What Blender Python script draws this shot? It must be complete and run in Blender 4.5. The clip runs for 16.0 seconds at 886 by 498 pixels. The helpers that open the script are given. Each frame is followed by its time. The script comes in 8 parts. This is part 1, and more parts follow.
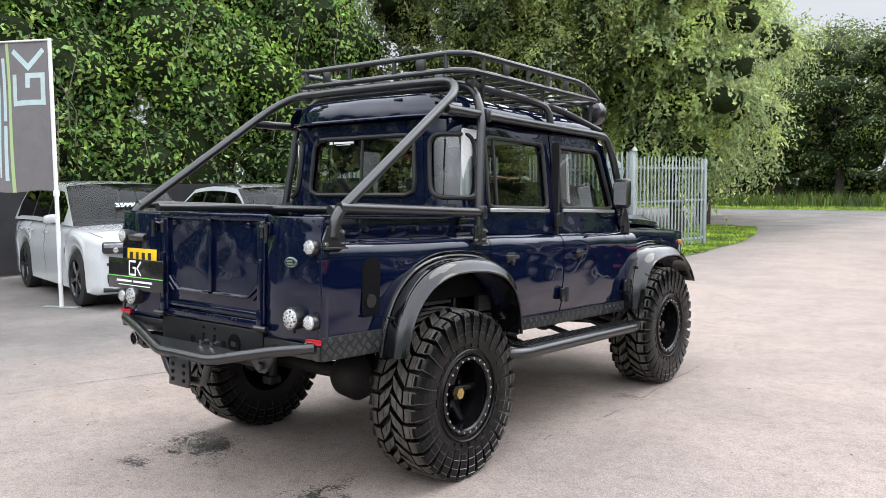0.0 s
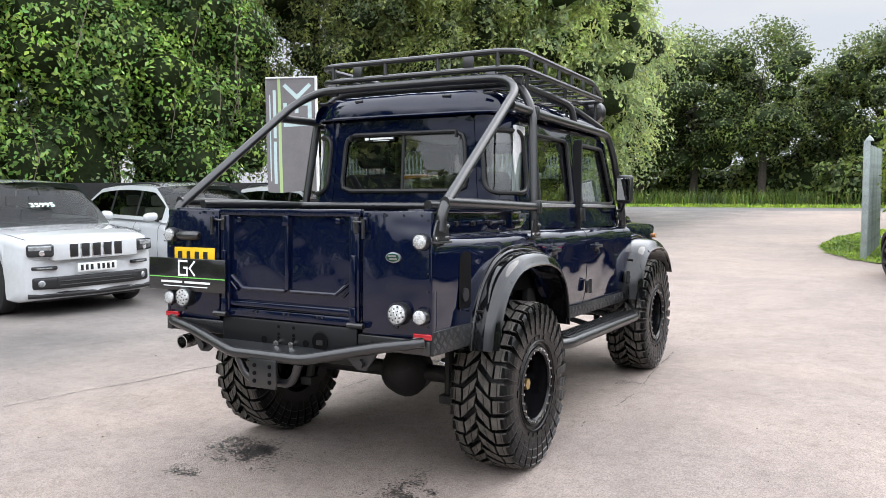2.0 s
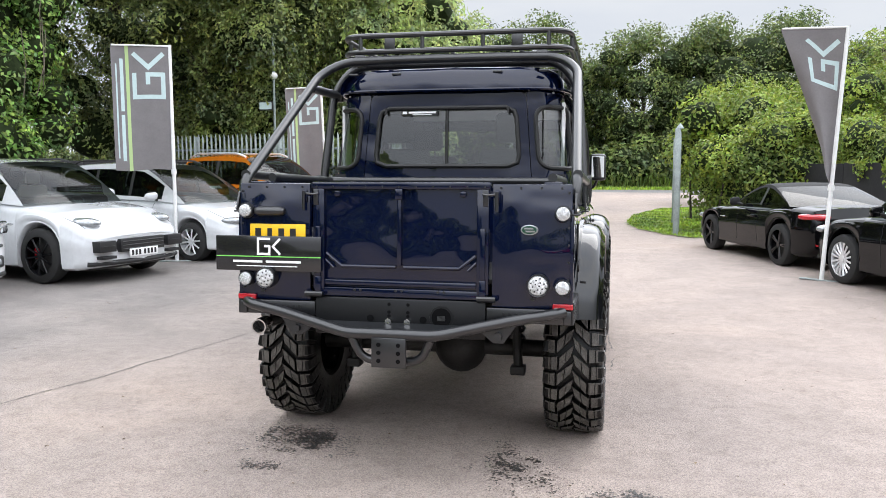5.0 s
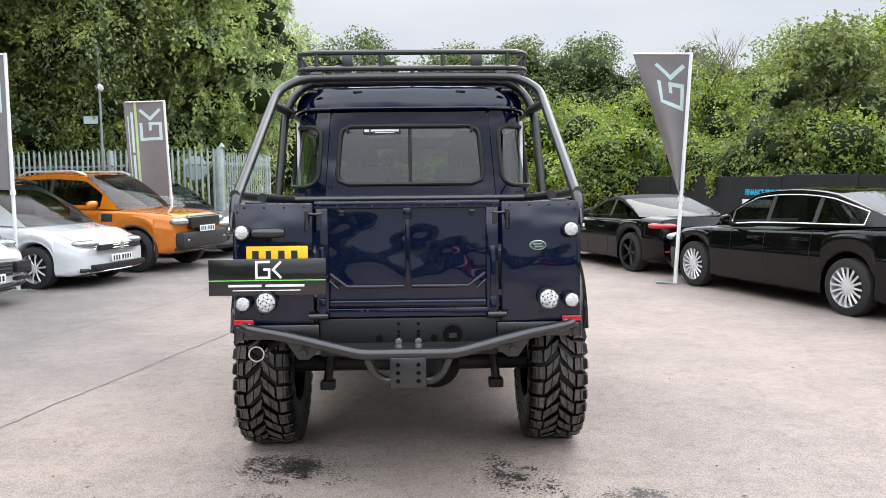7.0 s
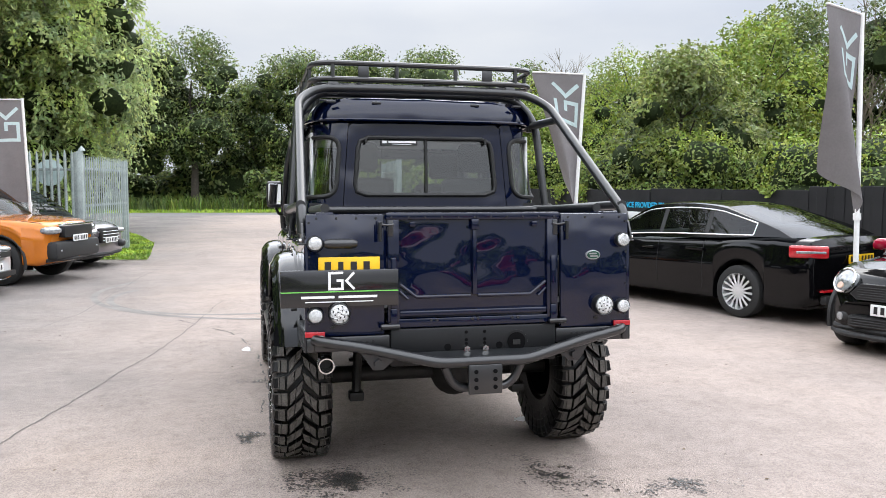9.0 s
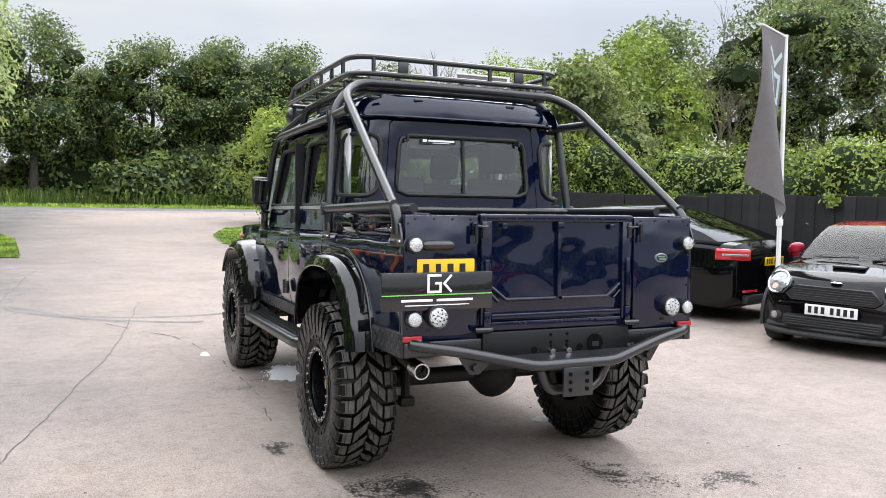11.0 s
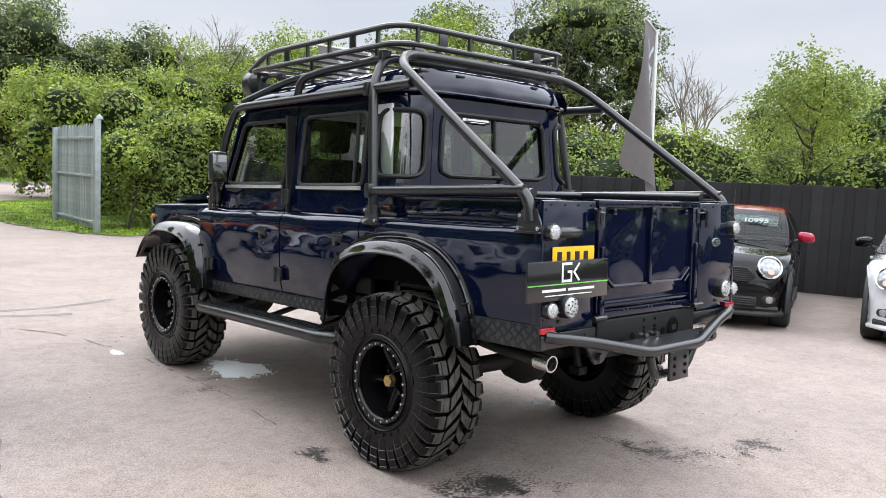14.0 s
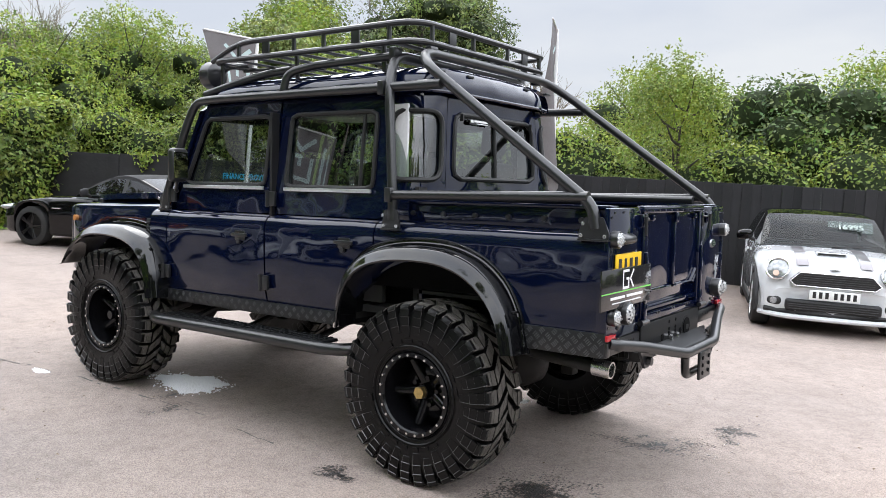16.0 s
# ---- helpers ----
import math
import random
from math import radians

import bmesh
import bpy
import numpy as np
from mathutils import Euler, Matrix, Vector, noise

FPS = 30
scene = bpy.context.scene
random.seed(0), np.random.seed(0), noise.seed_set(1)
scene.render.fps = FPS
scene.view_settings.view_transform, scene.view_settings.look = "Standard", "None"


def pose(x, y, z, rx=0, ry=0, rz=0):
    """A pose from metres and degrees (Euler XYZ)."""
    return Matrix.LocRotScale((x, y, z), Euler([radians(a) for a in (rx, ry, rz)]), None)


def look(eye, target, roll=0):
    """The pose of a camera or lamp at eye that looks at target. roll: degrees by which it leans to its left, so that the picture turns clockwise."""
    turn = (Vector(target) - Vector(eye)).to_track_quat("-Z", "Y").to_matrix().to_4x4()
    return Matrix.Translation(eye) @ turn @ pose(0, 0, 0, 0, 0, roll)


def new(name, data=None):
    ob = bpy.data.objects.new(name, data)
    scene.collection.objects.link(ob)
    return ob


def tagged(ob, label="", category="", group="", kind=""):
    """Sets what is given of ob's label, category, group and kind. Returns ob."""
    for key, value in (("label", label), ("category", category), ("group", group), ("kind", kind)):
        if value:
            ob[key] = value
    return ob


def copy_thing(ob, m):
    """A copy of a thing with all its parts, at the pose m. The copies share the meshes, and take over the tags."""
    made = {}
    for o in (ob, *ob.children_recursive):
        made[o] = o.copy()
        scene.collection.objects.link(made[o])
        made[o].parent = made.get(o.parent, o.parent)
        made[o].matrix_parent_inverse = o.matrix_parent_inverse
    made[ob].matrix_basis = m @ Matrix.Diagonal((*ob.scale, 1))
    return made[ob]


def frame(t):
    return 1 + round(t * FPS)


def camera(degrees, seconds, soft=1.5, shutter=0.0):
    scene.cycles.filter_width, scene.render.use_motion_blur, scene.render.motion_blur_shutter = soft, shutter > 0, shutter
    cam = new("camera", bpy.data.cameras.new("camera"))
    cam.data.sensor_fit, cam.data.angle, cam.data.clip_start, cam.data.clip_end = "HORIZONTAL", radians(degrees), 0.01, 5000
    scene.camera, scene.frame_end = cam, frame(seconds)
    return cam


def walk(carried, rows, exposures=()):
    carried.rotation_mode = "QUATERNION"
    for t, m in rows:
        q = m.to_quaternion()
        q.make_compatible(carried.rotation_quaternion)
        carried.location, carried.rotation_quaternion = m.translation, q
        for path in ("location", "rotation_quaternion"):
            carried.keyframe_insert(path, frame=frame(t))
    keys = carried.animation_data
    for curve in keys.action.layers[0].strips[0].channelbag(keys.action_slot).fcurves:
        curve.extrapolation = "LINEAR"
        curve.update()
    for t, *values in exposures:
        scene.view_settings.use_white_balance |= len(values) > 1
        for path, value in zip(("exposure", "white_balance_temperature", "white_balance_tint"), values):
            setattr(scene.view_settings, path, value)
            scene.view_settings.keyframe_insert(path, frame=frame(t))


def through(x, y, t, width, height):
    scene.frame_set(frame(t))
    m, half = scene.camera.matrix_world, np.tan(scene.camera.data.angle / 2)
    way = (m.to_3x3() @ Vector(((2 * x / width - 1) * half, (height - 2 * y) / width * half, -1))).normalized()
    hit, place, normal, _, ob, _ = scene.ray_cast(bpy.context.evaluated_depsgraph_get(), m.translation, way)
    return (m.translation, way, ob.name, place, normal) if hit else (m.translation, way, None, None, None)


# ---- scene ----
cam = camera(57.5, 16.0, soft=0.65)
METRES, EYE, TILT, LEAN, TURN = 9.36, 1.64, -4.0, 0.0, 37.4
PATH = [
    (0, (3.704, -2.566, 1.671), (2.46, -1.008, 1.511), -0.5),
    (0.5, (3.502, -2.777, 1.697), (2.332, -1.163, 1.538), -0.6),
    (1, (3.293, -2.902, 1.687), (2.195, -1.238, 1.53), -0.6),
    (1.5, (3.029, -3.039, 1.692), (2.001, -1.331, 1.533), -0.6),
    (2, (2.755, -3.266, 1.657), (1.797, -1.518, 1.493), -0.6),
    (2.5, (2.502, -3.482, 1.651), (1.618, -1.697, 1.471), -0.4),
    (3, (2.281, -3.583, 1.613), (1.474, -1.763, 1.421), -0.3),
    (3.5, (2.003, -3.662, 1.622), (1.291, -1.804, 1.419), -0.2),
    (4, (1.711, -3.77, 1.605), (1.098, -1.878, 1.397), -0.1),
    (4.2, (1.568, -3.833, 1.617), (0.993, -1.929, 1.406), -0.1),
    (6.3, (0.425, -3.97, 1.624), (0.3, -1.983, 1.433), -0.3),
    (6.5, (0.32, -4.005, 1.643), (0.245, -2.015, 1.456), -0.4),
    (7, (0.088, -4.032, 1.642), (0.133, -2.04, 1.466), -0.6),
    (7.4, (-0.17, -4.0, 1.651), (-0.03, -2.012, 1.479), -0.8),
    (7.5, (-0.235, -3.995, 1.652), (-0.071, -2.008, 1.483), -0.8),
    (8, (-0.536, -3.998, 1.648), (-0.262, -2.023, 1.484), -0.6),
    (8.4, (-0.848, -4.021, 1.666), (-0.495, -2.061, 1.486), -1.5),
    (8.5, (-0.914, -4.023, 1.668), (-0.531, -2.066, 1.508), -0.3),
    (9, (-1.156, -3.993, 1.663), (-0.684, -2.056, 1.508), 0.2),
    (9.2, (-1.275, -3.963, 1.657), (-0.767, -2.035, 1.504), 0.4),
    (11.3, (-2.461, -3.412, 1.653), (-1.571, -1.627, 1.499), 1.5),
    (11.5, (-2.553, -3.336, 1.655), (-1.624, -1.572, 1.499), 1.5),
    (12, (-2.765, -3.161, 1.649), (-1.742, -1.45, 1.486), 1.6),
    (12.5, (-3.076, -2.963, 1.64), (-1.959, -1.313, 1.471), 1.9),
    (13, (-3.287, -2.8, 1.644), (-2.087, -1.21, 1.466), 2.2),
    (13.5, (-3.475, -2.573, 1.626), (-2.2, -1.043, 1.442), 2.5),
    (14, (-3.672, -2.333, 1.623), (-2.326, -0.866, 1.435), 2.7),
    (14.5, (-3.978, -2.086, 1.634), (-2.557, -0.692, 1.442), 3.0),
    (15, (-4.153, -1.916, 1.636), (-2.662, -0.598, 1.442), 3.1),
    (15.5, (-4.227, -1.667, 1.635), (-2.665, -0.433, 1.439), 3.2),
    (16, (-4.3, -1.431, 1.653), (-2.67, -0.288, 1.458), 3.1),
]
walk(cam, [(t, look(eye, target, roll)) for t, eye, target, roll in PATH])

# ---- world and light: bright overcast ----
world = bpy.data.worlds.new("overcast_sky")
scene.world = world
world.use_nodes = True
wn, wl = world.node_tree.nodes, world.node_tree.links
wn.clear()
w_out, w_bg = wn.new("ShaderNodeOutputWorld"), wn.new("ShaderNodeBackground")
w_sky, w_mix = wn.new("ShaderNodeTexSky"), wn.new("ShaderNodeMixRGB")
w_sky.sky_type, w_sky.sun_disc = "NISHITA", False
w_sky.sun_elevation, w_sky.sun_rotation = radians(52), radians(40)
w_tc, w_sep, w_map = wn.new("ShaderNodeTexCoord"), wn.new("ShaderNodeSeparateXYZ"), wn.new("ShaderNodeMapRange")
w_noise, w_ramp, w_mul = wn.new("ShaderNodeTexNoise"), wn.new("ShaderNodeValToRGB"), wn.new("ShaderNodeMixRGB")
w_stretch = wn.new("ShaderNodeMapping")
w_stretch.inputs["Scale"].default_value = (1.0, 1.0, 3.2)
wl.new(w_tc.outputs["Generated"], w_sep.inputs[0])
w_pow = wn.new("ShaderNodeMath")
w_pow.operation, w_pow.use_clamp, w_pow.inputs[1].default_value = "POWER", True, 1.0
wl.new(w_sep.outputs["Z"], w_pow.inputs[0])
wl.new(w_pow.outputs[0], w_map.inputs["Value"])
# an overcast sky is about three times as bright overhead as at the horizon
w_map.inputs["From Min"].default_value, w_map.inputs["From Max"].default_value = 0.19, 0.46
w_map.interpolation_type = "SMOOTHSTEP"
w_map.inputs["To Min"].default_value, w_map.inputs["To Max"].default_value = 7.5, 33.0
wl.new(w_tc.outputs["Generated"], w_stretch.inputs["Vector"])
wl.new(w_stretch.outputs[0], w_noise.inputs["Vector"])
w_noise.inputs["Scale"].default_value, w_noise.inputs["Detail"].default_value = 2.3, 6.0
w_ramp.color_ramp.elements[0].position, w_ramp.color_ramp.elements[0].color = 0.35, (0.78, 0.83, 0.94, 1)
w_ramp.color_ramp.elements[1].position, w_ramp.color_ramp.elements[1].color = 0.65, (0.98, 1.0, 1.04, 1)
wl.new(w_noise.outputs["Fac"], w_ramp.inputs[0])
w_mul.blend_type, w_mul.inputs[0].default_value = "MULTIPLY", 1.0
wl.new(w_ramp.outputs[0], w_mul.inputs[1])
wl.new(w_map.outputs[0], w_mul.inputs[2])
w_mix.inputs[0].default_value = 0.9
wl.new(w_sky.outputs[0], w_mix.inputs[1])
wl.new(w_mul.outputs[0], w_mix.inputs[2])
wl.new(w_mix.outputs[0], w_bg.inputs[0])
w_bg.inputs[1].default_value = 0.116
wl.new(w_bg.outputs[0], w_out.inputs[0])

sun_data = bpy.data.lights.new("sun", "SUN")
sun_data.energy, sun_data.angle, sun_data.color = 1.0, radians(35), (1.0, 0.97, 0.93)
sun = new("sun", sun_data)
sun.matrix_world = look((4, 6, 9), (0, 0, 0))


# ---- materials ----
def material(name, colour, rough=0.5, metal=0.0, coat=0.0, vary=0.0, scale=8.0, bump=0.0, bump_scale=60.0, spec=0.5,
             island=0.0, dark=None, hue=None, rand=0.0):
    """A principled surface: colour broken up at two scales, fine relief, optional variation from piece to piece."""
    m = bpy.data.materials.new(name)
    m.use_nodes = True
    n, l = m.node_tree.nodes, m.node_tree.links
    b = n["Principled BSDF"]
    b.inputs["Base Color"].default_value = (*colour, 1)
    b.inputs["Roughness"].default_value, b.inputs["Metallic"].default_value = rough, metal
    b.inputs["Coat Weight"].default_value, b.inputs["Coat Roughness"].default_value = coat, 0.03
    b.inputs["Specular IOR Level"].default_value = spec
    tc = n.new("ShaderNodeTexCoord")
    last = None
    if vary > 0:
        big, small, add = n.new("ShaderNodeTexNoise"), n.new("ShaderNodeTexNoise"), n.new("ShaderNodeMath")
        big.inputs["Scale"].default_value, small.inputs["Scale"].default_value = scale, scale * 9
        big.inputs["Detail"].default_value, small.inputs["Detail"].default_value = 4, 3
        add.operation = "ADD"
        l.new(tc.outputs["Object"], big.inputs["Vector"]), l.new(tc.outputs["Object"], small.inputs["Vector"])
        l.new(big.outputs["Fac"], add.inputs[0]), l.new(small.outputs["Fac"], add.inputs[1])
        ramp = n.new("ShaderNodeMapRange")
        ramp.inputs["From Min"].default_value, ramp.inputs["From Max"].default_value = 0.7, 1.3
        l.new(add.outputs[0], ramp.inputs["Value"])
        mix = n.new("ShaderNodeMixRGB")
        lo = dark or tuple(c * (1 - vary) for c in colour)
        hi = tuple(min(1, c * (1 + vary * 0.6)) for c in colour)
        mix.inputs[1].default_value, mix.inputs[2].default_value = (*lo, 1), (*hi, 1)
        l.new(ramp.outputs[0], mix.inputs[0])
        last = mix.outputs[0]
        rr = n.new("ShaderNodeMapRange")
        rr.inputs["To Min"].default_value, rr.inputs["To Max"].default_value = max(0.01, rough * (1 - vary * 0.5)), min(1, rough * (1 + vary * 0.5))
        l.new(small.outputs["Fac"], rr.inputs["Value"]), l.new(rr.outputs[0], b.inputs["Roughness"])
    if island or rand:
        src = n.new("ShaderNodeNewGeometry").outputs["Random Per Island"] if island else n.new("ShaderNodeObjectInfo").outputs["Random"]
        amount = island or rand
        hsv, mr = n.new("ShaderNodeHueSaturation"), n.new("ShaderNodeMapRange")
        mr.inputs["To Min"].default_value, mr.inputs["To Max"].default_value = 1 - amount, 1 + amount
        l.new(src, mr.inputs["Value"]), l.new(mr.outputs[0], hsv.inputs["Value"])
        if hue:
            hr = n.new("ShaderNodeMapRange")
            hr.inputs["To Min"].default_value, hr.inputs["To Max"].default_value = 0.5 - hue, 0.5 + hue
            mu = n.new("ShaderNodeMath")
            mu.operation, mu.inputs[1].default_value = "MULTIPLY", 7.31
            fr = n.new("ShaderNodeMath")
            fr.operation = "FRACT"
            l.new(src, mu.inputs[0]), l.new(mu.outputs[0], fr.inputs[0]), l.new(fr.outputs[0], hr.inputs["Value"])
            l.new(hr.outputs[0], hsv.inputs["Hue"])
        if last:
            l.new(last, hsv.inputs["Color"])
        else:
            hsv.inputs["Color"].default_value = (*colour, 1)
        last = hsv.outputs[0]
    if last:
        l.new(last, b.inputs["Base Color"])
    if bump > 0:
        nb, bp = n.new("ShaderNodeTexNoise"), n.new("ShaderNodeBump")
        nb.inputs["Scale"].default_value, nb.inputs["Detail"].default_value = bump_scale, 4
        bp.inputs["Strength"].default_value, bp.inputs["Distance"].default_value = bump, 0.01
        l.new(tc.outputs["Object"], nb.inputs["Vector"]), l.new(nb.outputs["Fac"], bp.inputs["Height"]), l.new(bp.outputs[0], b.inputs["Normal"])
    return m


def thin_glass(name, tint, gloss=1.0, power=4.0):
    """A window pane without thickness: tinted see-through with mirror gloss that grows towards grazing."""
    m = bpy.data.materials.new(name)
    m.use_nodes = True
    n, l = m.node_tree.nodes, m.node_tree.links
    n.remove(n["Principled BSDF"])
    tr, gl, lw, mix = n.new("ShaderNodeBsdfTransparent"), n.new("ShaderNodeBsdfGlossy"), n.new("ShaderNodeLayerWeight"), n.new("ShaderNodeMixShader")
    pw, mr = n.new("ShaderNodeMath"), n.new("ShaderNodeMapRange")
    pw.operation, pw.inputs[1].default_value = "POWER", power
    mr.inputs["To Min"].default_value, mr.inputs["To Max"].default_value = 0.075 * gloss, 0.95
    tr.inputs["Color"].default_value, gl.inputs["Roughness"].default_value = (*tint, 1), 0.01
    l.new(lw.outputs["Facing"], pw.inputs[0]), l.new(pw.outputs[0], mr.inputs["Value"]), l.new(mr.outputs[0], mix.inputs[0])
    l.new(tr.outputs[0], mix.inputs[1]), l.new(gl.outputs[0], mix.inputs[2])
    l.new(mix.outputs[0], n["Material Output"].inputs["Surface"])
    return m


def leaf_material(name, colour, vary=0.45, hue=0.035, rough=0.45, through=0.32, patch=0.55, scale=0.8):
    """Leaves that differ one by one and, more broadly, from clump to clump: new growth pale, old growth dark."""
    m = material(name, colour, rough=rough, island=vary, hue=hue, spec=0.4)
    n, l = m.node_tree.nodes, m.node_tree.links
    b = n["Principled BSDF"]
    mix, tr = n.new("ShaderNodeMixShader"), n.new("ShaderNodeBsdfTranslucent")
    src = b.inputs["Base Color"].links[0].from_socket
    tc, nz, mr, mul = n.new("ShaderNodeTexCoord"), n.new("ShaderNodeTexNoise"), n.new("ShaderNodeValToRGB"), n.new("ShaderNodeMixRGB")
    nz.inputs["Scale"].default_value, nz.inputs["Detail"].default_value = scale, 3.0
    e = mr.color_ramp.elements
    e[0].position, e[0].color = 0.36, (1 - patch, 1 - patch * 0.95, 1 - patch * 0.75, 1)
    e[1].position, e[1].color = 0.66, (1 + patch * 0.95, 1 + patch * 0.75, 1 - patch * 0.1, 1)
    mul.blend_type, mul.inputs[0].default_value = "MULTIPLY", 1.0
    l.new(tc.outputs["Object"], nz.inputs["Vector"]), l.new(nz.outputs["Fac"], mr.inputs[0])
    l.new(src, mul.inputs[1]), l.new(mr.outputs[0], mul.inputs[2])
    l.new(mul.outputs[0], b.inputs["Base Color"]), l.new(mul.outputs[0], tr.inputs["Color"])
    mix.inputs[0].default_value = through
    l.new(b.outputs[0], mix.inputs[1]), l.new(tr.outputs[0], mix.inputs[2])
    l.new(mix.outputs[0], n["Material Output"].inputs["Surface"])
    return m


def body_paint(name, colour, metal=0.0, ripple=0.0, rough=0.12, coat=1.0):
    """Car paint under a clear coat; ripple gives hand-beaten panels their wavy reflections."""
    m = material(name, colour, rough=rough, metal=metal, coat=coat, vary=0.06, scale=2.0, spec=0.1)
    if ripple:
        n, l = m.node_tree.nodes, m.node_tree.links
        b = n["Principled BSDF"]
        tc, nb, bp = n.new("ShaderNodeTexCoord"), n.new("ShaderNodeTexNoise"), n.new("ShaderNodeBump")
        nb.inputs["Scale"].default_value, nb.inputs["Detail"].default_value = 2.1, 1.5
        mp = n.new("ShaderNodeMapping")
        mp.inputs["Scale"].default_value = (1.0, 0.7, 1.5)
        bp.inputs["Strength"].default_value, bp.inputs["Distance"].default_value = ripple, 0.1
        fine, add = n.new("ShaderNodeTexNoise"), n.new("ShaderNodeMath")
        fine.inputs["Scale"].default_value, fine.inputs["Detail"].default_value = 6.5, 1.0
        add.operation, add.inputs[1].default_value = "MULTIPLY_ADD", 0.05
        l.new(mp.outputs[0], fine.inputs["Vector"]), l.new(fine.outputs["Fac"], add.inputs[0]), l.new(nb.outputs["Fac"], add.inputs[2])
        l.new(tc.outputs["Object"], mp.inputs[0]), l.new(mp.outputs[0], nb.inputs["Vector"]), l.new(add.outputs[0], bp.inputs["Height"])
        l.new(bp.outputs[0], b.inputs["Normal"]), l.new(bp.outputs[0], b.inputs["Coat Normal"])
    return m


def asphalt_material():
    m = bpy.data.materials.new("worn_pale_asphalt")
    m.use_nodes = True
    n, l = m.node_tree.nodes, m.node_tree.links
    b = n["Principled BSDF"]
    tc = n.new("ShaderNodeTexCoord")

    def noise_at(scale, detail=5, rough=0.55, dist=0.0):
        x = n.new("ShaderNodeTexNoise")
        x.inputs["Scale"].default_value, x.inputs["Detail"].default_value = scale, detail
        x.inputs["Roughness"].default_value, x.inputs["Distortion"].default_value = rough, dist
        l.new(tc.outputs["Object"], x.inputs["Vector"])
        return x.outputs["Fac"]

    def ramp(src, stops):
        r = n.new("ShaderNodeValToRGB")
        while len(r.color_ramp.elements) < len(stops):
            r.color_ramp.elements.new(0.5)
        for e, (p, c) in zip(r.color_ramp.elements, stops):
            e.position, e.color = p, (*c, 1)
        l.new(src, r.inputs[0])
        return r.outputs[0]

    def blend(mode, fac, a, c):
        x = n.new("ShaderNodeMixRGB")
        x.blend_type = mode
        if isinstance(fac, float):
            x.inputs[0].default_value = fac
        else:
            l.new(fac, x.inputs[0])
        l.new(a, x.inputs[1]), l.new(c, x.inputs[2])
        return x.outputs[0]

    # broad stains in the pinkish buff of ground-in dust; bare grey aggregate in the bays beside the bank, and the same
    # grey added at the unseen back of the yard to dim reflections
    dusty = ramp(noise_at(0.22, 5, 0.6, 0.6), [(0.36, (0.290, 0.243, 0.219)), (0.52, (0.340, 0.280, 0.247)), (0.66, (0.378, 0.303, 0.258))])
    bare = ramp(noise_at(0.5, 5, 0.6, 0.4), [(0.36, (0.150, 0.138, 0.132)), (0.64, (0.225, 0.203, 0.190))])
    sep, edge, wide = n.new("ShaderNodeSeparateXYZ"), n.new("ShaderNodeMath"), n.new("ShaderNodeMapRange")
    l.new(tc.outputs["Object"], sep.inputs[0])
    edge.operation, edge.inputs[1].default_value = "MULTIPLY_ADD", 3.4
    l.new(noise_at(0.45, 4, 0.6), edge.inputs[0]), l.new(sep.outputs["X"], edge.inputs[2])
    wide.inputs["From Min"].default_value, wide.inputs["From Max"].default_value = -3.4, 1.0
    wide.interpolation_type = "SMOOTHSTEP"
    l.new(edge.outputs[0], wide.inputs["Value"])
    # unseen ground behind the viewer, darkened so that it mirrors dimly in the paint
    rear, both = n.new("ShaderNodeMapRange"), n.new("ShaderNodeMath")
    rear.inputs["From Min"].default_value, rear.inputs["From Max"].default_value = -6.5, -3.5
    both.operation = "MULTIPLY"
    l.new(sep.outputs["Y"], rear.inputs["Value"]), l.new(rear.outputs[0], both.inputs[0]), l.new(wide.outputs[0], both.inputs[1])
    base = blend("MIX", both.outputs[0], bare, dusty)
    patch = ramp(noise_at(1.7, 6, 0.65), [(0.3, (0.80, 0.80, 0.80)), (0.6, (1.02, 1.02, 1.02))])
    col = blend("MULTIPLY", 0.8, base, patch)
    grit = n.new("ShaderNodeTexVoronoi")
    grit.inputs["Scale"].default_value = 150
    l.new(tc.outputs["Object"], grit.inputs["Vector"])
    gr = ramp(grit.outputs["Color"], [(0.08, (0.55, 0.55, 0.56)), (0.5, (1.0, 1.0, 1.0)), (0.95, (1.38, 1.36, 1.32))])
    col = blend("MULTIPLY", 0.7, col, gr)
    worn = ramp(noise_at(9.0, 5, 0.7), [(0.33, (0.80, 0.795, 0.79)), (0.5, (1.0, 1.0, 1.0)), (0.7, (1.08, 1.08, 1.07))])
    col = blend("MULTIPLY", 0.8, col, worn)
    l.new(col, b.inputs["Base Color"])
    b.inputs["Roughness"].default_value, b.inputs["Specular IOR Level"].default_value = 0.82, 0.35
    bp = n.new("ShaderNodeBump")
    bp.inputs["Strength"].default_value, bp.inputs["Distance"].default_value = 0.55, 0.006
    l.new(grit.outputs["Distance"], bp.inputs["Height"]), l.new(bp.outputs[0], b.inputs["Normal"])
    return m


M_ASPHALT = asphalt_material()
M_CRACK = material("crack_filled_with_dirt", (0.13, 0.12, 0.11), rough=0.95, vary=0.4, scale=20)
M_GRASS_EARTH = material("mossy_earth", (0.15, 0.20, 0.05), rough=0.95, vary=0.5, scale=2, bump=0.6, bump_scale=30)
M_GRASS = leaf_material("grass_blades", (0.25, 0.38, 0.055), vary=0.4, hue=0.03)
M_LAUREL = leaf_material("laurel_leaves", (0.36, 0.62, 0.06), vary=0.55, hue=0.03, rough=0.35)
M_IVY = leaf_material("ivy_leaves", (0.23, 0.39, 0.115), vary=0.55, hue=0.035, rough=0.35)
M_DARKLEAF = leaf_material("dark_evergreen_leaves", (0.20, 0.255, 0.10), vary=0.5, hue=0.03, through=0.4)
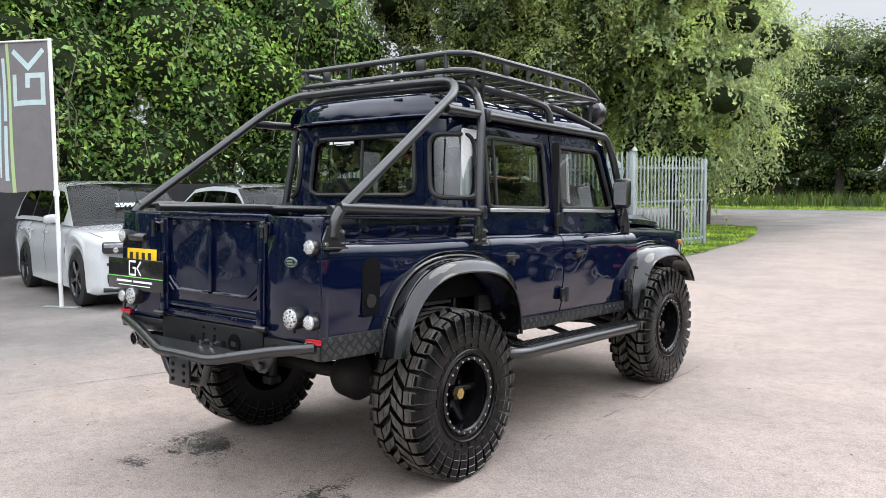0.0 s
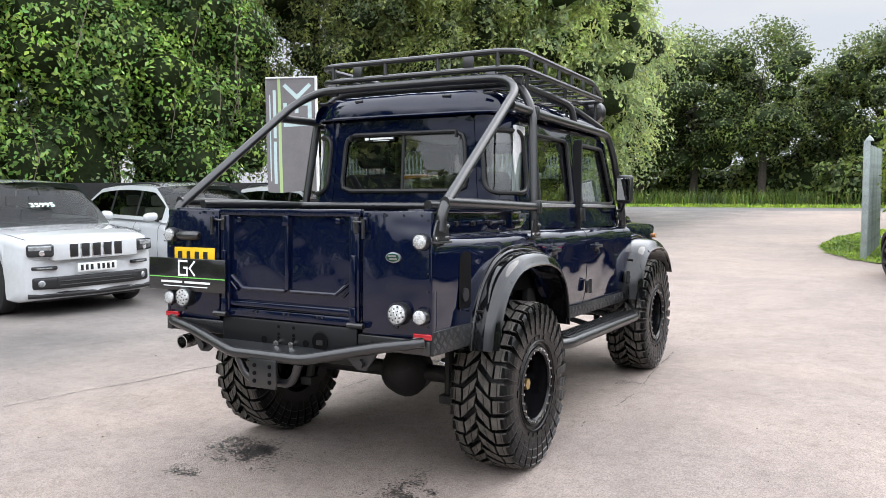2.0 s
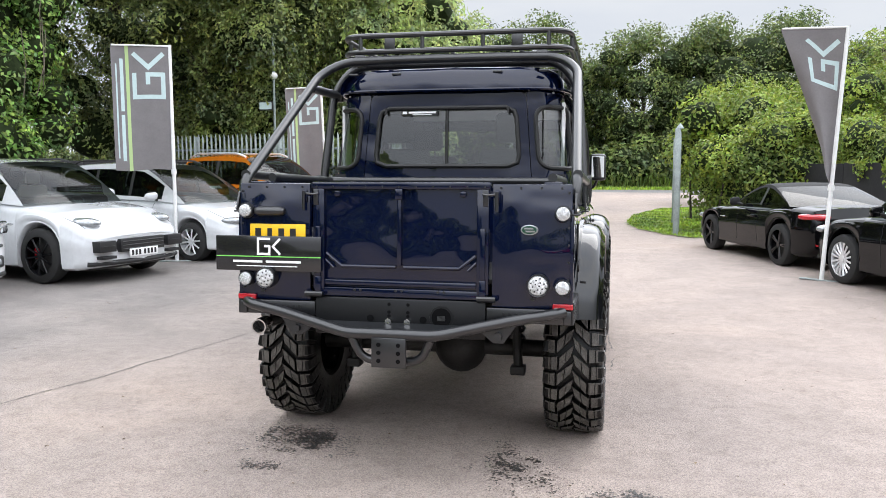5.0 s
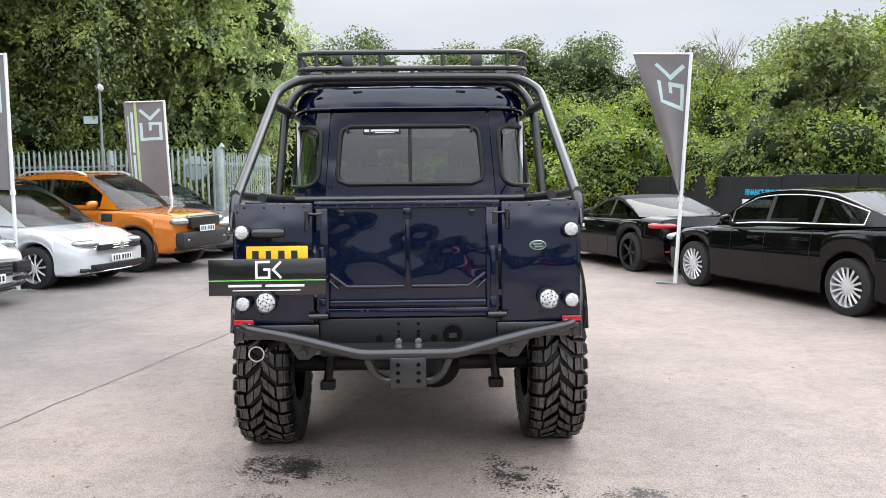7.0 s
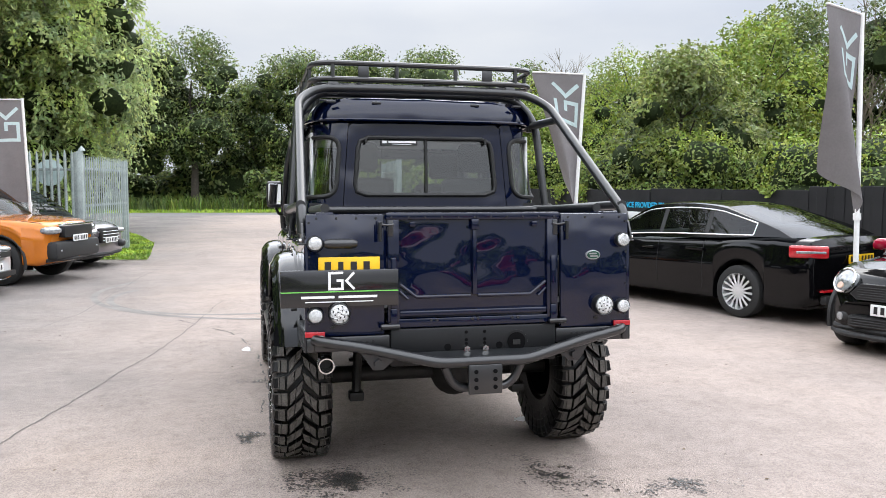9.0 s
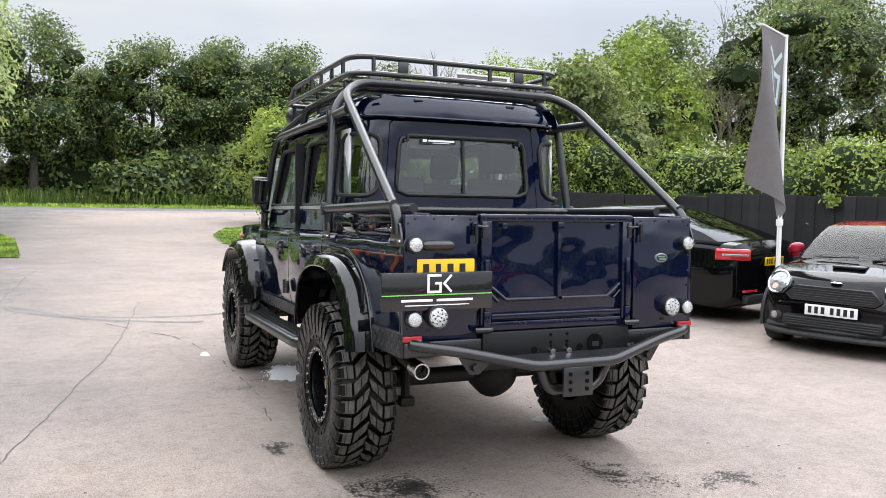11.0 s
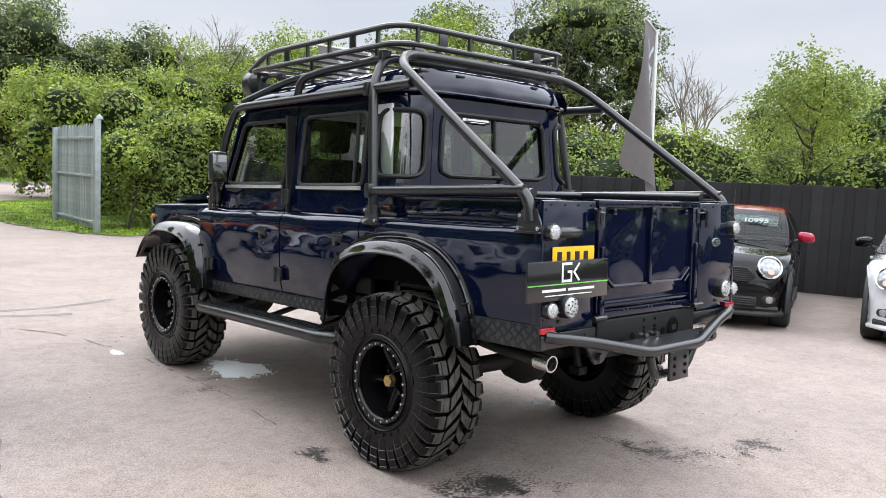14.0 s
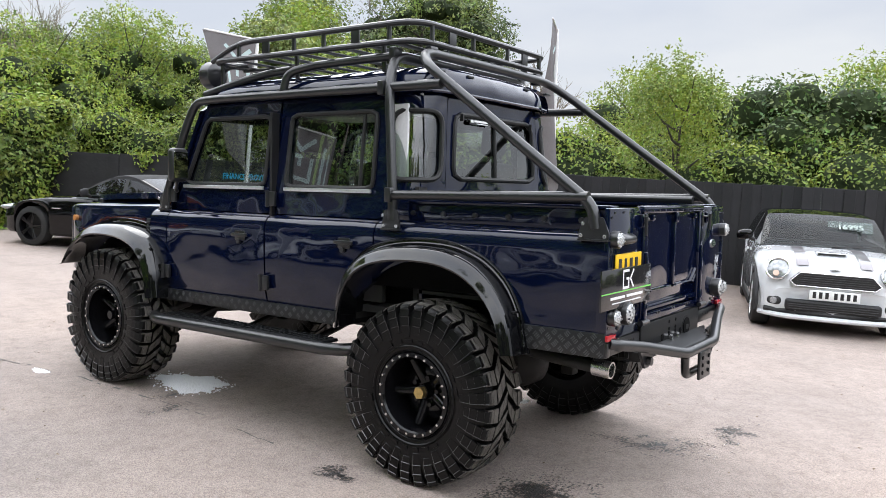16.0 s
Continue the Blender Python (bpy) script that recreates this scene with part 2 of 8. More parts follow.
M_WILLOW = leaf_material("willow_leaves", (0.42, 0.52, 0.24), vary=0.4, hue=0.03, through=0.45, patch=0.4)
M_OAK = leaf_material("oak_leaves", (0.145, 0.20, 0.072), vary=0.5, hue=0.035)
M_FRESH = leaf_material("fresh_green_leaves", (0.22, 0.30, 0.055), vary=0.38, hue=0.03, patch=0.4)
M_BARK = material("rough_bark", (0.055, 0.045, 0.035), rough=0.95, vary=0.5, scale=6, bump=0.8, bump_scale=25)
M_TWIG = material("bare_twigs", (0.2, 0.17, 0.13), rough=0.9, vary=0.3)
# near-black green that paints the shade inside crowns and hedges
M_SHADE = material("crown_inside_shade", (0.026, 0.038, 0.015), rough=1.0, vary=0.6, scale=1.5, spec=0.1)
M_FENCE = material("black_stained_timber", (0.017, 0.0165, 0.018), rough=0.75, vary=0.5, scale=3, bump=0.4, bump_scale=14, rand=0.35)
M_GALV = material("weathered_galvanised_steel", (0.36, 0.41, 0.40), rough=0.55, metal=0.35, vary=0.3, scale=4, rand=0.15)
M_POLE = material("white_painted_pole", (0.78, 0.78, 0.77), rough=0.4, vary=0.1, scale=5)
M_BLACK = material("satin_black", (0.012, 0.012, 0.013), rough=0.45, vary=0.3, scale=9)
M_CYAN = material("cyan_print", (0.03, 0.5, 0.8), rough=0.5)
M_WHITE = material("white_print", (0.8, 0.8, 0.8), rough=0.5)
M_GREEN = material("green_print", (0.18, 0.6, 0.1), rough=0.5)
M_STRIPE = material("pale_green_stripe", (0.42, 0.55, 0.25), rough=0.8)
M_BANNER = material("charcoal_banner_cloth", (0.19, 0.178, 0.18), rough=0.9, vary=0.12, scale=5, bump=0.2, bump_scale=300)
M_MIST = material("pale_fence_sign", (0.5, 0.62, 0.62), rough=0.6, vary=0.1)


# ---- building helpers ----
def part(name, bm, mat, parent=None, label="", m=None, smooth=True, angle=35):
    """Links a bmesh as one mesh object under a thing or a part."""
    me = bpy.data.meshes.new(name)
    bmesh.ops.recalc_face_normals(bm, faces=bm.faces)
    if smooth:
        lim = math.cos(radians(angle))
        for f in bm.faces:
            f.smooth = True
        for e in bm.edges:
            if len(e.link_faces) == 2 and e.link_faces[0].normal.dot(e.link_faces[1].normal) < lim:
                e.smooth = False
    bm.to_mesh(me)
    bm.free()
    me.materials.append(mat)
    ob = new(name, me)
    if parent:
        ob.parent = parent
    if m is not None:
        ob.matrix_basis = m
    if label:
        ob["label"] = label
    return ob


def again(name, src, parent, m, label=""):
    """Another object on the mesh of src."""
    ob = new(name, src.data)
    ob.parent = parent
    ob.matrix_basis = m
    if label:
        ob["label"] = label
    return ob


def thing(name, label, category, m=None, group="", kind=""):
    ob = new(name)
    ob.empty_display_size = 0.1
    if m is not None:
        ob.matrix_basis = m
    return tagged(ob, label, category, group, kind)


def box(bm, x0, x1, y0, y1, z0, z1, bevel=0.0, seg=2):
    r = bmesh.ops.create_cube(bm, size=1)
    vs = r["verts"]
    for v in vs:
        v.co = Vector(((x0 + x1) / 2 + v.co.x * (x1 - x0), (y0 + y1) / 2 + v.co.y * (y1 - y0), (z0 + z1) / 2 + v.co.z * (z1 - z0)))
    if bevel:
        es = {e for v in vs for e in v.link_edges}
        bmesh.ops.bevel(bm, geom=list(es), offset=bevel, segments=seg, affect="EDGES", profile=0.5)
    return bm


def B():
    return bmesh.new()


def bx(*a, **k):
    return box(B(), *a, **k)


def rod(bm, p, q, r, seg=12, r2=None):
    """A capped round bar from p to q."""
    p, q = Vector(p), Vector(q)
    d = q - p
    m = Matrix.Translation((p + q) / 2) @ d.to_track_quat("Z", "Y").to_matrix().to_4x4()
    bmesh.ops.create_cone(bm, cap_ends=True, segments=seg, radius1=r, radius2=r if r2 is None else r2, depth=d.length, matrix=m)
    return bm


def rounded(pts, rad, n=6):
    """A polyline with its inner corners rounded off."""
    pts = [Vector(p) for p in pts]
    out = [pts[0]]
    for a, b, c in zip(pts, pts[1:], pts[2:]):
        u, v = (a - b), (c - b)
        k = min(rad, u.length * 0.49, v.length * 0.49)
        s, e = b + u.normalized() * k, b + v.normalized() * k
        for i in range(n + 1):
            t = i / n
            out.append(s * (1 - t) ** 2 + b * 2 * t * (1 - t) + e * t ** 2)
    out.append(pts[-1])
    return out


def tube(bm, pts, r, seg=12, rad=0.0, caps=True, n=6):
    """A round pipe swept along points."""
    ps = rounded(pts, rad, n) if rad else [Vector(p) for p in pts]
    rings, up = [], Vector((0.013, 0.021, 1)).normalized()
    prev = None
    for i, p in enumerate(ps):
        d = (ps[min(i + 1, len(ps) - 1)] - ps[max(i - 1, 0)]).normalized()
        if prev is None:
            s = d.cross(up)
            if s.length < 0.1:
                s = d.cross(Vector((1, 0, 0.01)))
        else:
            s = prev - d * prev.dot(d)
        s.normalize()
        prev = s
        t = d.cross(s)
        rings.append([bm.verts.new(p + (s * math.cos(a) + t * math.sin(a)) * r) for a in (2 * math.pi * k / seg for k in range(seg))])
    for A, C in zip(rings, rings[1:]):
        for k in range(seg):
            bm.faces.new((A[k], A[(k + 1) % seg], C[(k + 1) % seg], C[k]))
    if caps:
        bm.faces.new(rings[0][::-1]), bm.faces.new(rings[-1])
    return bm


def lathe(bm, prof, seg=32, axis="X", close=False, caps=True):
    """Turns a profile of (along the axis, radius) round an axis."""
    rings = []
    for a, r in prof:
        ring = []
        for k in range(seg):
            t = 2 * math.pi * k / seg
            c, s = r * math.cos(t), r * math.sin(t)
            ring.append(bm.verts.new((a, c, s) if axis == "X" else (c, a, s) if axis == "Y" else (c, s, a)))
        rings.append(ring)
    pairs = list(zip(rings, rings[1:])) + ([(rings[-1], rings[0])] if close else [])
    for A, C in pairs:
        for k in range(seg):
            bm.faces.new((A[k], A[(k + 1) % seg], C[(k + 1) % seg], C[k]))
    if caps and not close:
        for ring in (rings[0], rings[-1]):
            if prof[rings.index(ring)][1] > 1e-5:
                bm.faces.new(ring)
    return bm


def loft(bm, rings, closed=True, caps=True):
    vs = [[bm.verts.new(p) for p in r] for r in rings]
    n = len(vs[0])
    for A, C in zip(vs, vs[1:]):
        for k in range(n if closed else n - 1):
            bm.faces.new((A[k], A[(k + 1) % n], C[(k + 1) % n], C[k]))
    if caps and closed:
        bm.faces.new(vs[0][::-1]), bm.faces.new(vs[-1])
    return bm


def slab(bm, outline, lo, hi, axis="X", bevel=0.0):
    """A flat outline given thickness along an axis."""
    def at(p, h):
        return (h, p[0], p[1]) if axis == "X" else (p[0], h, p[1]) if axis == "Y" else (p[0], p[1], h)
    return loft(bm, [[at(p, lo) for p in outline], [at(p, hi) for p in outline]])


def round_rect(x0, x1, z0, z1, r, n=5):
    out = []
    for cx, cz, a0 in ((x1 - r, z1 - r, 0), (x0 + r, z1 - r, 90), (x0 + r, z0 + r, 180), (x1 - r, z0 + r, 270)):
        for i in range(n + 1):
            a = radians(a0 + 90 * i / n)
            out.append((cx + r * math.cos(a), cz + r * math.sin(a)))
    return out


def mesh_from(name, verts, faces, mat, parent=None, label="", smooth=False):
    me = bpy.data.meshes.new(name)
    me.from_pydata([tuple(v) for v in verts], [], faces)
    me.materials.append(mat)
    if smooth:
        me.polygons.foreach_set("use_smooth", [True] * len(me.polygons))
    ob = new(name, me)
    if parent:
        ob.parent = parent
    if label:
        ob["label"] = label
    return ob


def text_mesh(name, words, size, mat, parent, m, depth=0.002, bold=0.0, align="CENTER", wide=1.0, label=""):
    """Raised lettering as a mesh; the text lies in its local x, y plane."""
    cu = bpy.data.curves.new(name, "FONT")
    cu.body, cu.size, cu.extrude, cu.offset = words, size, depth, bold
    cu.align_x, cu.align_y = align, "CENTER"
    cu.resolution_u = 3
    tmp = bpy.data.objects.new(name, cu)
    scene.collection.objects.link(tmp)
    me = bpy.data.meshes.new_from_object(tmp.evaluated_get(bpy.context.evaluated_depsgraph_get()))
    bpy.data.objects.remove(tmp)
    me.materials.clear()
    me.materials.append(mat)
    ob = new(name, me)
    ob.parent = parent
    ob.matrix_basis = m @ Matrix.Diagonal((wide, 1, 1, 1))
    if label:
        ob["label"] = label
    return ob


def heading(dx, dy):
    """The turn about z that points local +y along (dx, dy)."""
    return math.degrees(math.atan2(-dx, dy))


# ---- ground ----
rng = np.random.default_rng(7)


def sheet(name, outline, z, mat, label, kind="structure", category="", parent=None, fuzz=0.0, steps=1):
    """A thin flat patch with a softened, uneven edge."""
    pts = []
    for (x0, y0), (x1, y1) in zip(outline, outline[1:] + outline[:1]):
        for i in range(steps):
            t = i / steps
            pts.append((x0 + (x1 - x0) * t + rng.normal(0, fuzz), y0 + (y1 - y0) * t + rng.normal(0, fuzz)))
    bm = B()
    bm.faces.new([bm.verts.new((x, y, z)) for x, y in pts])
    bmesh.ops.triangulate(bm, faces=bm.faces)
    ob = part(name, bm, mat, parent, smooth=False)
    return tagged(ob, label, category, "", kind)


bm = B()
bmesh.ops.create_grid(bm, x_segments=40, y_segments=40, size=400)
ground = tagged(part("ground", bm, M_ASPHALT), "pale worn asphalt yard with dust and stains", "ground", "", "structure")


def blades(name, outline, count, h, mat, label, seed, spread=0.02):
    """A patch of grass: bent two-faced blades inside an outline."""
    g = np.random.default_rng(seed)
    xs, ys = [p[0] for p in outline], [p[1] for p in outline]
    verts, faces = [], []
    n = 0
    while n < count:
        x, y = g.uniform(min(xs), max(xs)), g.uniform(min(ys), max(ys))
        inside = False
        for (x0, y0), (x1, y1) in zip(outline, outline[1:] + outline[:1]):
            if (y0 > y) != (y1 > y) and x < (x1 - x0) * (y - y0) / (y1 - y0) + x0:
                inside = not inside
        if not inside:
            continue
        n += 1
        a, hh, w = g.uniform(0, 6.28), h * g.uniform(0.5, 1.3), 0.012 * g.uniform(0.8, 2.2)
        c, s = math.cos(a), math.sin(a)
        lean = hh * g.uniform(0.1, 0.7)
        k = len(verts)
        verts += [(x - s * w, y + c * w, 0.02), (x + s * w, y - c * w, 0.02), (x + c * lean * 0.4 + s * w, y + s * lean * 0.4 - c * w, hh * 0.6),
                  (x + c * lean * 0.4 - s * w, y + s * lean * 0.4 + c * w, hh * 0.6), (x + c * lean, y + s * lean, hh)]
        faces += [(k, k + 1, k + 2, k + 3), (k + 3, k + 2, k + 4)]
    return tagged(mesh_from(name, verts, faces, mat), label, "grass", "", "stuff")


GRASS_L = [(-3.3, 14.9), (-3.45, 17), (-3.7, 20), (-4.6, 24), (-5.6, 27.2), (-14, 30), (-14, 17.2), (-4.5, 15.2)]
GRASS_R = [(2.2, 15.0), (1.6, 16.6), (1.35, 18.6), (1.6, 22), (2.6, 26), (5, 29), (16, 32), (16, 15.4), (4.6, 15.2), (2.75, 14.3)]
VERGE = [(-80, 49), (-20, 46.6), (0, 46.2), (20, 47.5), (90, 52), (90, 75), (-80, 75)]
sheet("ground_grass_gateside", GRASS_L, 0.015, M_GRASS_EARTH, "mossy earth under a grass verge", category="grass verge", fuzz=0.05, steps=8)
sheet("ground_grass_hedgeside", GRASS_R, 0.015, M_GRASS_EARTH, "mossy earth under a grass verge", category="grass verge", fuzz=0.05, steps=8)
sheet("ground_verge", VERGE, 0.02, M_GRASS_EARTH, "rough grass verge across the road", category="grass verge", fuzz=0.15, steps=10)
FIELD = [(-150, 75), (150, 75), (150, 300), (-150, 300)]
sheet("ground_field", FIELD, 0.02, material("pale_field", (0.33, 0.4, 0.12), rough=1, vary=0.3, scale=0.2), "pale green field in the distance", category="field")
GRASS_L2 = [(-3.3, 14.9), (-3.45, 17), (-3.7, 20), (-4.6, 24), (-5.6, 27.2), (-8, 28), (-6, 17.2), (-4.5, 15.2)]
GRASS_R2 = [(2.2, 15.0), (1.6, 16.6), (1.35, 18.6), (1.6, 22), (2.6, 26), (6, 28), (6, 17), (4.6, 15.2), (2.75, 14.3)]
blades("grass_tuft", GRASS_L2, 16000, 0.07, M_GRASS, "short green grass beside the steel gate", 3)
blades("grass_tuft", GRASS_R2, 16000, 0.055, M_GRASS, "short green grass beside the hedge", 4)
blades("verge_grass", [(-40, 47.6), (0, 46.4), (40, 48), (40, 51), (-40, 50)], 16000, 0.16, M_GRASS, "long grass along the road verge", 5)


blades("verge_grass", [(-46, 51), (46, 51), (46, 55), (-46, 55)], 15000, 0.9, leaf_material("rough_grass", (0.11, 0.17, 0.04), vary=0.4), "tall rough grass under the far trees", 6)
sheet("road", [(-90, 41.5), (90, 43.5), (90, 49.5), (0, 46.3), (-90, 49.5)], 0.008, material("grey_road_asphalt", (0.17, 0.165, 0.16), rough=0.85, vary=0.2, scale=1.5, bump=0.3, bump_scale=120), "grey asphalt road across the end of the yard", category="road")


# ---- boundary fences ----
def board_fence(name, p, q, h0, h1, label, board=0.15):
    """Close-boarded fence: overlapping upright boards on rails and posts."""
    p, q = Vector((*p, 0)), Vector((*q, 0))
    L = (q - p).length
    root = thing(name, label, "fence", Matrix.Translation(p) @ Matrix.Rotation(math.atan2(q.y - p.y, q.x - p.x), 4, "Z"), kind="structure")
    n = int(L / board)
    plank = part("board", bx(-0.083, 0.083, -0.011, 0.011, 0.02, 1.0, bevel=0.004, seg=1), M_FENCE, root)
    for i in range(n):
        x = (i + 0.5) * L / n
        h = (h0 + (h1 - h0) * i / n) * random.uniform(0.994, 1.006)
        m = pose(x, 0.011 if i % 2 else -0.011, 0, 0, 0, random.uniform(-1.5, 1.5)) @ Matrix.Diagonal((L / n / board, 1, h, 1))
        if i == 0:
            plank.matrix_basis = m
        else:
            again("board", plank, root, m)
    for z in (0.35, 1.35):
        part("rail", bx(0, L, -0.075, -0.025, z - 0.04, z + 0.04, bevel=0.006), M_FENCE, root)
    return root


def panel_fence(name, p, q, h, label, width=1.83, back=1):
    """Fence of flat dark panels between posts."""
    p, q = Vector((*p, 0)), Vector((*q, 0))
    L = (q - p).length
    root = thing(name, label, "fence", Matrix.Translation(p) @ Matrix.Rotation(math.atan2(q.y - p.y, q.x - p.x), 4, "Z"), kind="structure")
    n = max(1, round(L / width))
    w = L / n
    pan = part("panel", bx(0.01, w - 0.01, -0.015, 0.015, 0.03, h, bevel=0.004, seg=1), M_FENCE, root)
    post = part("post", bx(-0.05, 0.05, *sorted((back * 0.02, back * 0.12)), 0, h - 0.05, bevel=0.006), M_FENCE, root)
    for i in range(1, n + 1):
        if i < n:
            again("panel", pan, root, pose(i * w, 0, random.uniform(-0.02, 0.02), random.uniform(-0.6, 0.6), 0, 0))
        again("post", post, root, pose(i * w, 0, 0))
    return root


FX = lambda y: 9.05 - 0.315 * (y - 2.6)
board_fence("fence_timber", (FX(-9), -9), (FX(7.2), 7.2), 1.72, 1.68, "black-stained close-boarded timber fence, weathered")
fin = panel_fence("fence_panelled", (FX(7.2), 7.2), (FX(15.4), 15.4), 1.62, "flat black fence panels with ivy creeping over the top", back=-1)
panel_fence("fence_left", (-12.9, -6), (-12.35, 3.5), 1.78, "dark timber fence panels behind the parked cars")
panel_fence("fence_left_far", (-12.35, 3.5), (-10.6, 16.6), 1.72, "dark timber fence panels behind the parked cars")


def palisade(name, p, q, h, label, pitch=0.155, posts=2.75, gate=False, slim=0.6):
    """Steel palisade: split-topped corrugated pales on two angle rails."""
    p, q = Vector((*p, 0)), Vector((*q, 0))
    L = (q - p).length
    root = thing(name, label, "gate" if gate else "fence", Matrix.Translation(p) @ Matrix.Rotation(math.atan2(q.y - p.y, q.x - p.x), 4, "Z"), kind="" if gate else "structure")
    n = int(L / (0.15 * (1 if slim < 1 else 0.8) if gate else pitch))
    bm = B()
    prof = [(-0.034, 0.012), (-0.02, 0.0), (-0.007, -0.012), (0.007, -0.012), (0.02, 0.0), (0.034, 0.012), (0.034, 0.015), (0.007, -0.008), (-0.007, -0.008), (-0.034, 0.015)]
    if gate:
        prof = [(x * slim, y) for x, y in prof]
    loft(bm, [[(x, y, 0.08) for x, y in prof], [(x, y, h - 0.11) for x, y in prof], [(x * 0.15, y * 0.5, h) for x, y in prof]])
    pale = part("pale", bm, M_GALV, root)
    for i in range(n):
        m = pose((i + 0.5) * L / n, -0.03, 0, 0, 0, random.uniform(-3, 3)) @ Matrix.Diagonal((1, 1, random.uniform(0.99, 1.005), 1))
        if i:
            again("pale", pale, root, m)
        else:
            pale.matrix_basis = m
    for z in (0.45, h - 0.42) if not gate else (0.22, h * 0.52, h - 0.3):
        part("rail", bx(0, L, -0.012, 0.035, z - 0.025, z + 0.025, bevel=0.004, seg=1), M_GALV, root)
    k = max(1, round(L / posts))
    for i in range(k + 1):
        if gate and 0 < i < k:
            continue
        w = 0.06 if gate else 0.05
        part("post", bx(i * L / k - w, i * L / k + w, -0.02, 0.1, 0, h + (0.08 if i == 0 else -0.05), bevel=0.006), M_GALV, root)
    if gate:
        bm = B()
        x = 0.0
        c = lathe(B(), [(h + 0.08, 0.085), (h + 0.13, 0.06), (h + 0.2, 0.0001)], 8, axis="Z")
        part("post_cap", c, M_GALV, root)
        bm.free()
    return root


GL = (-4.62, 15.05)
palisade("fence_palisade", (-13.2, 17.6), (-4.75, 15.1), 2.42, "weathered galvanised palisade fence with pointed pales")
palisade("palisade_gate", GL, (-4.15, 18.3), 2.32, "open galvanised palisade gate standing on grass", gate=True)
palisade("palisade_gate", (2.44, 15.1), (2.62, 18.4), 2.32, "open galvanised palisade gate beside the clipped hedge", gate=True, slim=1.35)
s = thing("fence_sign", "pale blank panel hung behind the palisade pales", "sign", pose(-5.35, 15.42, 0))
part("board", rod(B(), (0, -0.01, 1.93), (0, 0.01, 1.93), 0.29, 28), M_MIST, s)

# finance lettering on the panel fence
sg = thing("fence_banner", "cyan and white lettering fixed to the black fence", "sign", pose(FX(11.45) - 0.03, 11.44, 0, 0, 0, -72.5))


# ---- the pickup ----
M_NAVY = body_paint("dark_navy_paint", (0.0020, 0.0045, 0.0200), ripple=0.32, rough=0.06, coat=0.85)
M_FLARE = body_paint("gloss_black_paint", (0.004, 0.0042, 0.005), rough=0.06, ripple=0.05, coat=1.0)
M_CAGE = material("black_powder_coat", (0.010, 0.0105, 0.012), rough=0.30, spec=0.8, vary=0.15, scale=12, bump=0.02, bump_scale=300)
M_TYRE = material("tyre_rubber", (0.0035, 0.0035, 0.0037), spec=0.24, rough=0.3, vary=0.35, scale=14, bump=0.15, bump_scale=120)
M_RIM = material("gloss_black_rim", (0.005, 0.005, 0.006), rough=0.16, spec=0.3, vary=0.2, scale=10)
M_STEEL = material("bright_steel", (0.62, 0.62, 0.61), rough=0.25, metal=1.0, vary=0.1, scale=20)
M_BRASS = material("yellow_passivated_hub", (0.55, 0.40, 0.16), rough=0.35, metal=0.9, vary=0.3, scale=30)
M_RUBBER = material("window_rubber", (0.012, 0.012, 0.012), rough=0.55)
M_GLASS = thin_glass("clear_window_glass", (0.66, 0.71, 0.69), gloss=2.5)
M_TRIM = material("grey_headlining", (0.72, 0.72, 0.72), rough=0.9, vary=0.1)
M_SEAT = material("black_seat_cloth", (0.02, 0.02, 0.021), rough=0.85, vary=0.3, scale=20)
M_UNDER = material("dull_black_chassis", (0.014, 0.0135, 0.013), rough=0.6, vary=0.5, scale=8, bump=0.3, bump_scale=60)
# grey that stands for the sheen caught by the lug edges
M_EDGE_SHEEN = material("rubber_edge_sheen", (0.085, 0.086, 0.088), rough=0.4, vary=0.75, scale=16)
# arch liner, and the painted dark of holes and the filler pocket
M_LINER_HOLLOW = material("black_liner_and_hollows", (0.004, 0.004, 0.0045), rough=0.7, spec=0.08, vary=0.4, scale=9)
M_TREAD = material("black_tread_plate", (0.018, 0.019, 0.021), rough=0.35, metal=0.2, vary=0.3, scale=20)
M_CHEV = material("pale_tread_relief", (0.09, 0.092, 0.095), rough=0.35, metal=0.5, vary=0.3, scale=30)
M_LUG = material("dusty_lug_rubber", (0.085, 0.078, 0.070), rough=0.6, spec=0.3, vary=0.55, scale=18, bump=0.3, bump_scale=140)
M_RED = material("red_reflector", (0.42, 0.012, 0.02), rough=0.2, vary=0.2, scale=40, coat=0.5)
M_AMBER = material("amber_lens", (0.55, 0.24, 0.08), rough=0.15)
M_YELLOW = material("yellow_plate", (0.82, 0.5, 0.01), rough=0.4, vary=0.05)
M_LENS = material("faceted_clear_lens", (0.72, 0.74, 0.74), rough=0.18, metal=0.55, vary=0.5, scale=70, bump=0.9, bump_scale=110)
M_PLATEBLACK = material("gloss_black_sign", (0.012, 0.012, 0.013), rough=0.15, coat=0.6, vary=0.1)
M_BADGE = material("dark_green_badge", (0.01, 0.09, 0.05), rough=0.3, coat=0.5)
M_BRIGHT = material("polished_trim", (0.82, 0.83, 0.85), rough=0.28, metal=0.85, vary=0.1, scale=20)
M_ALU = material("brushed_aluminium", (0.5, 0.5, 0.51), rough=0.35, metal=1.0, vary=0.2, scale=30)

truck = thing("off_road_pickup", "dark navy double-cab off-road pickup with external roll cage and roof rack", "pickup", pose(0, 0, 0))
# the body sits nose-down on its axles
RAKE = pose(0, 1.0, 0, -2.29) @ pose(0, -1.0, 0)


def tp(name, bm, mat, label="", parent=None, **k):
    return part(name, bm, mat, parent or truck, label, RAKE if parent is None else None, **k)


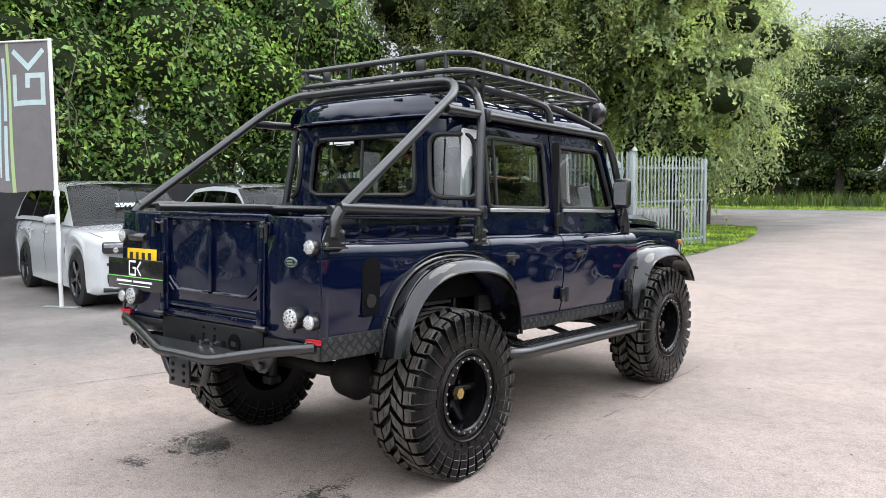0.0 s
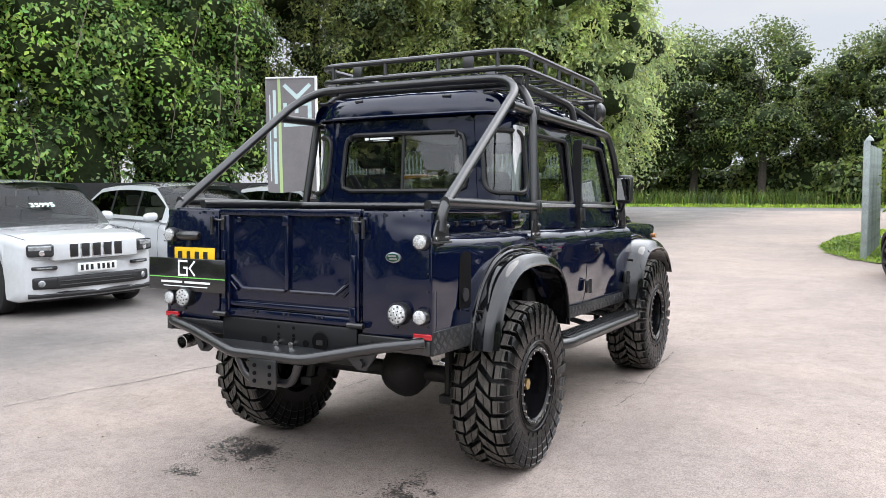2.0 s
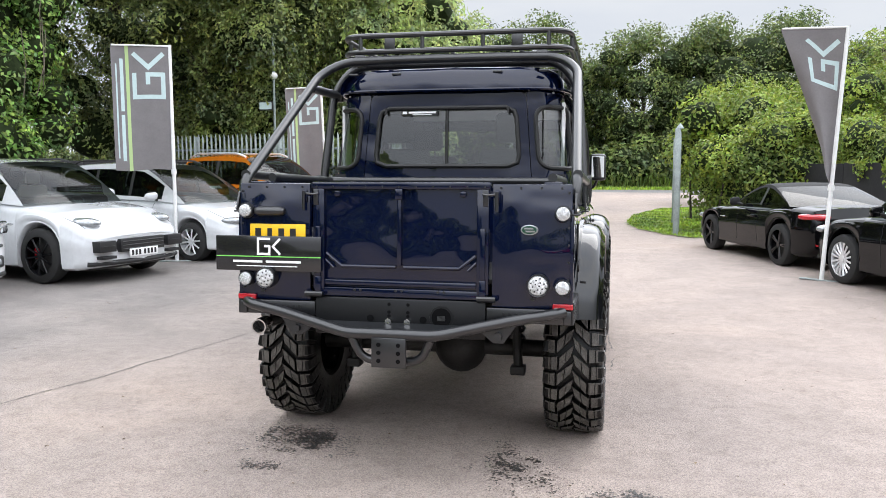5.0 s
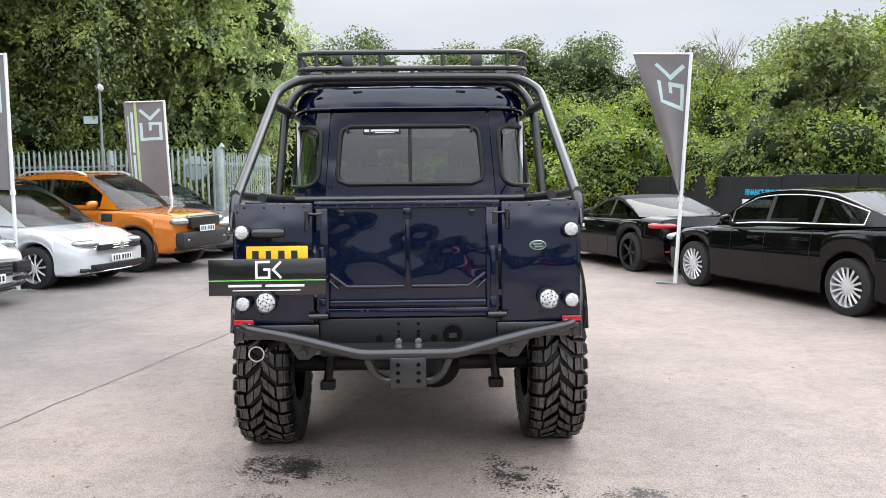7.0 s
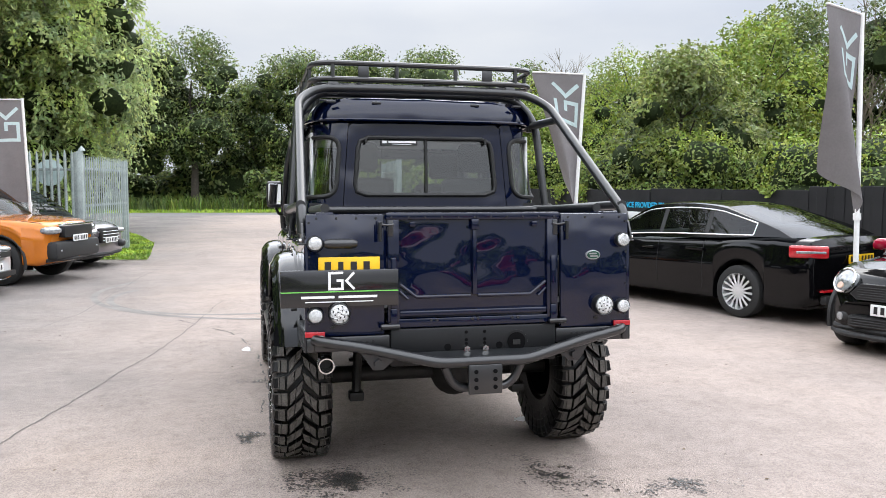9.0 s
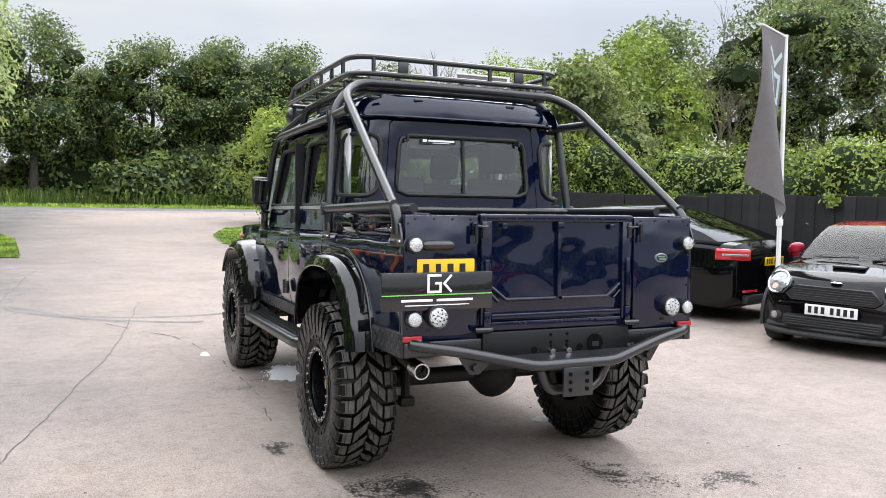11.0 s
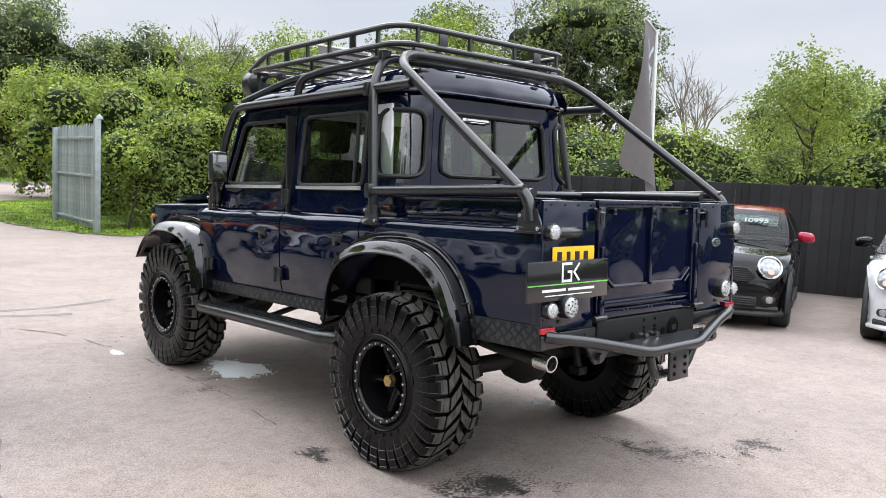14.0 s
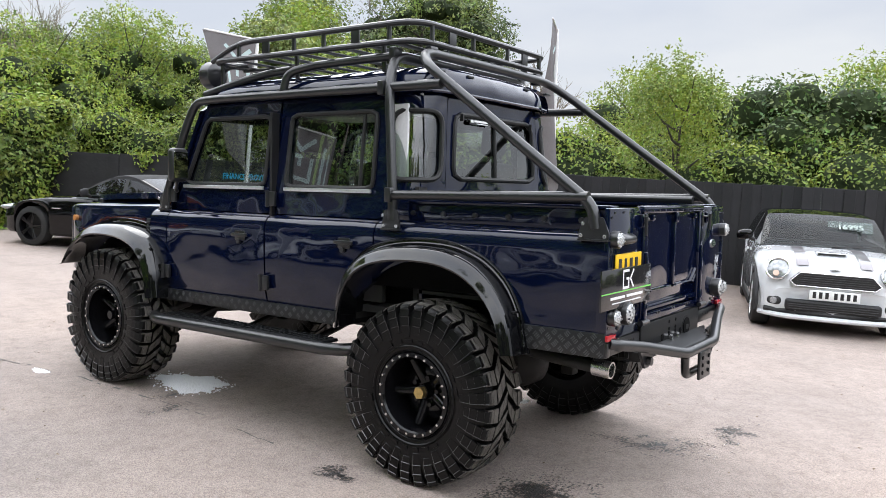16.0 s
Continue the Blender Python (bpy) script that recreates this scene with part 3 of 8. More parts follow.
def ring(bm, outer, inner, at, thick=0.03):
    """A frame between two outlines with as many points each; at(u, v, depth) lays it in space."""
    n = len(outer)
    rows = [[bm.verts.new(at(u, v, d)) for u, v in o] for o, d in ((outer, 0), (inner, 0), (inner, thick), (outer, thick))]
    for A, C in zip(rows, rows[1:] + rows[:1]):
        for k in range(n):
            bm.faces.new((A[k], A[(k + 1) % n], C[(k + 1) % n], C[k]))
    return bm


def resample(poly, n):
    """n points at even steps round a closed outline."""
    p = np.array(poly + poly[:1], float)
    d = np.concatenate([[0], np.cumsum(np.linalg.norm(np.diff(p, axis=0), axis=1))])
    t = np.linspace(0, d[-1], n, endpoint=False)
    return list(zip(np.interp(t, d, p[:, 0]), np.interp(t, d, p[:, 1])))


def polar(poly, n, c):
    """n points of an outline at even bearings round c, so that two outlines pair up."""
    dense = resample(poly, 720)
    ang = [math.atan2(v - c[1], u - c[0]) for u, v in dense]
    out = []
    for k in range(n):
        a = -math.pi + 2 * math.pi * (k + 0.5) / n
        i = min(range(len(dense)), key=lambda j: abs((ang[j] - a + math.pi) % (2 * math.pi) - math.pi))
        out.append(dense[i])
    return out


def pane(bm, outline, at, depth=0.0, rings=5):
    """A sheet that fills an outline and follows the same surface."""
    cu, cv = sum(p[0] for p in outline) / len(outline), sum(p[1] for p in outline) / len(outline)
    rows = []
    for i in range(rings):
        f = 1 - i / rings
        rows.append([bm.verts.new(at(cu + (u - cu) * f, cv + (v - cv) * f, depth)) for u, v in outline])
    n = len(outline)
    for A, C in zip(rows, rows[1:]):
        for k in range(n):
            bm.faces.new((A[k], A[(k + 1) % n], C[(k + 1) % n], C[k]))
    c = bm.verts.new(at(cu, cv, depth))
    for k in range(n):
        bm.faces.new((rows[-1][k], rows[-1][(k + 1) % n], c))
    return bm


def corners(poly, r, n=5):
    """Rounds the corners of a closed outline."""
    out = []
    m = len(poly)
    for i in range(m):
        a, b, c = (Vector(poly[i - 1]), Vector(poly[i]), Vector(poly[(i + 1) % m]))
        u, v = a - b, c - b
        k = min(r, u.length * 0.45, v.length * 0.45)
        s, e = b + u.normalized() * k, b + v.normalized() * k
        for j in range(n + 1):
            t = j / n
            q = s * (1 - t) ** 2 + b * 2 * t * (1 - t) + e * t ** 2
            out.append((q.x, q.y))
    return out


# --- lower body skins: bulged side, rounded shoulder, ledge ---
SKIN = [(0.852, 0.83), (0.868, 0.9), (0.879, 1.05), (0.882, 1.2), (0.882, 1.275), (0.879, 1.303), (0.871, 1.328), (0.857, 1.349), (0.836, 1.364), (0.815, 1.372), (0.79, 1.376), (0.79, 1.33), (0.83, 1.30), (0.835, 0.83)]


def skin(y0, y1, side, cut=(), z0=0.83, bevel=0.006):
    bm = B()
    prof = [(x, max(z, z0)) for x, z in SKIN]
    n = 14
    loft(bm, [[(side * x, y0 + (y1 - y0) * i / n, z) for x, z in prof] for i in range(n + 1)])
    for co, no in cut:
        g = bmesh.ops.bisect_plane(bm, geom=bm.verts[:] + bm.edges[:] + bm.faces[:], plane_co=co, plane_no=no, clear_outer=True)
        bmesh.ops.holes_fill(bm, edges=[e for e in g["geom_cut"] if isinstance(e, bmesh.types.BMEdge)])
    return bm


def arch_side(side):
    """The flank of the load bed with its wheel opening."""
    cy, cz, r = 1.02, 0.60, 0.575
    bottom = 0.87
    pts = []
    a0, a1 = math.asin((bottom - cz) / r), math.acos((1.385 - cy) / r)
    arc = [(cy + r * math.cos(a), cz + r * math.sin(a)) for a in np.linspace(a1, math.pi - a0, 22)]
    bm = B()
    top = 1.34
    ys = [1.385] + [p[0] for p in arc[1:]] + [0.3, 0.15, 0.0]
    zs = [arc[0][1]] + [p[1] for p in arc[1:]] + [bottom, bottom, bottom]
    rows = []
    for y, z in zip(ys, zs):
        row = [(0.868 + 0.013 * min(1, max(0, (zz - 0.87) / 0.25)), zz) for zz in np.linspace(z, top - 0.065, 6)]
        row += [(0.879, 1.303), (0.871, 1.328), (0.857, 1.349), (0.836, 1.364), (0.815, 1.372), (0.79, 1.376)]
        rows.append([(side * x, y, zz) for x, zz in row])
    loft(bm, rows, closed=False)
    r2 = [[(p[0] - side * 0.03 if i < 7 else p[0], p[1], p[2] - (0.03 if i >= 7 else 0)) for i, p in enumerate(row)] for row in rows]
    loft(bm, r2, closed=False)
    return bm


for s in (-1, 1):
    tp("bed_side", arch_side(s), M_NAVY)
    # the upstand above the ledge, with its capping
    tp("bed_upstand", bx(s * 0.79 - 0.012, s * 0.79 + 0.012, 0.02, 1.36, 1.36, 1.478, bevel=0.004), M_NAVY)
    tp("capping", bx(s * 0.775 - 0.045, s * 0.775 + 0.045, 0.015, 1.2, 1.474, 1.492, bevel=0.006), M_NAVY)
    for i in range(6):
        y = 0.17 + i * 0.2
        tp("bolt", rod(B(), (s * 0.80, y, 1.42), (s * 0.818, y, 1.42), 0.014, 8), M_CAGE)
    # doors: lower skins
    fd = tp("front_door", skin(2.272, 3.232, s), M_NAVY)
    rd = tp("rear_door", skin(1.395, 2.258, s, cut=[((s * 0.85, 1.395, 1.03), (0, -0.62, -0.78))]), M_NAVY)
    tp("door_post", bx(s * 0.80 - 0.03, s * 0.80 + 0.03, 2.255, 2.275, 0.83, 2.0), M_BLACK)
    tp("bulkhead_side", skin(3.24, 3.42, s), M_NAVY)

# --- upper cab ---
def at_side(s):
    return lambda u, v, d: (s * (0.802 - (v - 1.47) * 0.115 - d), u, v)


def at_rear(u, v, d):
    """u runs along the plan of the rear wall from its middle, out to the corner and forward along the side."""
    R = 0.20
    k = 1 - (v - 1.47) * 0.115 / 0.80
    flat = 0.575
    lean = (v - 1.47) * 0.05
    s = 1 if u >= 0 else -1
    a = abs(u)
    if a <= flat:
        x, y = a, 1.14 + d
    elif a <= flat + R * math.pi / 2:
        t = (a - flat) / R
        x, y = flat + (R - d) * math.sin(t), 1.14 + R - (R - d) * math.cos(t)
    else:
        x, y = flat + R - d, 1.14 + R + (a - flat - R * math.pi / 2)
    return (s * x * (0.802 / 0.775) * k, y + lean, v)


def window(outer, inner, at, name, frame_name, mat=None, n=64, seal=0.0145, thick=0.035, parent=None, glass_depth=0.012, bars=()):
    c = (sum(p[0] for p in inner) / len(inner), sum(p[1] for p in inner) / len(inner))
    po, pi = polar(outer, n, c), polar(inner, n, c)
    fr = tp(frame_name, ring(B(), po, pi, at, thick), mat or M_NAVY)
    bm = B()
    pts = [at(u, v, -0.004) for u, v in pi]
    tube(bm, pts + pts[:2], seal, 8, caps=False)
    part("window_seal", bm, M_RUBBER, fr)
    g = part("glass_pane", pane(B(), pi, at, glass_depth), M_GLASS, fr, "clear window glass")
    for p, q in bars:
        bm = B()
        tube(bm, [at(p[0] + (q[0] - p[0]) * t, p[1] + (q[1] - p[1]) * t, 0.004) for t in np.linspace(0, 1, 6)], 0.011, 8)
        part("window_bar", bm, M_RUBBER, fr)
    return fr


for s in (-1, 1):
    A = at_side(s)
    window([(2.275, 1.377), (3.235, 1.377), (2.985, 2.093), (2.275, 2.093)], corners([(2.355, 1.553), (3.13, 1.553), (2.965, 1.985), (2.345, 1.985)], 0.045), A, "", "front_door_frame")
    window([(1.395, 1.377), (2.258, 1.377), (2.258, 2.093), (1.395, 2.093)], corners([(1.47, 1.545), (2.17, 1.545), (2.16, 1.985), (1.48, 1.985)], 0.045), A, "", "rear_door_frame", bars=[((1.575, 1.545), (1.58, 1.985))])
    for y0, y1, z in ((1.47, 2.17, 1.53), (2.35, 3.14, 1.535)):
        tp("window_sill_strip", bx(s * 0.813 - 0.007, s * 0.813 + 0.007, y0, y1, z - 0.011, z + 0.011, bevel=0.004), M_BRIGHT)
    # corner windows
    q0, q1 = 0.595, 0.93
    window([(s * a, b) for a, b in [(0.54, 1.377), (0.945, 1.377), (0.945, 2.093), (0.54, 2.093)]], [(s * a, b) for a, b in corners([(0.588, 1.60), (0.905, 1.60), (0.895, 1.985), (0.588, 1.985)], 0.09)], at_rear, "", "cab_corner")
window([(-0.535, 1.377), (0.535, 1.377), (0.535, 2.093), (-0.535, 2.093)], corners([(-0.47, 1.612), (0.47, 1.612), (0.462, 1.985), (-0.462, 1.985)], 0.07), at_rear, "", "cab_rear_wall", bars=[((0.0, 1.612), (0.0, 1.985))])
st = tp("window_sticker", bx(-0.30, -0.06, 1.1535, 1.1545, 1.937, 1.968), M_PLATEBLACK, "small dark sticker with white lettering bars")
for x0, x1, z0, z1 in ((-0.292, -0.262, 1.948, 1.964), (-0.252, -0.07, 1.951, 1.963), (-0.225, -0.10, 1.941, 1.945)):
    part("lettering_bar", bx(x0, x1, 1.1515, 1.1535, z0, z1), M_WHITE, st)
for x in (-0.40, 0.40):
    tp("wiper_stop", bx(x - 0.006, x + 0.006, 1.13, 1.15, 1.945, 1.985), M_RUBBER)
# light trim panels stand behind the corner glass
for s in (-1, 1):
    tp("corner_trim", bx(s * 0.735 - 0.01, s * 0.735 + 0.01, 1.27, 1.42, 1.50, 2.02, bevel=0.004), M_TRIM)
    tp("interior_post", bx(s * 0.70 - 0.02, s * 0.70 + 0.02, 2.2, 2.28, 1.4, 2.05, bevel=0.01), M_SEAT)


def at_screen(u, v, d):
    return (u * (1 - (v - 1.47) * 0.11), 3.30 - (v - 1.47) * 0.42 - d, v)


window([(-0.79, 1.40), (0.79, 1.40), (0.79, 2.098), (-0.79, 2.098)], corners([(-0.70, 1.52), (0.70, 1.52), (0.70, 2.0), (-0.70, 2.0)], 0.05), at_screen, "", "windscreen_frame", bars=[])

# roof: domed sheet with a rolled edge and pressed ribs
bm = B()
RP = [(0.752, 2.088), (0.751, 2.12), (0.742, 2.155), (0.722, 2.187), (0.69, 2.213), (0.645, 2.231), (0.58, 2.242), (0.48, 2.249), (0.34, 2.254), (0.17, 2.257), (0, 2.258)]
prof = RP + [(-x, z) for x, z in RP[-2::-1]]
rows = []
for y, f, w in [(1.112, 0.0, 0.93), (1.113, 0.22, 0.933), (1.118, 0.45, 0.938), (1.130, 0.66, 0.945), (1.152, 0.82, 0.955), (1.185, 0.92, 0.967), (1.24, 0.975, 0.98), (1.32, 1, 0.992), (1.45, 1, 1), (2.2, 1, 1), (2.85, 1, 1), (2.97, 0.9, 1), (3.04, 0.6, 0.99), (3.08, 0.1, 0.98)]:
    rows.append([(x * w, y + (0.0 if f > 0.9 else 0.10 * (abs(x) / 0.75) ** 4 * (1 if y < 2 else -1)), 2.088 + (z - 2.088) * f) for x, z in prof])
loft(bm, rows, closed=False)
tp("roof", bm, M_NAVY)
bm = B()
tube(bm, [(-0.765, 3.0, 2.095), (-0.768, 1.35, 2.095), (-0.70, 1.17, 2.095), (-0.5, 1.125, 2.095), (0, 1.118, 2.095), (0.5, 1.125, 2.095), (0.70, 1.17, 2.095), (0.768, 1.35, 2.095), (0.765, 3.0, 2.095)], 0.011, 8, rad=0.15)
tp("roof_gutter", bm, M_NAVY)
tp("roof_lining", bx(-0.68, 0.68, 1.22, 2.95, 2.07, 2.08), M_TRIM)
for x in (-0.62, -0.33, 0.33, 0.62):
    tp("roof_clip", bx(x - 0.03, x + 0.03, 1.128, 1.16, 2.198, 2.212, bevel=0.004), M_CAGE)

# bonnet, wings and front
bm = B()
loft(bm, [[(-0.56 * w, y, z - 0.05), (-0.55 * w, y, z - 0.005), (-0.3 * w, y, z + 0.005), (0, y, z + 0.01), (0.3 * w, y, z + 0.005), (0.55 * w, y, z - 0.005), (0.56 * w, y, z - 0.05)] for y, z, w in [(3.36, 1.49, 1), (3.8, 1.485, 1), (4.3, 1.468, 0.99), (4.55, 1.45, 0.98), (4.62, 1.41, 0.97), (4.63, 1.3, 0.97)]], closed=False)
tp("bonnet", bm, M_NAVY)
tp("scuttle", bx(-0.79, 0.79, 3.24, 3.37, 1.35, 1.46, bevel=0.02), M_NAVY)
tp("grille_panel", bx(-0.56, 0.56, 4.52, 4.56, 0.9, 1.42, bevel=0.01), M_BLACK)
for s in (-1, 1):
    bm = B()
    cy, cz, r = 3.815, 0.60, 0.575
    rows = []
    for y in [3.42, 3.46, 3.52, 3.6, 3.7, 3.815, 3.93, 4.03, 4.11, 4.2, 4.28, 4.34, 4.40, 4.5, 4.56, 4.60, 4.615]:
        dz = math.sqrt(max(0, r * r - (y - cy) ** 2)) if abs(y - cy) < r else 0
        lo = max(0.87, cz + dz)
        w = 0.0 if y < 4.45 else 0.05 * ((y - 4.45) / 0.165) ** 2
        zt = 1.40 - 0.02 * (y - 3.4)
        rows.append([(s * (x - w), y, z) for x, z in [(0.80, lo), (0.805, lo + (zt - lo) * 0.5), (0.803, zt - 0.04), (0.79, zt - 0.012), (0.76, zt), (0.55, zt + 0.012), (0.55, zt - 0.2)]])
    loft(bm, rows, closed=False)
    tp("front_wing", bm, M_NAVY)
    tp("wing_front", bx(s * 0.66 - 0.12, s * 0.66 + 0.12, 4.55, 4.60, 0.92, 1.36, bevel=0.02), M_NAVY)
    bm = lathe(B(), [(4.60, 0.0001), (4.62, 0.05), (4.615, 0.085), (4.59, 0.09)], 20, axis="Y")
    bmesh.ops.translate(bm, verts=bm.verts, vec=(s * 0.66, 0, 1.15))
    tp("headlamp", bm, M_LENS)
    tp("wing_seal", bx(s * 0.812 - 0.004, s * 0.812 + 0.004, 3.405, 3.415, 0.85, 1.39), M_BLACK)
    # side vent with louvres
    v = tp("wing_vent", bx(s * 0.808 - 0.008, s * 0.808 + 0.008, 3.43, 3.56, 1.14, 1.30, bevel=0.006), M_CAGE)
    for i in range(4):
        part("louvre", bx(s * 0.822 - 0.006, s * 0.822 + 0.006, 3.445, 3.545, 1.16 + i * 0.034, 1.175 + i * 0.034, bevel=0.003), M_BLACK, v)
    tp("side_repeater", rod(B(), (s * 0.80, 4.47, 1.27), (s * 0.825, 4.47, 1.27), 0.022, 14), M_AMBER)
tp("front_bumper", bx(-0.70, 0.70, 4.58, 4.64, 0.74, 0.9, bevel=0.02), M_CAGE)

# load bed
tp("bed_floor", bx(-0.79, 0.79, 0.05, 1.15, 0.98, 1.0), M_UNDER)
tp("bed_headboard", bx(-0.79, 0.79, 1.115, 1.135, 0.9, 1.47), M_NAVY)
for s in (-1, 1):
    tp("wheel_box", bx(s * 0.62 - 0.17, s * 0.62 + 0.17, 0.35, 1.1, 1.0, 1.22, bevel=0.02), M_UNDER)
bm = B()
tube(bm, [(-0.76, 0.16, 1.515), (-0.76, 1.08, 1.515), (0.76, 1.08, 1.515), (0.76, 0.16, 1.515)], 0.024, 12, rad=0.06)
tp("bed_rail", bm, M_CAGE)

# rear corner panels and tailgate
for s in (-1, 1):
    x0, x1 = sorted((s * 0.478, s * 0.872))
    tp("rear_panel", bx(x0, x1, 0.0, 0.03, 0.868, 1.482, bevel=0.008), M_NAVY)
    for i in range(7):
        z = 0.93 + i * 0.085
        tp("rivet", rod(B(), (s * 0.856, -0.004, z), (s * 0.856, 0.01, z), 0.006, 6), M_CAGE)
    for i in range(4):
        x = s * (0.52 + i * 0.1)
        tp("rivet", rod(B(), (x, -0.004, 1.462), (x, 0.01, 1.462), 0.006, 6), M_CAGE)
    x0, x1 = sorted((s * 0.86, s * 0.88))
    tp("corner_capping", bx(x0, x1, -0.003, 0.05, 0.868, 1.36, bevel=0.006), M_NAVY)
tail = tp("tailgate", bx(-0.462, 0.462, 0.018, 0.032, 0.925, 1.478, bevel=0.003), M_NAVY)
part("top_rail", bx(-0.47, 0.47, -0.006, 0.04, 1.452, 1.49, bevel=0.008), M_NAVY, tail)
part("bottom_rail", bx(-0.40, 0.40, -0.004, 0.02, 0.955, 0.985, bevel=0.008), M_NAVY, tail)
part("bottom_rail", bx(-0.45, 0.45, -0.003, 0.02, 0.899, 0.944, bevel=0.005), M_NAVY, tail)
for s in (-1, 1):
    bm = B()
    nx, nz = 16, 18
    rows = []
    for j in range(nz + 1):
        v = j / nz
        rows.append([])
        for i in range(nx + 1):
            u = i / nx
            x, z = s * (0.014 + 0.384 * u), 1.065 + 0.385 * v
            swell = 0.008 * (math.sin(math.pi * u) * math.sin(math.pi * v ** 1.25)) ** 0.8
            dent = 0.007 * noise.noise(Vector((x * 4.2 + 3, z * 5.5, 1.7)))
            rows[-1].append((x, 0.0165 - swell - dent * math.sin(math.pi * u) * math.sin(math.pi * v), z))
    loft(bm, rows, closed=False, caps=False)
    part("pressed_panel", bm, M_NAVY, tail, "navy tailgate panel with wavy dents")
part("rib", bx(-0.012, 0.012, -0.004, 0.02, 1.06, 1.455, bevel=0.006), M_NAVY, tail)
for s in (-1, 1):
    part("stile", bx(*sorted((s * 0.40, s * 0.462)), -0.004, 0.02, 0.925, 1.455, bevel=0.006), M_NAVY, tail)
    bm = B()
    tube(bm, [(s * 0.395, 0.012, 1.12), (s * 0.31, 0.012, 1.055), (s * 0.02, 0.012, 1.055)], 0.010, 8)
    part("pressed_line", bm, M_NAVY, tail)
    bm = B()
    tube(bm, [(s * 0.398, 0.012, 1.085), (s * 0.355, 0.012, 1.045)], 0.008, 8)
    part("pressed_line", bm, M_NAVY, tail)
    part("hinge_strap", bx(*sorted((s * 0.415, s * 0.45)), -0.02, 0.005, 0.90, 1.0, bevel=0.006), M_NAVY, tail)
    h = part("hinge_pin", rod(B(), (s * 0.405, -0.018, 0.908), (s * 0.50, -0.018, 0.908), 0.015, 10), M_CAGE, tail)
    part("stake_post", bx(*sorted((s * 0.418, s * 0.446)), -0.018, 0.0, 1.0, 1.26, bevel=0.006), M_NAVY, tail)
    part("eyelet", bx(s * 0.33 - 0.016, s * 0.33 + 0.016, -0.008, 0.02, 1.415, 1.445, bevel=0.008), M_NAVY, tail)
    # over-centre latch
    lt = tp("latch", bx(*sorted((s * 0.49, s * 0.515)), -0.018, 0.0, 1.385, 1.45, bevel=0.006), M_NAVY)
    bm = B()
    tube(bm, [(s * 0.50, -0.02, 1.43), (s * 0.45, -0.022, 1.425), (s * 0.43, -0.01, 1.43)], 0.006, 6)
    part("latch_hook", bm, M_CAGE, lt)
    part("latch_lever", rod(B(), (s * 0.503, -0.03, 1.345), (s * 0.503, -0.03, 1.44), 0.009, 8), M_CAGE, lt)
    part("strike_plate", bx(*sorted((s * 0.432, s * 0.458)), -0.012, -0.003, 1.37, 1.45, bevel=0.004), M_CAGE, tail)
for i in range(11):
    x = -0.44 + i * 0.088
    part("rivet", rod(B(), (x, -0.011, 1.466), (x, 0.0, 1.466), 0.005, 6), M_CAGE, tail)
for x in (-0.22, 0.0, 0.22):
    for dx in (-0.016, 0.016):
        part("rivet", rod(B(), (x + dx, -0.008, 0.934), (x + dx, 0.0, 0.934), 0.007, 6), M_CAGE, tail)
part("centre_catch", bx(-0.02, 0.02, -0.016, 0.0, 1.40, 1.455, bevel=0.006), M_NAVY, tail)


def lamp(x, z, r, deep, mat=M_LENS):
    bm = lathe(B(), [(0.0, r * 1.12), (-deep, r * 1.12), (-deep - 0.006, r * 1.06), (-deep - 0.004, r * 0.98), (0, r * 0.98)], 24, axis="Y")
    bmesh.ops.translate(bm, verts=bm.verts, vec=(x, 0, z))
    o = tp("lamp_housing", bm, M_CAGE)
    bm = lathe(B(), [(-deep, r * 0.98), (-deep - 0.010, r * 0.9), (-deep - 0.016, r * 0.6), (-deep - 0.018, 0.0001)], 24, axis="Y")
    bmesh.ops.translate(bm, verts=bm.verts, vec=(x, 0, z))
    part("lens", bm, mat, o, "clear faceted lamp lens")
    bm = B()
    g = np.random.default_rng(3)
    for i in range(14):
        a, q = i * 2.4, r * 0.85 * math.sqrt((i + 0.5) / 14)
        lathe_at = (x + q * math.cos(a), -deep - 0.018, z + q * math.sin(a))
        rod(bm, lathe_at, (lathe_at[0], -deep - 0.008, lathe_at[2]), r * 0.09, 6)
    t = part("reflector_dots", bm, M_BLACK if r > 0.045 else M_ALU, o)
    t["kind"] = "stuff"
    return o


lamp(-0.828, 1.338, 0.036, 0.03), lamp(0.828, 1.338, 0.036, 0.03)
lamp(-0.712, 0.987, 0.050, 0.045), lamp(0.712, 0.987, 0.050, 0.045)
lamp(-0.830, 0.978, 0.036, 0.03), lamp(0.830, 0.978, 0.036, 0.03, M_LENS)
for s in (-1, 1):
    tp("reflector", bx(s * 0.832 - 0.05, s * 0.832 + 0.05, -0.014, 0.002, 0.868, 0.896, bevel=0.004), M_RED, "red rear reflector")
    for dx in (-0.09, -0.115):
        tp("rivet", rod(B(), (s * 0.712 + dx * 0.3, -0.006, 0.915), (s * 0.712 + dx * 0.3, 0.004, 0.915), 0.008, 8), M_CAGE)
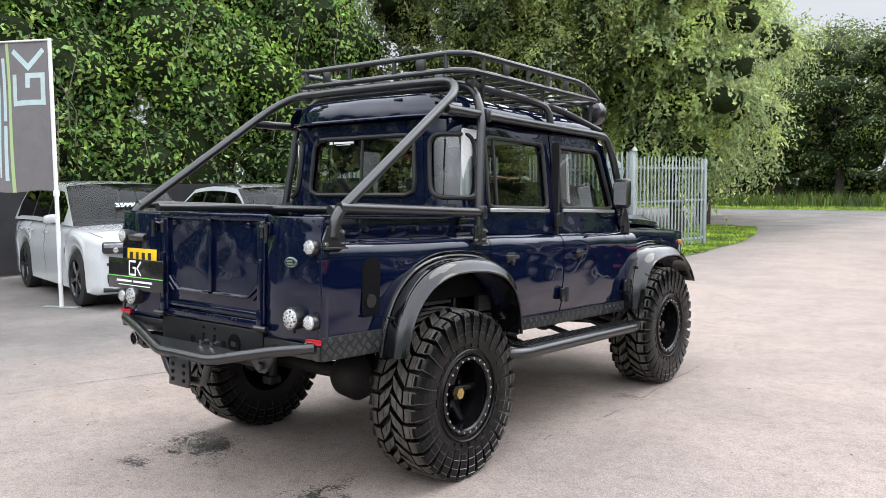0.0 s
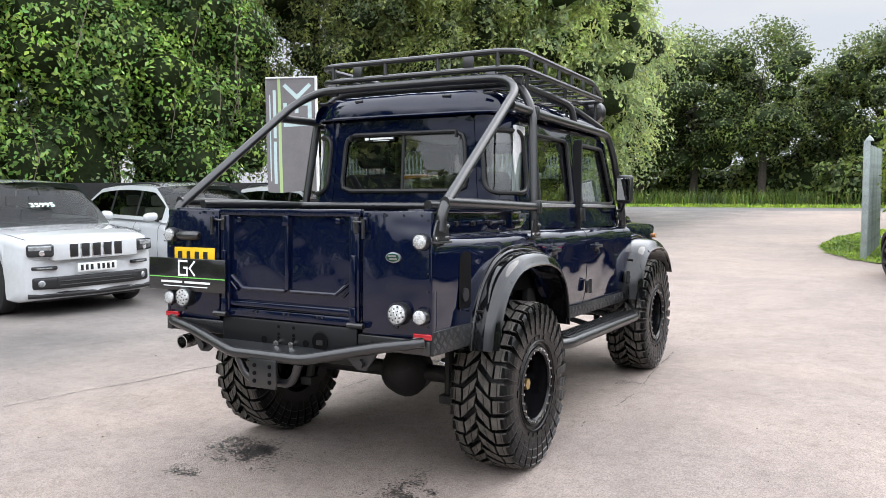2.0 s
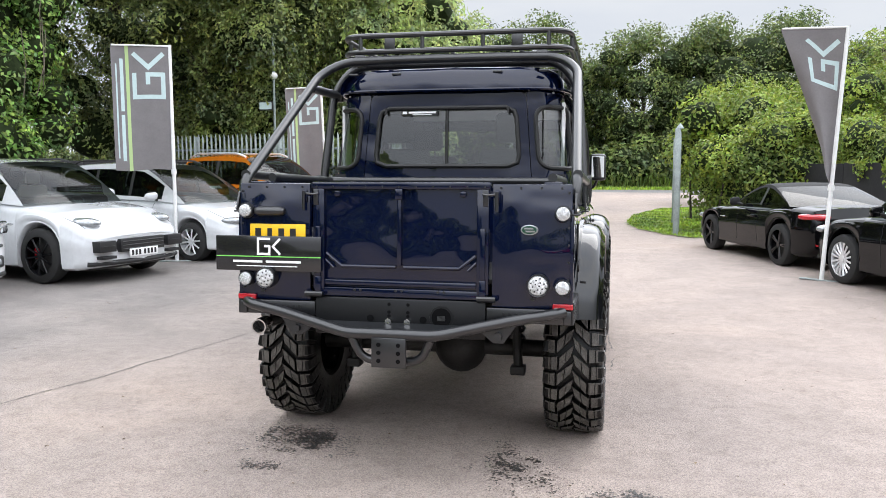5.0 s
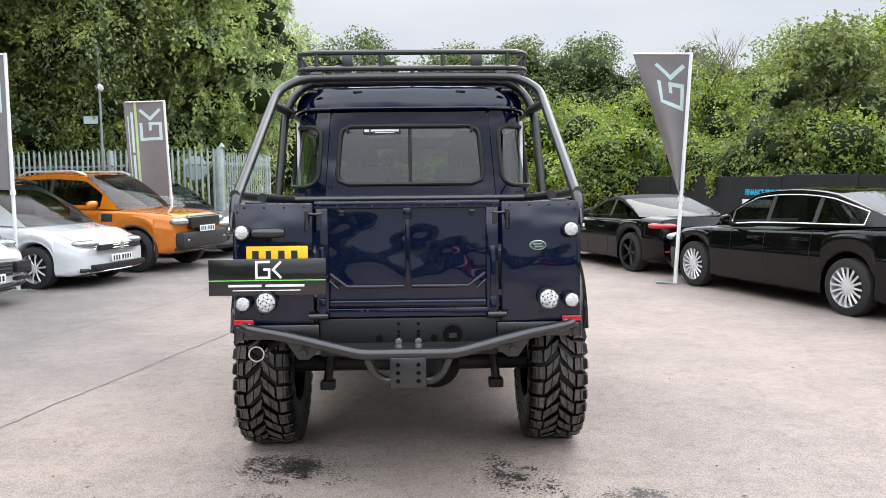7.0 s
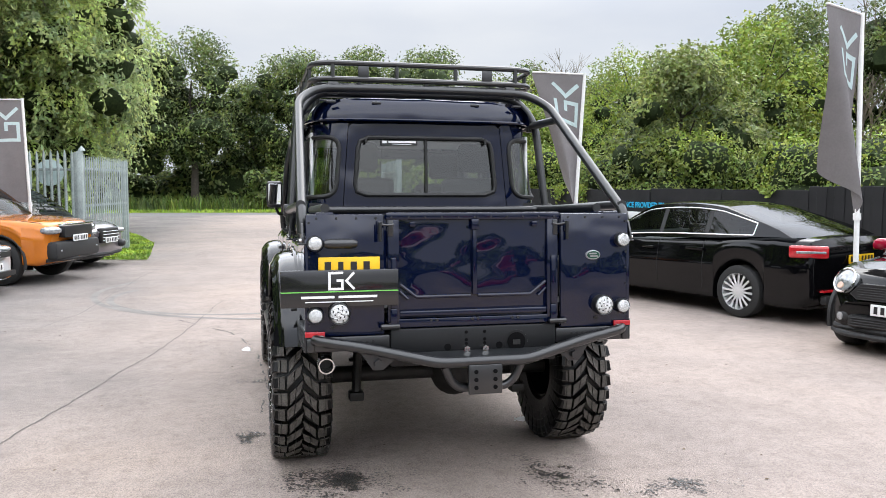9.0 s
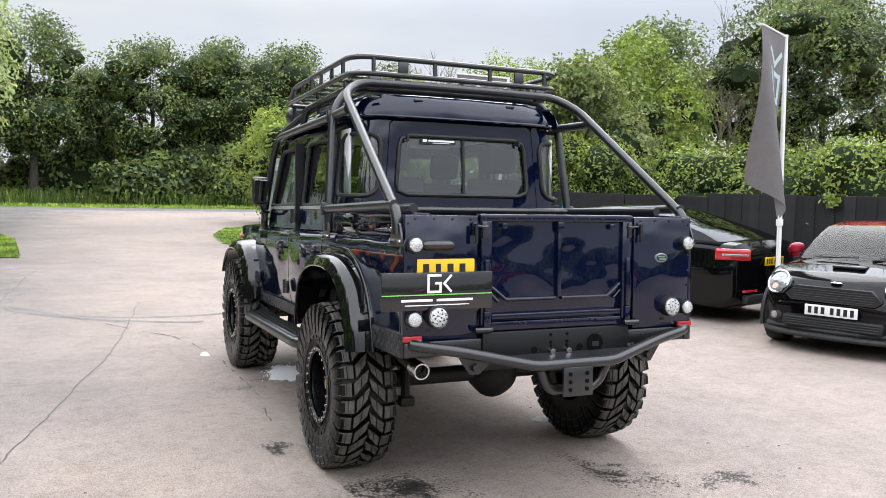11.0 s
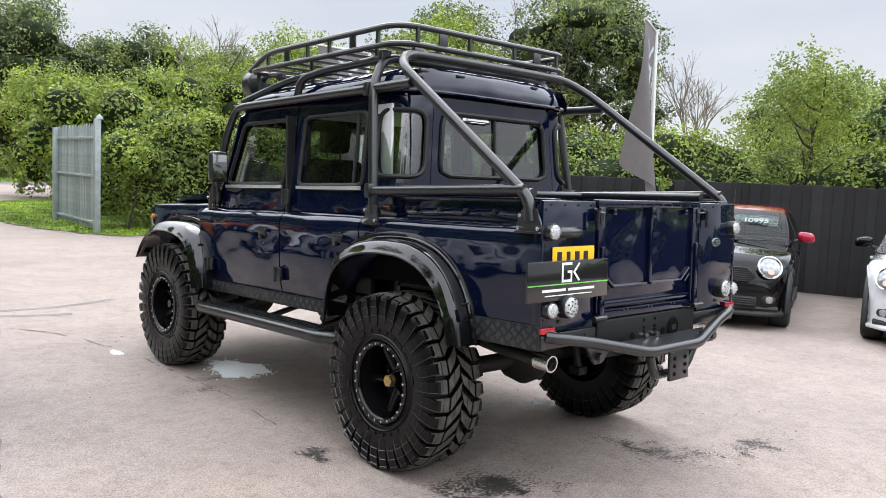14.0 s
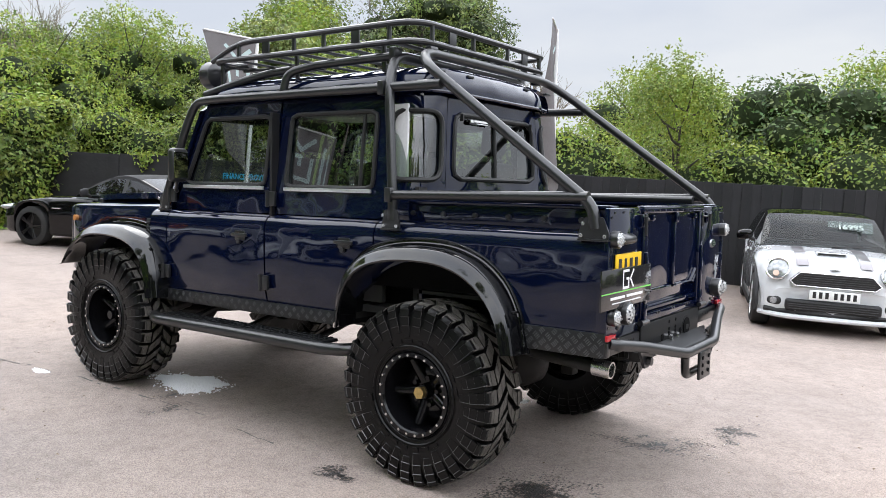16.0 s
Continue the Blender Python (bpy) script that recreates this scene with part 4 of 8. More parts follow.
# number-plate lamp, plate and the dealer's board hung over it
bm = lathe(B(), [(-0.085, 0.0001), (-0.083, 0.02), (-0.06, 0.032), (0.06, 0.032), (0.083, 0.02), (0.085, 0.0001)], 16, axis="X")
for v in bm.verts:
    v.co = Vector((v.co.x - 0.70, v.co.y * 1.1 - 0.005, v.co.z * 0.8 + 1.335))
tp("plate_lamp", bm, M_CAGE)
pl = tp("number_plate", bx(-0.812, -0.502, -0.012, -0.004, 1.14, 1.268, bevel=0.004), M_YELLOW, "yellow rear number plate with dark characters")
for i, (x, w) in enumerate([(-0.765, 0.032), (-0.70, 0.026), (-0.635, 0.032), (-0.57, 0.032)]):
    part("plate_character", bx(x - w / 2, x + w / 2, -0.0145, -0.011, 1.165, 1.245, bevel=0.001, seg=1), M_BLACK, pl)
gk = tp("dealer_board", bx(-1.0, -0.41, -0.028, -0.018, 1.02, 1.205, bevel=0.004), M_PLATEBLACK, "black dealer board with white emblem and green line", smooth=True)
part("green_line", bx(-0.998, -0.412, -0.0305, -0.027, 1.094, 1.099), M_GREEN, gk)


def emblem(parent, at, k, mat, name="emblem"):
    """A plain square ring and a chevron of flat strokes; at(u, v) lays them on the surface, k is the height."""
    def ribbon(pts, w):
        """One flat stroke along a bent line, mitred at its corners."""
        ps = [Vector(p) for p in pts]
        edge = []
        for i, p in enumerate(ps):
            d0 = (p - ps[i - 1]).normalized() if i else (ps[1] - p).normalized()
            d1 = (ps[i + 1] - p).normalized() if i < len(ps) - 1 else d0
            n = Vector((-d0.y - d1.y, d0.x + d1.x)).normalized()
            n *= w / 2 / max(0.35, n.dot(Vector((-d0.y, d0.x))))
            edge.append((p + n, p - n))
        rows = []
        for (a0, b0), (a1, b1) in zip(edge, edge[1:]):
            rows += [[at(*a0.lerp(a1, t / 4)), at(*b0.lerp(b1, t / 4))] for t in range(4)]
        rows.append([at(*edge[-1][0]), at(*edge[-1][1])])
        return loft(B(), rows, closed=False, caps=False)
    w = k * 0.13
    part(name, ribbon([(k * 0.1, k * 0.42), (-k * 0.62, k * 0.42), (-k * 0.62, -k * 0.42), (k * 0.05, -k * 0.42), (k * 0.05, k * 0.02), (-k * 0.25, k * 0.02)], w), mat, parent, smooth=False)
    return part("emblem_chevron", ribbon([(k * 0.68, k * 0.44), (k * 0.26, 0), (k * 0.68, -k * 0.44)], w), mat, parent, smooth=False)


emblem(gk, lambda u, v: (-0.70 + u, -0.0292, 1.150 + v), 0.095, M_WHITE)
for x0, x1, z0, z1 in [(-0.90, -0.735, 1.064, 1.076), (-0.715, -0.52, 1.064, 1.076), (-0.88, -0.54, 1.044, 1.0485)]:
    part("lettering_bar", bx(x0, x1, -0.0302, -0.027, z0, z1), M_WHITE, gk)
bm = lathe(B(), [(-0.001, 0.0001), (-0.008, 0.03), (-0.006, 0.042), (0.002, 0.044)], 28, axis="Y")
for v in bm.verts:
    v.co = Vector((v.co.x * 1.0 + 0.663, v.co.y - 0.002, v.co.z * 0.58 + 1.257))
bd = tp("oval_badge", bm, M_ALU)
bm = lathe(B(), [(-0.0095, 0.0001), (-0.0095, 0.036)], 28, axis="Y")
for v in bm.verts:
    v.co = Vector((v.co.x * 1.0 + 0.663, v.co.y - 0.002, v.co.z * 0.56 + 1.257))
f = part("badge_face", bm, M_BADGE, bd)
for x0, z0 in ((0.638, 1.26), (0.645, 1.246)):
    part("badge_bar", bx(x0, x0 + 0.045, -0.0135, -0.011, z0, z0 + 0.008), M_ALU, bd)

# crossmember, step bumper and tow plate
M_XM = material("grey_black_crossmember", (0.009, 0.0095, 0.0105), rough=0.38, spec=0.3, vary=0.2, scale=10)
xm = tp("crossmember", bx(-0.45, 0.45, -0.005, 0.06, 0.70, 0.895, bevel=0.01), M_XM)
for s in (-1, 1):
    tp("crossmember_end", bx(*sorted((s * 0.452, s * 0.87)), 0.0, 0.05, 0.79, 0.866, bevel=0.008), M_CAGE)
    # holes here and below: proud black discs that paint the shade inside them
    for i in range(4):
        part("bolt_hole", rod(B(), (s * (0.54 + 0.03 * i), -0.003, 0.835), (s * (0.54 + 0.03 * i), 0.01, 0.835), 0.008, 8), M_BLACK, xm)
part("towing_hole", lathe(B(), [(-0.007, 0.052), (-0.0065, 0.062), (-0.002, 0.064)], 24, axis="Y"), M_XM, xm, m=pose(0.225, 0, 0.805))
part("towing_socket", rod(B(), (0.225, -0.012, 0.805), (0.225, -0.006, 0.805), 0.05, 24), M_LINER_HOLLOW, xm)
part("socket_slot", bx(0.205, 0.245, -0.016, -0.010, 0.79, 0.815), M_UNDER, xm)
for x, z in [(-0.05, 0.825), (0.05, 0.825), (-0.05, 0.865), (0.05, 0.865), (-0.15, 0.79), (0.13, 0.79), (-0.05, 0.805), (0.05, 0.805)]:
    part("bolt_hole", rod(B(), (x, -0.008, z), (x, 0.01, z), 0.019 if z < 0.8 else 0.009, 10), M_LINER_HOLLOW, xm)
for x in (-0.05, 0.05):
    part("bolt_head", rod(B(), (x, -0.03, 0.778), (x, -0.004, 0.778), 0.018, 6), M_STEEL, xm)
BUMP = [(-0.835, 0.0, 0.855), (-0.80, -0.03, 0.848), (-0.60, -0.07, 0.815), (-0.23, -0.165, 0.738), (0.23, -0.165, 0.738), (0.60, -0.07, 0.815), (0.80, -0.03, 0.848), (0.835, 0.0, 0.855)]
tp("bumper_tube", tube(B(), BUMP, 0.028, 16, rad=0.05), M_CAGE)
bm = B()
slab(bm, [(-0.55, -0.008), (-0.24, -0.15), (0.24, -0.15), (0.55, -0.008)], 0.722, 0.728, axis="Z")
for v in bm.verts:
    v.co.z += 0.05 * min(1, max(0, (abs(v.co.x) - 0.24) / 0.36))
tread = tp("step_tread", bm, M_TREAD)
bm = B()
for i in range(22):
    for j in range(4):
        x, y = -0.42 + i * 0.04, -0.135 + j * 0.033
        if y > -0.15 + max(0, abs(x) - 0.24) * 0.47:
            z = 0.728 + 0.05 * min(1, max(0, (abs(x) - 0.24) / 0.36))
            box(bm, x - 0.012, x + 0.012, y - 0.008, y + 0.008, z, z + 0.008)
# coloured paler than the plate for the light the teeth catch
t = part("tread_teeth", bm, M_CHEV, tread)
t["kind"] = "stuff"
tp("lower_hoop", tube(B(), [(-0.20, -0.15, 0.715), (-0.165, -0.14, 0.635), (-0.12, -0.13, 0.60), (0.12, -0.13, 0.60), (0.165, -0.14, 0.635), (0.20, -0.15, 0.715)], 0.022, 12, rad=0.06), M_CAGE)
tow = tp("tow_plate", bx(-0.088, 0.088, -0.195, -0.178, 0.575, 0.725, bevel=0.005), M_CAGE)
for x in (-0.05, 0.05):
    for z in (0.61, 0.65, 0.69):
        part("bolt_hole", rod(B(), (x, -0.199, z), (x, -0.19, z), 0.011, 10), M_LINER_HOLLOW, tow)
for s in (-1, 1):
    bm = B()
    slab(bm, [(s * 0.62, 0.80), (s * 0.42, 0.765), (s * 0.50, 0.70), (s * 0.55, 0.70)], -0.07, -0.055, axis="Y")
    b = tp("bumper_bracket", bm, M_CAGE)
    part("bracket_bolt", rod(B(), (s * 0.525, -0.095, 0.735), (s * 0.525, -0.06, 0.735), 0.022, 6), M_CAGE, b)
    tp("bumper_end", bx(*sorted((s * 0.835, s * 0.875)), -0.01, 0.06, 0.79, 0.862, bevel=0.008), M_CAGE)
    tp("bumper_bolt", rod(B(), (s * 0.80, -0.03, 0.868), (s * 0.80, 0.0, 0.868), 0.012, 8), M_STEEL)
bm = lathe(B(), [(0.0, 0.041), (0.0, 0.034), (0.09, 0.034), (0.09, 0.041)], 24, axis="Y", close=True)
part("exhaust_tip", bm, M_STEEL, truck, "polished exhaust tailpipe", pose(-0.775, 0.035, 0.757, 2))
part("exhaust_pipe", tube(B(), [(-0.775, 0.11, 0.757), (-0.72, 0.55, 0.76), (-0.6, 1.0, 0.80), (-0.5, 1.6, 0.66)], 0.03, 12, rad=0.2), M_UNDER, truck)


# flares: a beaded flange on the body, a hollow, then a rounded outer face that ends in a rolled lip
LIP = [(1.545, 0.77), (1.525, 0.93), (1.46, 1.06), (1.35, 1.135), (1.2, 1.172), (1.03, 1.182), (0.85, 1.174), (0.70, 1.125), (0.58, 1.03), (0.505, 0.9), (0.475, 0.76)]
RIM_LINE = [(1.625, 0.77), (1.61, 0.96), (1.545, 1.125), (1.42, 1.225), (1.24, 1.275), (1.04, 1.29), (0.84, 1.28), (0.66, 1.22), (0.515, 1.10), (0.43, 0.93), (0.40, 0.76)]


def flare_lines(front):
    lip, out = LIP, RIM_LINE
    if front:
        # mirrored: the deep leg faces the door, the short one the bumper
        lip, out = ([(2.04 - y, max(z, 0.77) if y > 0.84 else max(z, 0.93)) for y, z in q][::-1] for q in (lip, out))
    return ([Vector(p) for p in rounded([(*p, 0) for p in q], 0.08, 3)] for q in (lip, out))


def flare(s, dy, front):
    base = 0.80 if front else 0.872
    L, O = flare_lines(front)
    wide = 1.012 - base
    prof = [(-0.01, 1.06), (0.016, 1.06), (0.021, 1.03), (0.021, 0.98), (0.012, 0.96), (0.012, 0.88), (0.018, 0.80), (0.3 * wide, 0.76), (0.52 * wide, 0.72),
            (0.68 * wide, 0.66), (0.80 * wide, 0.56), (0.89 * wide, 0.40), (0.96 * wide, 0.2), (wide + 0.006, 0.04), (wide + 0.002, -0.04), (wide - 0.012, -0.05), (wide - 0.02, 0.04), (0.7 * wide, 0.12), (-0.03, 0.14)]
    rows = [[(s * (base + x), p.x + dy, p.y) for x, p in ((x, a.lerp(b, k)) for x, k in prof)] for a, b in zip(L, O)]
    return loft(B(), rows)


def chequer(s, x, y0, y1, z0, z1, pitch):
    """Five-bar chequer plate: groups of raised slanting bars, every other group turned the other way."""
    bm = B()
    ny, nz = int((y1 - y0) / pitch), max(1, round((z1 - z0) / (pitch * 0.9)))
    for i in range(ny * 2):
        for j in range(nz * 2):
            if (i + j) % 2:
                continue
            cy, cz = y0 + (i + 0.5) * (y1 - y0) / (2 * ny), z0 + (j + 0.5) * (z1 - z0) / (2 * nz)
            c = 1 if j % 2 else -1
            for k in (-1.5, -0.5, 0.5, 1.5):
                oy, oz = cy + k * 0.007, cz - c * k * 0.007
                u, v, w = 0.011 * 0.72, 0.011 * 0.72 * c, 0.0018
                q = [(oy - u + w, oz - v - c * w), (oy + u + w, oz + v - c * w), (oy + u - w, oz + v + c * w), (oy - u - w, oz - v + c * w)]
                if all(z0 < p[1] < z1 and y0 < p[0] < y1 for p in q):
                    slab(bm, q, s * x, s * (x + 0.003), axis="X")
    return bm


for s in (-1, 1):
    for front in (False, True):
        off = 2.797 if front else 0.0
        f = tp("wheel_flare", flare(s, off, front), M_FLARE, "gloss black flared wheel arch")
        for y, z, in ((0.47, 0.96), (1.59, 0.96)):
            yy = y if not front else 2.04 - y + off
            part("flare_clip", bx(s * 0.905 - 0.02, s * 0.905 + 0.02, yy - 0.012, yy + 0.012, z - 0.006, z + 0.006, bevel=0.004), M_BLACK, f)
        # pressed liner: follows the lip, closed on the inboard side
        L, O = flare_lines(front)
        arc = [a.lerp(b, 0.16) for a, b in zip(L, O)]
        bm = B()
        rows = loft(bm, [[(s * x, p.x + off, p.y) for p in arc] for x in (0.655, 0.75, 0.83 if front else 0.90)], closed=False)
        bm.faces.new([bm.verts.new((s * 0.656, p.x + off, p.y)) for p in arc])
        if not front:
            # the bed's side boxes are boarded off above the tyre
            up = [p for p in arc if p.y > 0.985]
            bm.faces.new([bm.verts.new((s * 0.80, p.x, p.y)) for p in up])
            bm.faces.new([bm.verts.new((s * x, p.x, p.y)) for x, p in ((0.80, up[0]), (0.80, up[-1]), (0.656, up[-1]), (0.656, up[0]))])
        lin = tp("wheel_well", bm, M_LINER_HOLLOW, "black inner arch liner")
        for k in (0.25, 0.45, 0.65):
            p = arc[int(k * len(arc))]
            part("liner_bolt", rod(B(), (s * 0.74, p.x + off, p.y - 0.012), (s * 0.74, p.x + off, p.y + 0.004), 0.007, 6), M_ALU, lin)
    # sill plates with raised chevrons
    sp = tp("sill_plate", bx(*sorted((s * 0.855, s * 0.872)), 1.60, 3.36, 0.752, 0.832, bevel=0.003), M_TREAD, "black tread-plate sill cover")
    bm = chequer(s, 0.872, 1.60, 3.36, 0.752, 0.832, 0.068)
    t = part("tread_chevron", bm, M_CHEV, sp)
    t["kind"] = "stuff"
    sp = tp("corner_plate", bx(*sorted((s * 0.868, s * 0.885)), 0.0, 0.47, 0.79, 0.905, bevel=0.003), M_TREAD, "black tread-plate corner guard")
    bm = chequer(s, 0.885, 0.0, 0.47, 0.79, 0.905, 0.062)
    t = part("tread_chevron", bm, M_CHEV, sp)
    t["kind"] = "stuff"
    # side step: tube with a treaded board
    stp = tp("side_step", tube(B(), [(s * 0.62, 1.50, 0.70), (s * 0.90, 1.47, 0.64), (s * 0.985, 1.62, 0.635), (s * 0.985, 3.22, 0.635), (s * 0.90, 3.36, 0.64), (s * 0.62, 3.34, 0.70)], 0.036, 14, rad=0.12), M_CAGE)
    part("step_board", bx(*sorted((s * 0.84, s * 0.98)), 1.68, 3.2, 0.652, 0.672, bevel=0.006), M_TREAD, stp)
    bm = B()
    for i in range(36):
        for j in range(3):
            y, x = 1.72 + i * 0.041, s * (0.865 + j * 0.042)
            box(bm, x - 0.014, x + 0.014, y - 0.010, y + 0.010, 0.672, 0.678)
    t = part("step_tread", bm, M_TREAD, stp)
    t["kind"] = "stuff"
    for y in (1.85, 2.45, 3.0):
        part("step_arm", rod(B(), (s * 0.86, y, 0.645), (s * 0.45, y, 0.74), 0.02, 10), M_CAGE, stp)
    # door furniture
    for y, nm in ((2.46, "door_handle"), (1.58, "door_handle")):
        rec = tp(nm, bx(*sorted((s * 0.874, s * 0.887)), y - 0.02, y + 0.075, 1.20, 1.265, bevel=0.008), M_CAGE)
        part("handle_grip", bx(*sorted((s * 0.89, s * 0.912)), y - 0.055, y + 0.085, 1.226, 1.25, bevel=0.008), M_CAGE, rec)
        part("lock_barrel", rod(B(), (s * 0.885, y + 0.03, 1.195), (s * 0.90, y + 0.03, 1.195), 0.016, 12), M_CAGE, rec)
    for y in (2.265, 3.238):
        for z in (0.955, 1.47):
            xx = 0.885 if z < 1.3 else 0.83
            h = tp("door_hinge", bx(*sorted((s * xx, s * (xx + 0.022))), y - 0.055, y + 0.03, z - 0.045, z + 0.045, bevel=0.006), M_CAGE)
            part("hinge_barrel", rod(B(), (s * (xx + 0.022), y + 0.008, z - 0.05), (s * (xx + 0.022), y + 0.008, z + 0.05), 0.013, 10), M_CAGE, h)
    # mirror on its arm
    ar = tp("mirror_arm", tube(B(), [(s * 0.82, 3.20, 1.50), (s * 0.88, 3.13, 1.50), (s * 0.92, 3.07, 1.58)], 0.012, 8, rad=0.03), M_CAGE)
    part("mirror_head", bx(*sorted((s * 0.85, s * 0.985)), 3.03, 3.095, 1.56, 1.785, bevel=0.028, seg=3), M_CAGE, ar)
    part("mirror_glass", bx(*sorted((s * 0.864, s * 0.971)), 3.026, 3.03, 1.585, 1.76, bevel=0.0015, seg=1), material("mirror_silver", (0.9, 0.9, 0.9), rough=0.02, metal=1.0), ar)
# fuel filler pocket in the right flank: a flat black plate paints its shaded recess
bm = B()
slab(bm, corners([(0.27, 0.985), (0.40, 0.985), (0.40, 1.265), (0.36, 1.28), (0.31, 1.28), (0.27, 1.25)], 0.03), 0.8825, 0.8845, axis="X")
pk = tp("filler_pocket", bm, M_LINER_HOLLOW)
part("filler_cap", rod(B(), (0.884, 0.33, 1.06), (0.893, 0.33, 1.06), 0.035, 16), M_CAGE, pk)
part("pocket_sill", bx(0.882, 0.89, 0.27, 0.40, 0.98, 0.99), M_NAVY, pk)

# external roll cage
R = 0.0275
for s in (-1, 1):
    sl = tp("cage_rear_stay", tube(B(), [(s * 0.885, 0.065, 1.385), (s * 0.885, 0.08, 1.49), (s * 0.83, 1.08, 2.205), (s * 0.70, 1.20, 2.30), (s * 0.3, 1.20, 2.305), (0, 1.20, 2.305)], R, 14, rad=0.16, n=10), M_CAGE)
    tp("cage_side_bar", tube(B(), [(s * 0.888, 0.10, 1.53), (s * 0.888, 1.27, 1.515)], 0.026, 14), M_CAGE)
    tp("cage_main_hoop", tube(B(), [(s * 0.875, 1.26, 1.38), (s * 0.875, 1.265, 1.52), (s * 0.825, 1.34, 2.13), (s * 0.70, 1.40, 2.30), (s * 0.3, 1.40, 2.30), (0, 1.40, 2.30)], R, 14, rad=0.14, n=8), M_CAGE)
    tp("cage_gutter_bar", tube(B(), [(s * 0.845, 0.97, 2.10), (s * 0.805, 1.40, 2.105), (s * 0.775, 2.9, 2.11), (s * 0.765, 3.07, 2.10), (s * 0.80, 3.12, 1.95), (s * 0.835, 3.30, 1.46), (s * 0.83, 3.32, 1.38)], R, 14, rad=0.14, n=8), M_CAGE)
    tp("cage_roof_bar", tube(B(), [(s * 0.69, 1.42, 2.295), (s * 0.69, 2.05, 2.285), (s * 0.77, 2.19, 2.24), (s * 0.785, 2.21, 2.12)], 0.025, 14, rad=0.12, n=8), M_CAGE)
    tp("cage_front_bar", tube(B(), [(s * 0.64, 2.0, 2.285), (s * 0.66, 2.5, 2.275), (s * 0.74, 3.0, 2.15)], 0.025, 14, rad=0.3), M_CAGE)
    for p in [(0.70, 1.40, 2.30), (0.815, 1.385, 2.10), (0.885, 1.268, 1.515), (0.60, 1.22, 2.305)]:
        tp("cage_clamp", bx(s * p[0] - 0.036, s * p[0] + 0.036, p[1] - 0.022, p[1] + 0.022, p[2] - 0.04, p[2] + 0.04, bevel=0.008), M_CAGE)
    for y, z, w in ((0.07, 1.335, 0.075), (1.26, 1.33, 0.06), (3.32, 1.37, 0.05)):
        x = 0.886 if y < 3 else 0.832
        bm = B()
        slab(bm, corners([(y - w, z), (y + w, z), (y + w, z + 0.035), (y + 0.045, z + 0.105), (y - 0.045, z + 0.105), (y - w, z + 0.035)], 0.012), *sorted((s * (x - 0.004), s * (x + 0.006))), axis="X")
        ft = tp("cage_foot", bm, M_CAGE)
        part("foot_flange", bx(*sorted((s * (x - 0.03), s * (x + 0.022))), y - w, y + w, z - 0.006, z + 0.004, bevel=0.003), M_CAGE, ft)
        for dy, dz in ((-w + 0.016, 0.018), (w - 0.016, 0.018), (0.050, 0.075)):
            part("foot_bolt", rod(B(), (s * (x + 0.004), y + dy, z + dz), (s * (x + 0.016), y + dy, z + dz), 0.010, 8), M_STEEL, ft)

# roof rack: two rails, uprights, plates and a slatted floor
W, Y0, Y1 = 0.755, 1.22, 2.97
def loop(z, y1, dx=0.0):
    return [(0, Y0, z), (W - dx, Y0, z), (W - dx, y1, z), (0, y1 + 0.02, z), (-W + dx, y1, z), (-W + dx, Y0, z), (0, Y0, z)]
tp("rack_lower_rail", tube(B(), loop(2.365, Y1), 0.018, 10, rad=0.17), M_CAGE)
tp("rack_upper_rail", tube(B(), [(-W + 0.03, Y1, 2.372), (-W, 2.68, 2.468), (-W, Y0, 2.468), (W, Y0, 2.468), (W, 2.68, 2.468), (W - 0.03, Y1, 2.372)], 0.018, 10, rad=0.17), M_CAGE)
for s in (-1, 1):
    for i in range(6):
        y = 1.42 + i * 0.25
        if i % 3 == 1:
            tp("rack_plate", bx(s * W - 0.006, s * W + 0.006, y - 0.03, y + 0.03, 2.362, 2.468, bevel=0.003), M_CAGE)
        else:
            tp("rack_upright", rod(B(), (s * W, y, 2.365), (s * W, y, 2.468), 0.014, 8), M_CAGE)
for x in (-0.62, -0.2, 0.2, 0.62):
    tp("rack_upright", rod(B(), (x, Y0, 2.365), (x, Y0, 2.468), 0.014, 8), M_CAGE)
for x in (-0.42, 0.42):
    tp("rack_plate", bx(x - 0.035, x + 0.035, Y0 - 0.006, Y0 + 0.006, 2.362, 2.468, bevel=0.003), M_CAGE)
for i in range(9):
    tp("rack_slat", bx(-W + 0.02, W - 0.02, 1.33 + i * 0.19, 1.39 + i * 0.19, 2.350, 2.358, bevel=0.002), M_CAGE)
for x in (-0.45, 0, 0.45):
    tp("rack_bearer", bx(x - 0.012, x + 0.012, Y0, Y1, 2.334, 2.350, bevel=0.003), M_CAGE)
for s in (-1, 1):
    for y in (1.5, 2.2, 2.9):
        tp("rack_leg", rod(B(), (s * 0.69, y, 2.20), (s * 0.70, y, 2.36), 0.014, 8), M_CAGE)
    tp("rack_light_arm", tube(B(), [(s * 0.55, 2.8, 2.36), (s * 0.58, 3.0, 2.36), (s * 0.6, 3.08, 2.27)], 0.02, 10, rad=0.08), M_CAGE)
    bm = lathe(B(), [(3.02, 0.03), (3.05, 0.085), (3.12, 0.095), (3.135, 0.09), (3.125, 0.0001)], 24, axis="Y")
    bmesh.ops.translate(bm, verts=bm.verts, vec=(s * 0.62, 0, 2.30))
    tp("rack_spotlight", bm, M_CAGE)

# the rack stands a little to the right of the centre line
for o in truck.children:
    if o.name.startswith("rack_"):
        o.matrix_basis = RAKE @ pose(0.02, 0, 0)

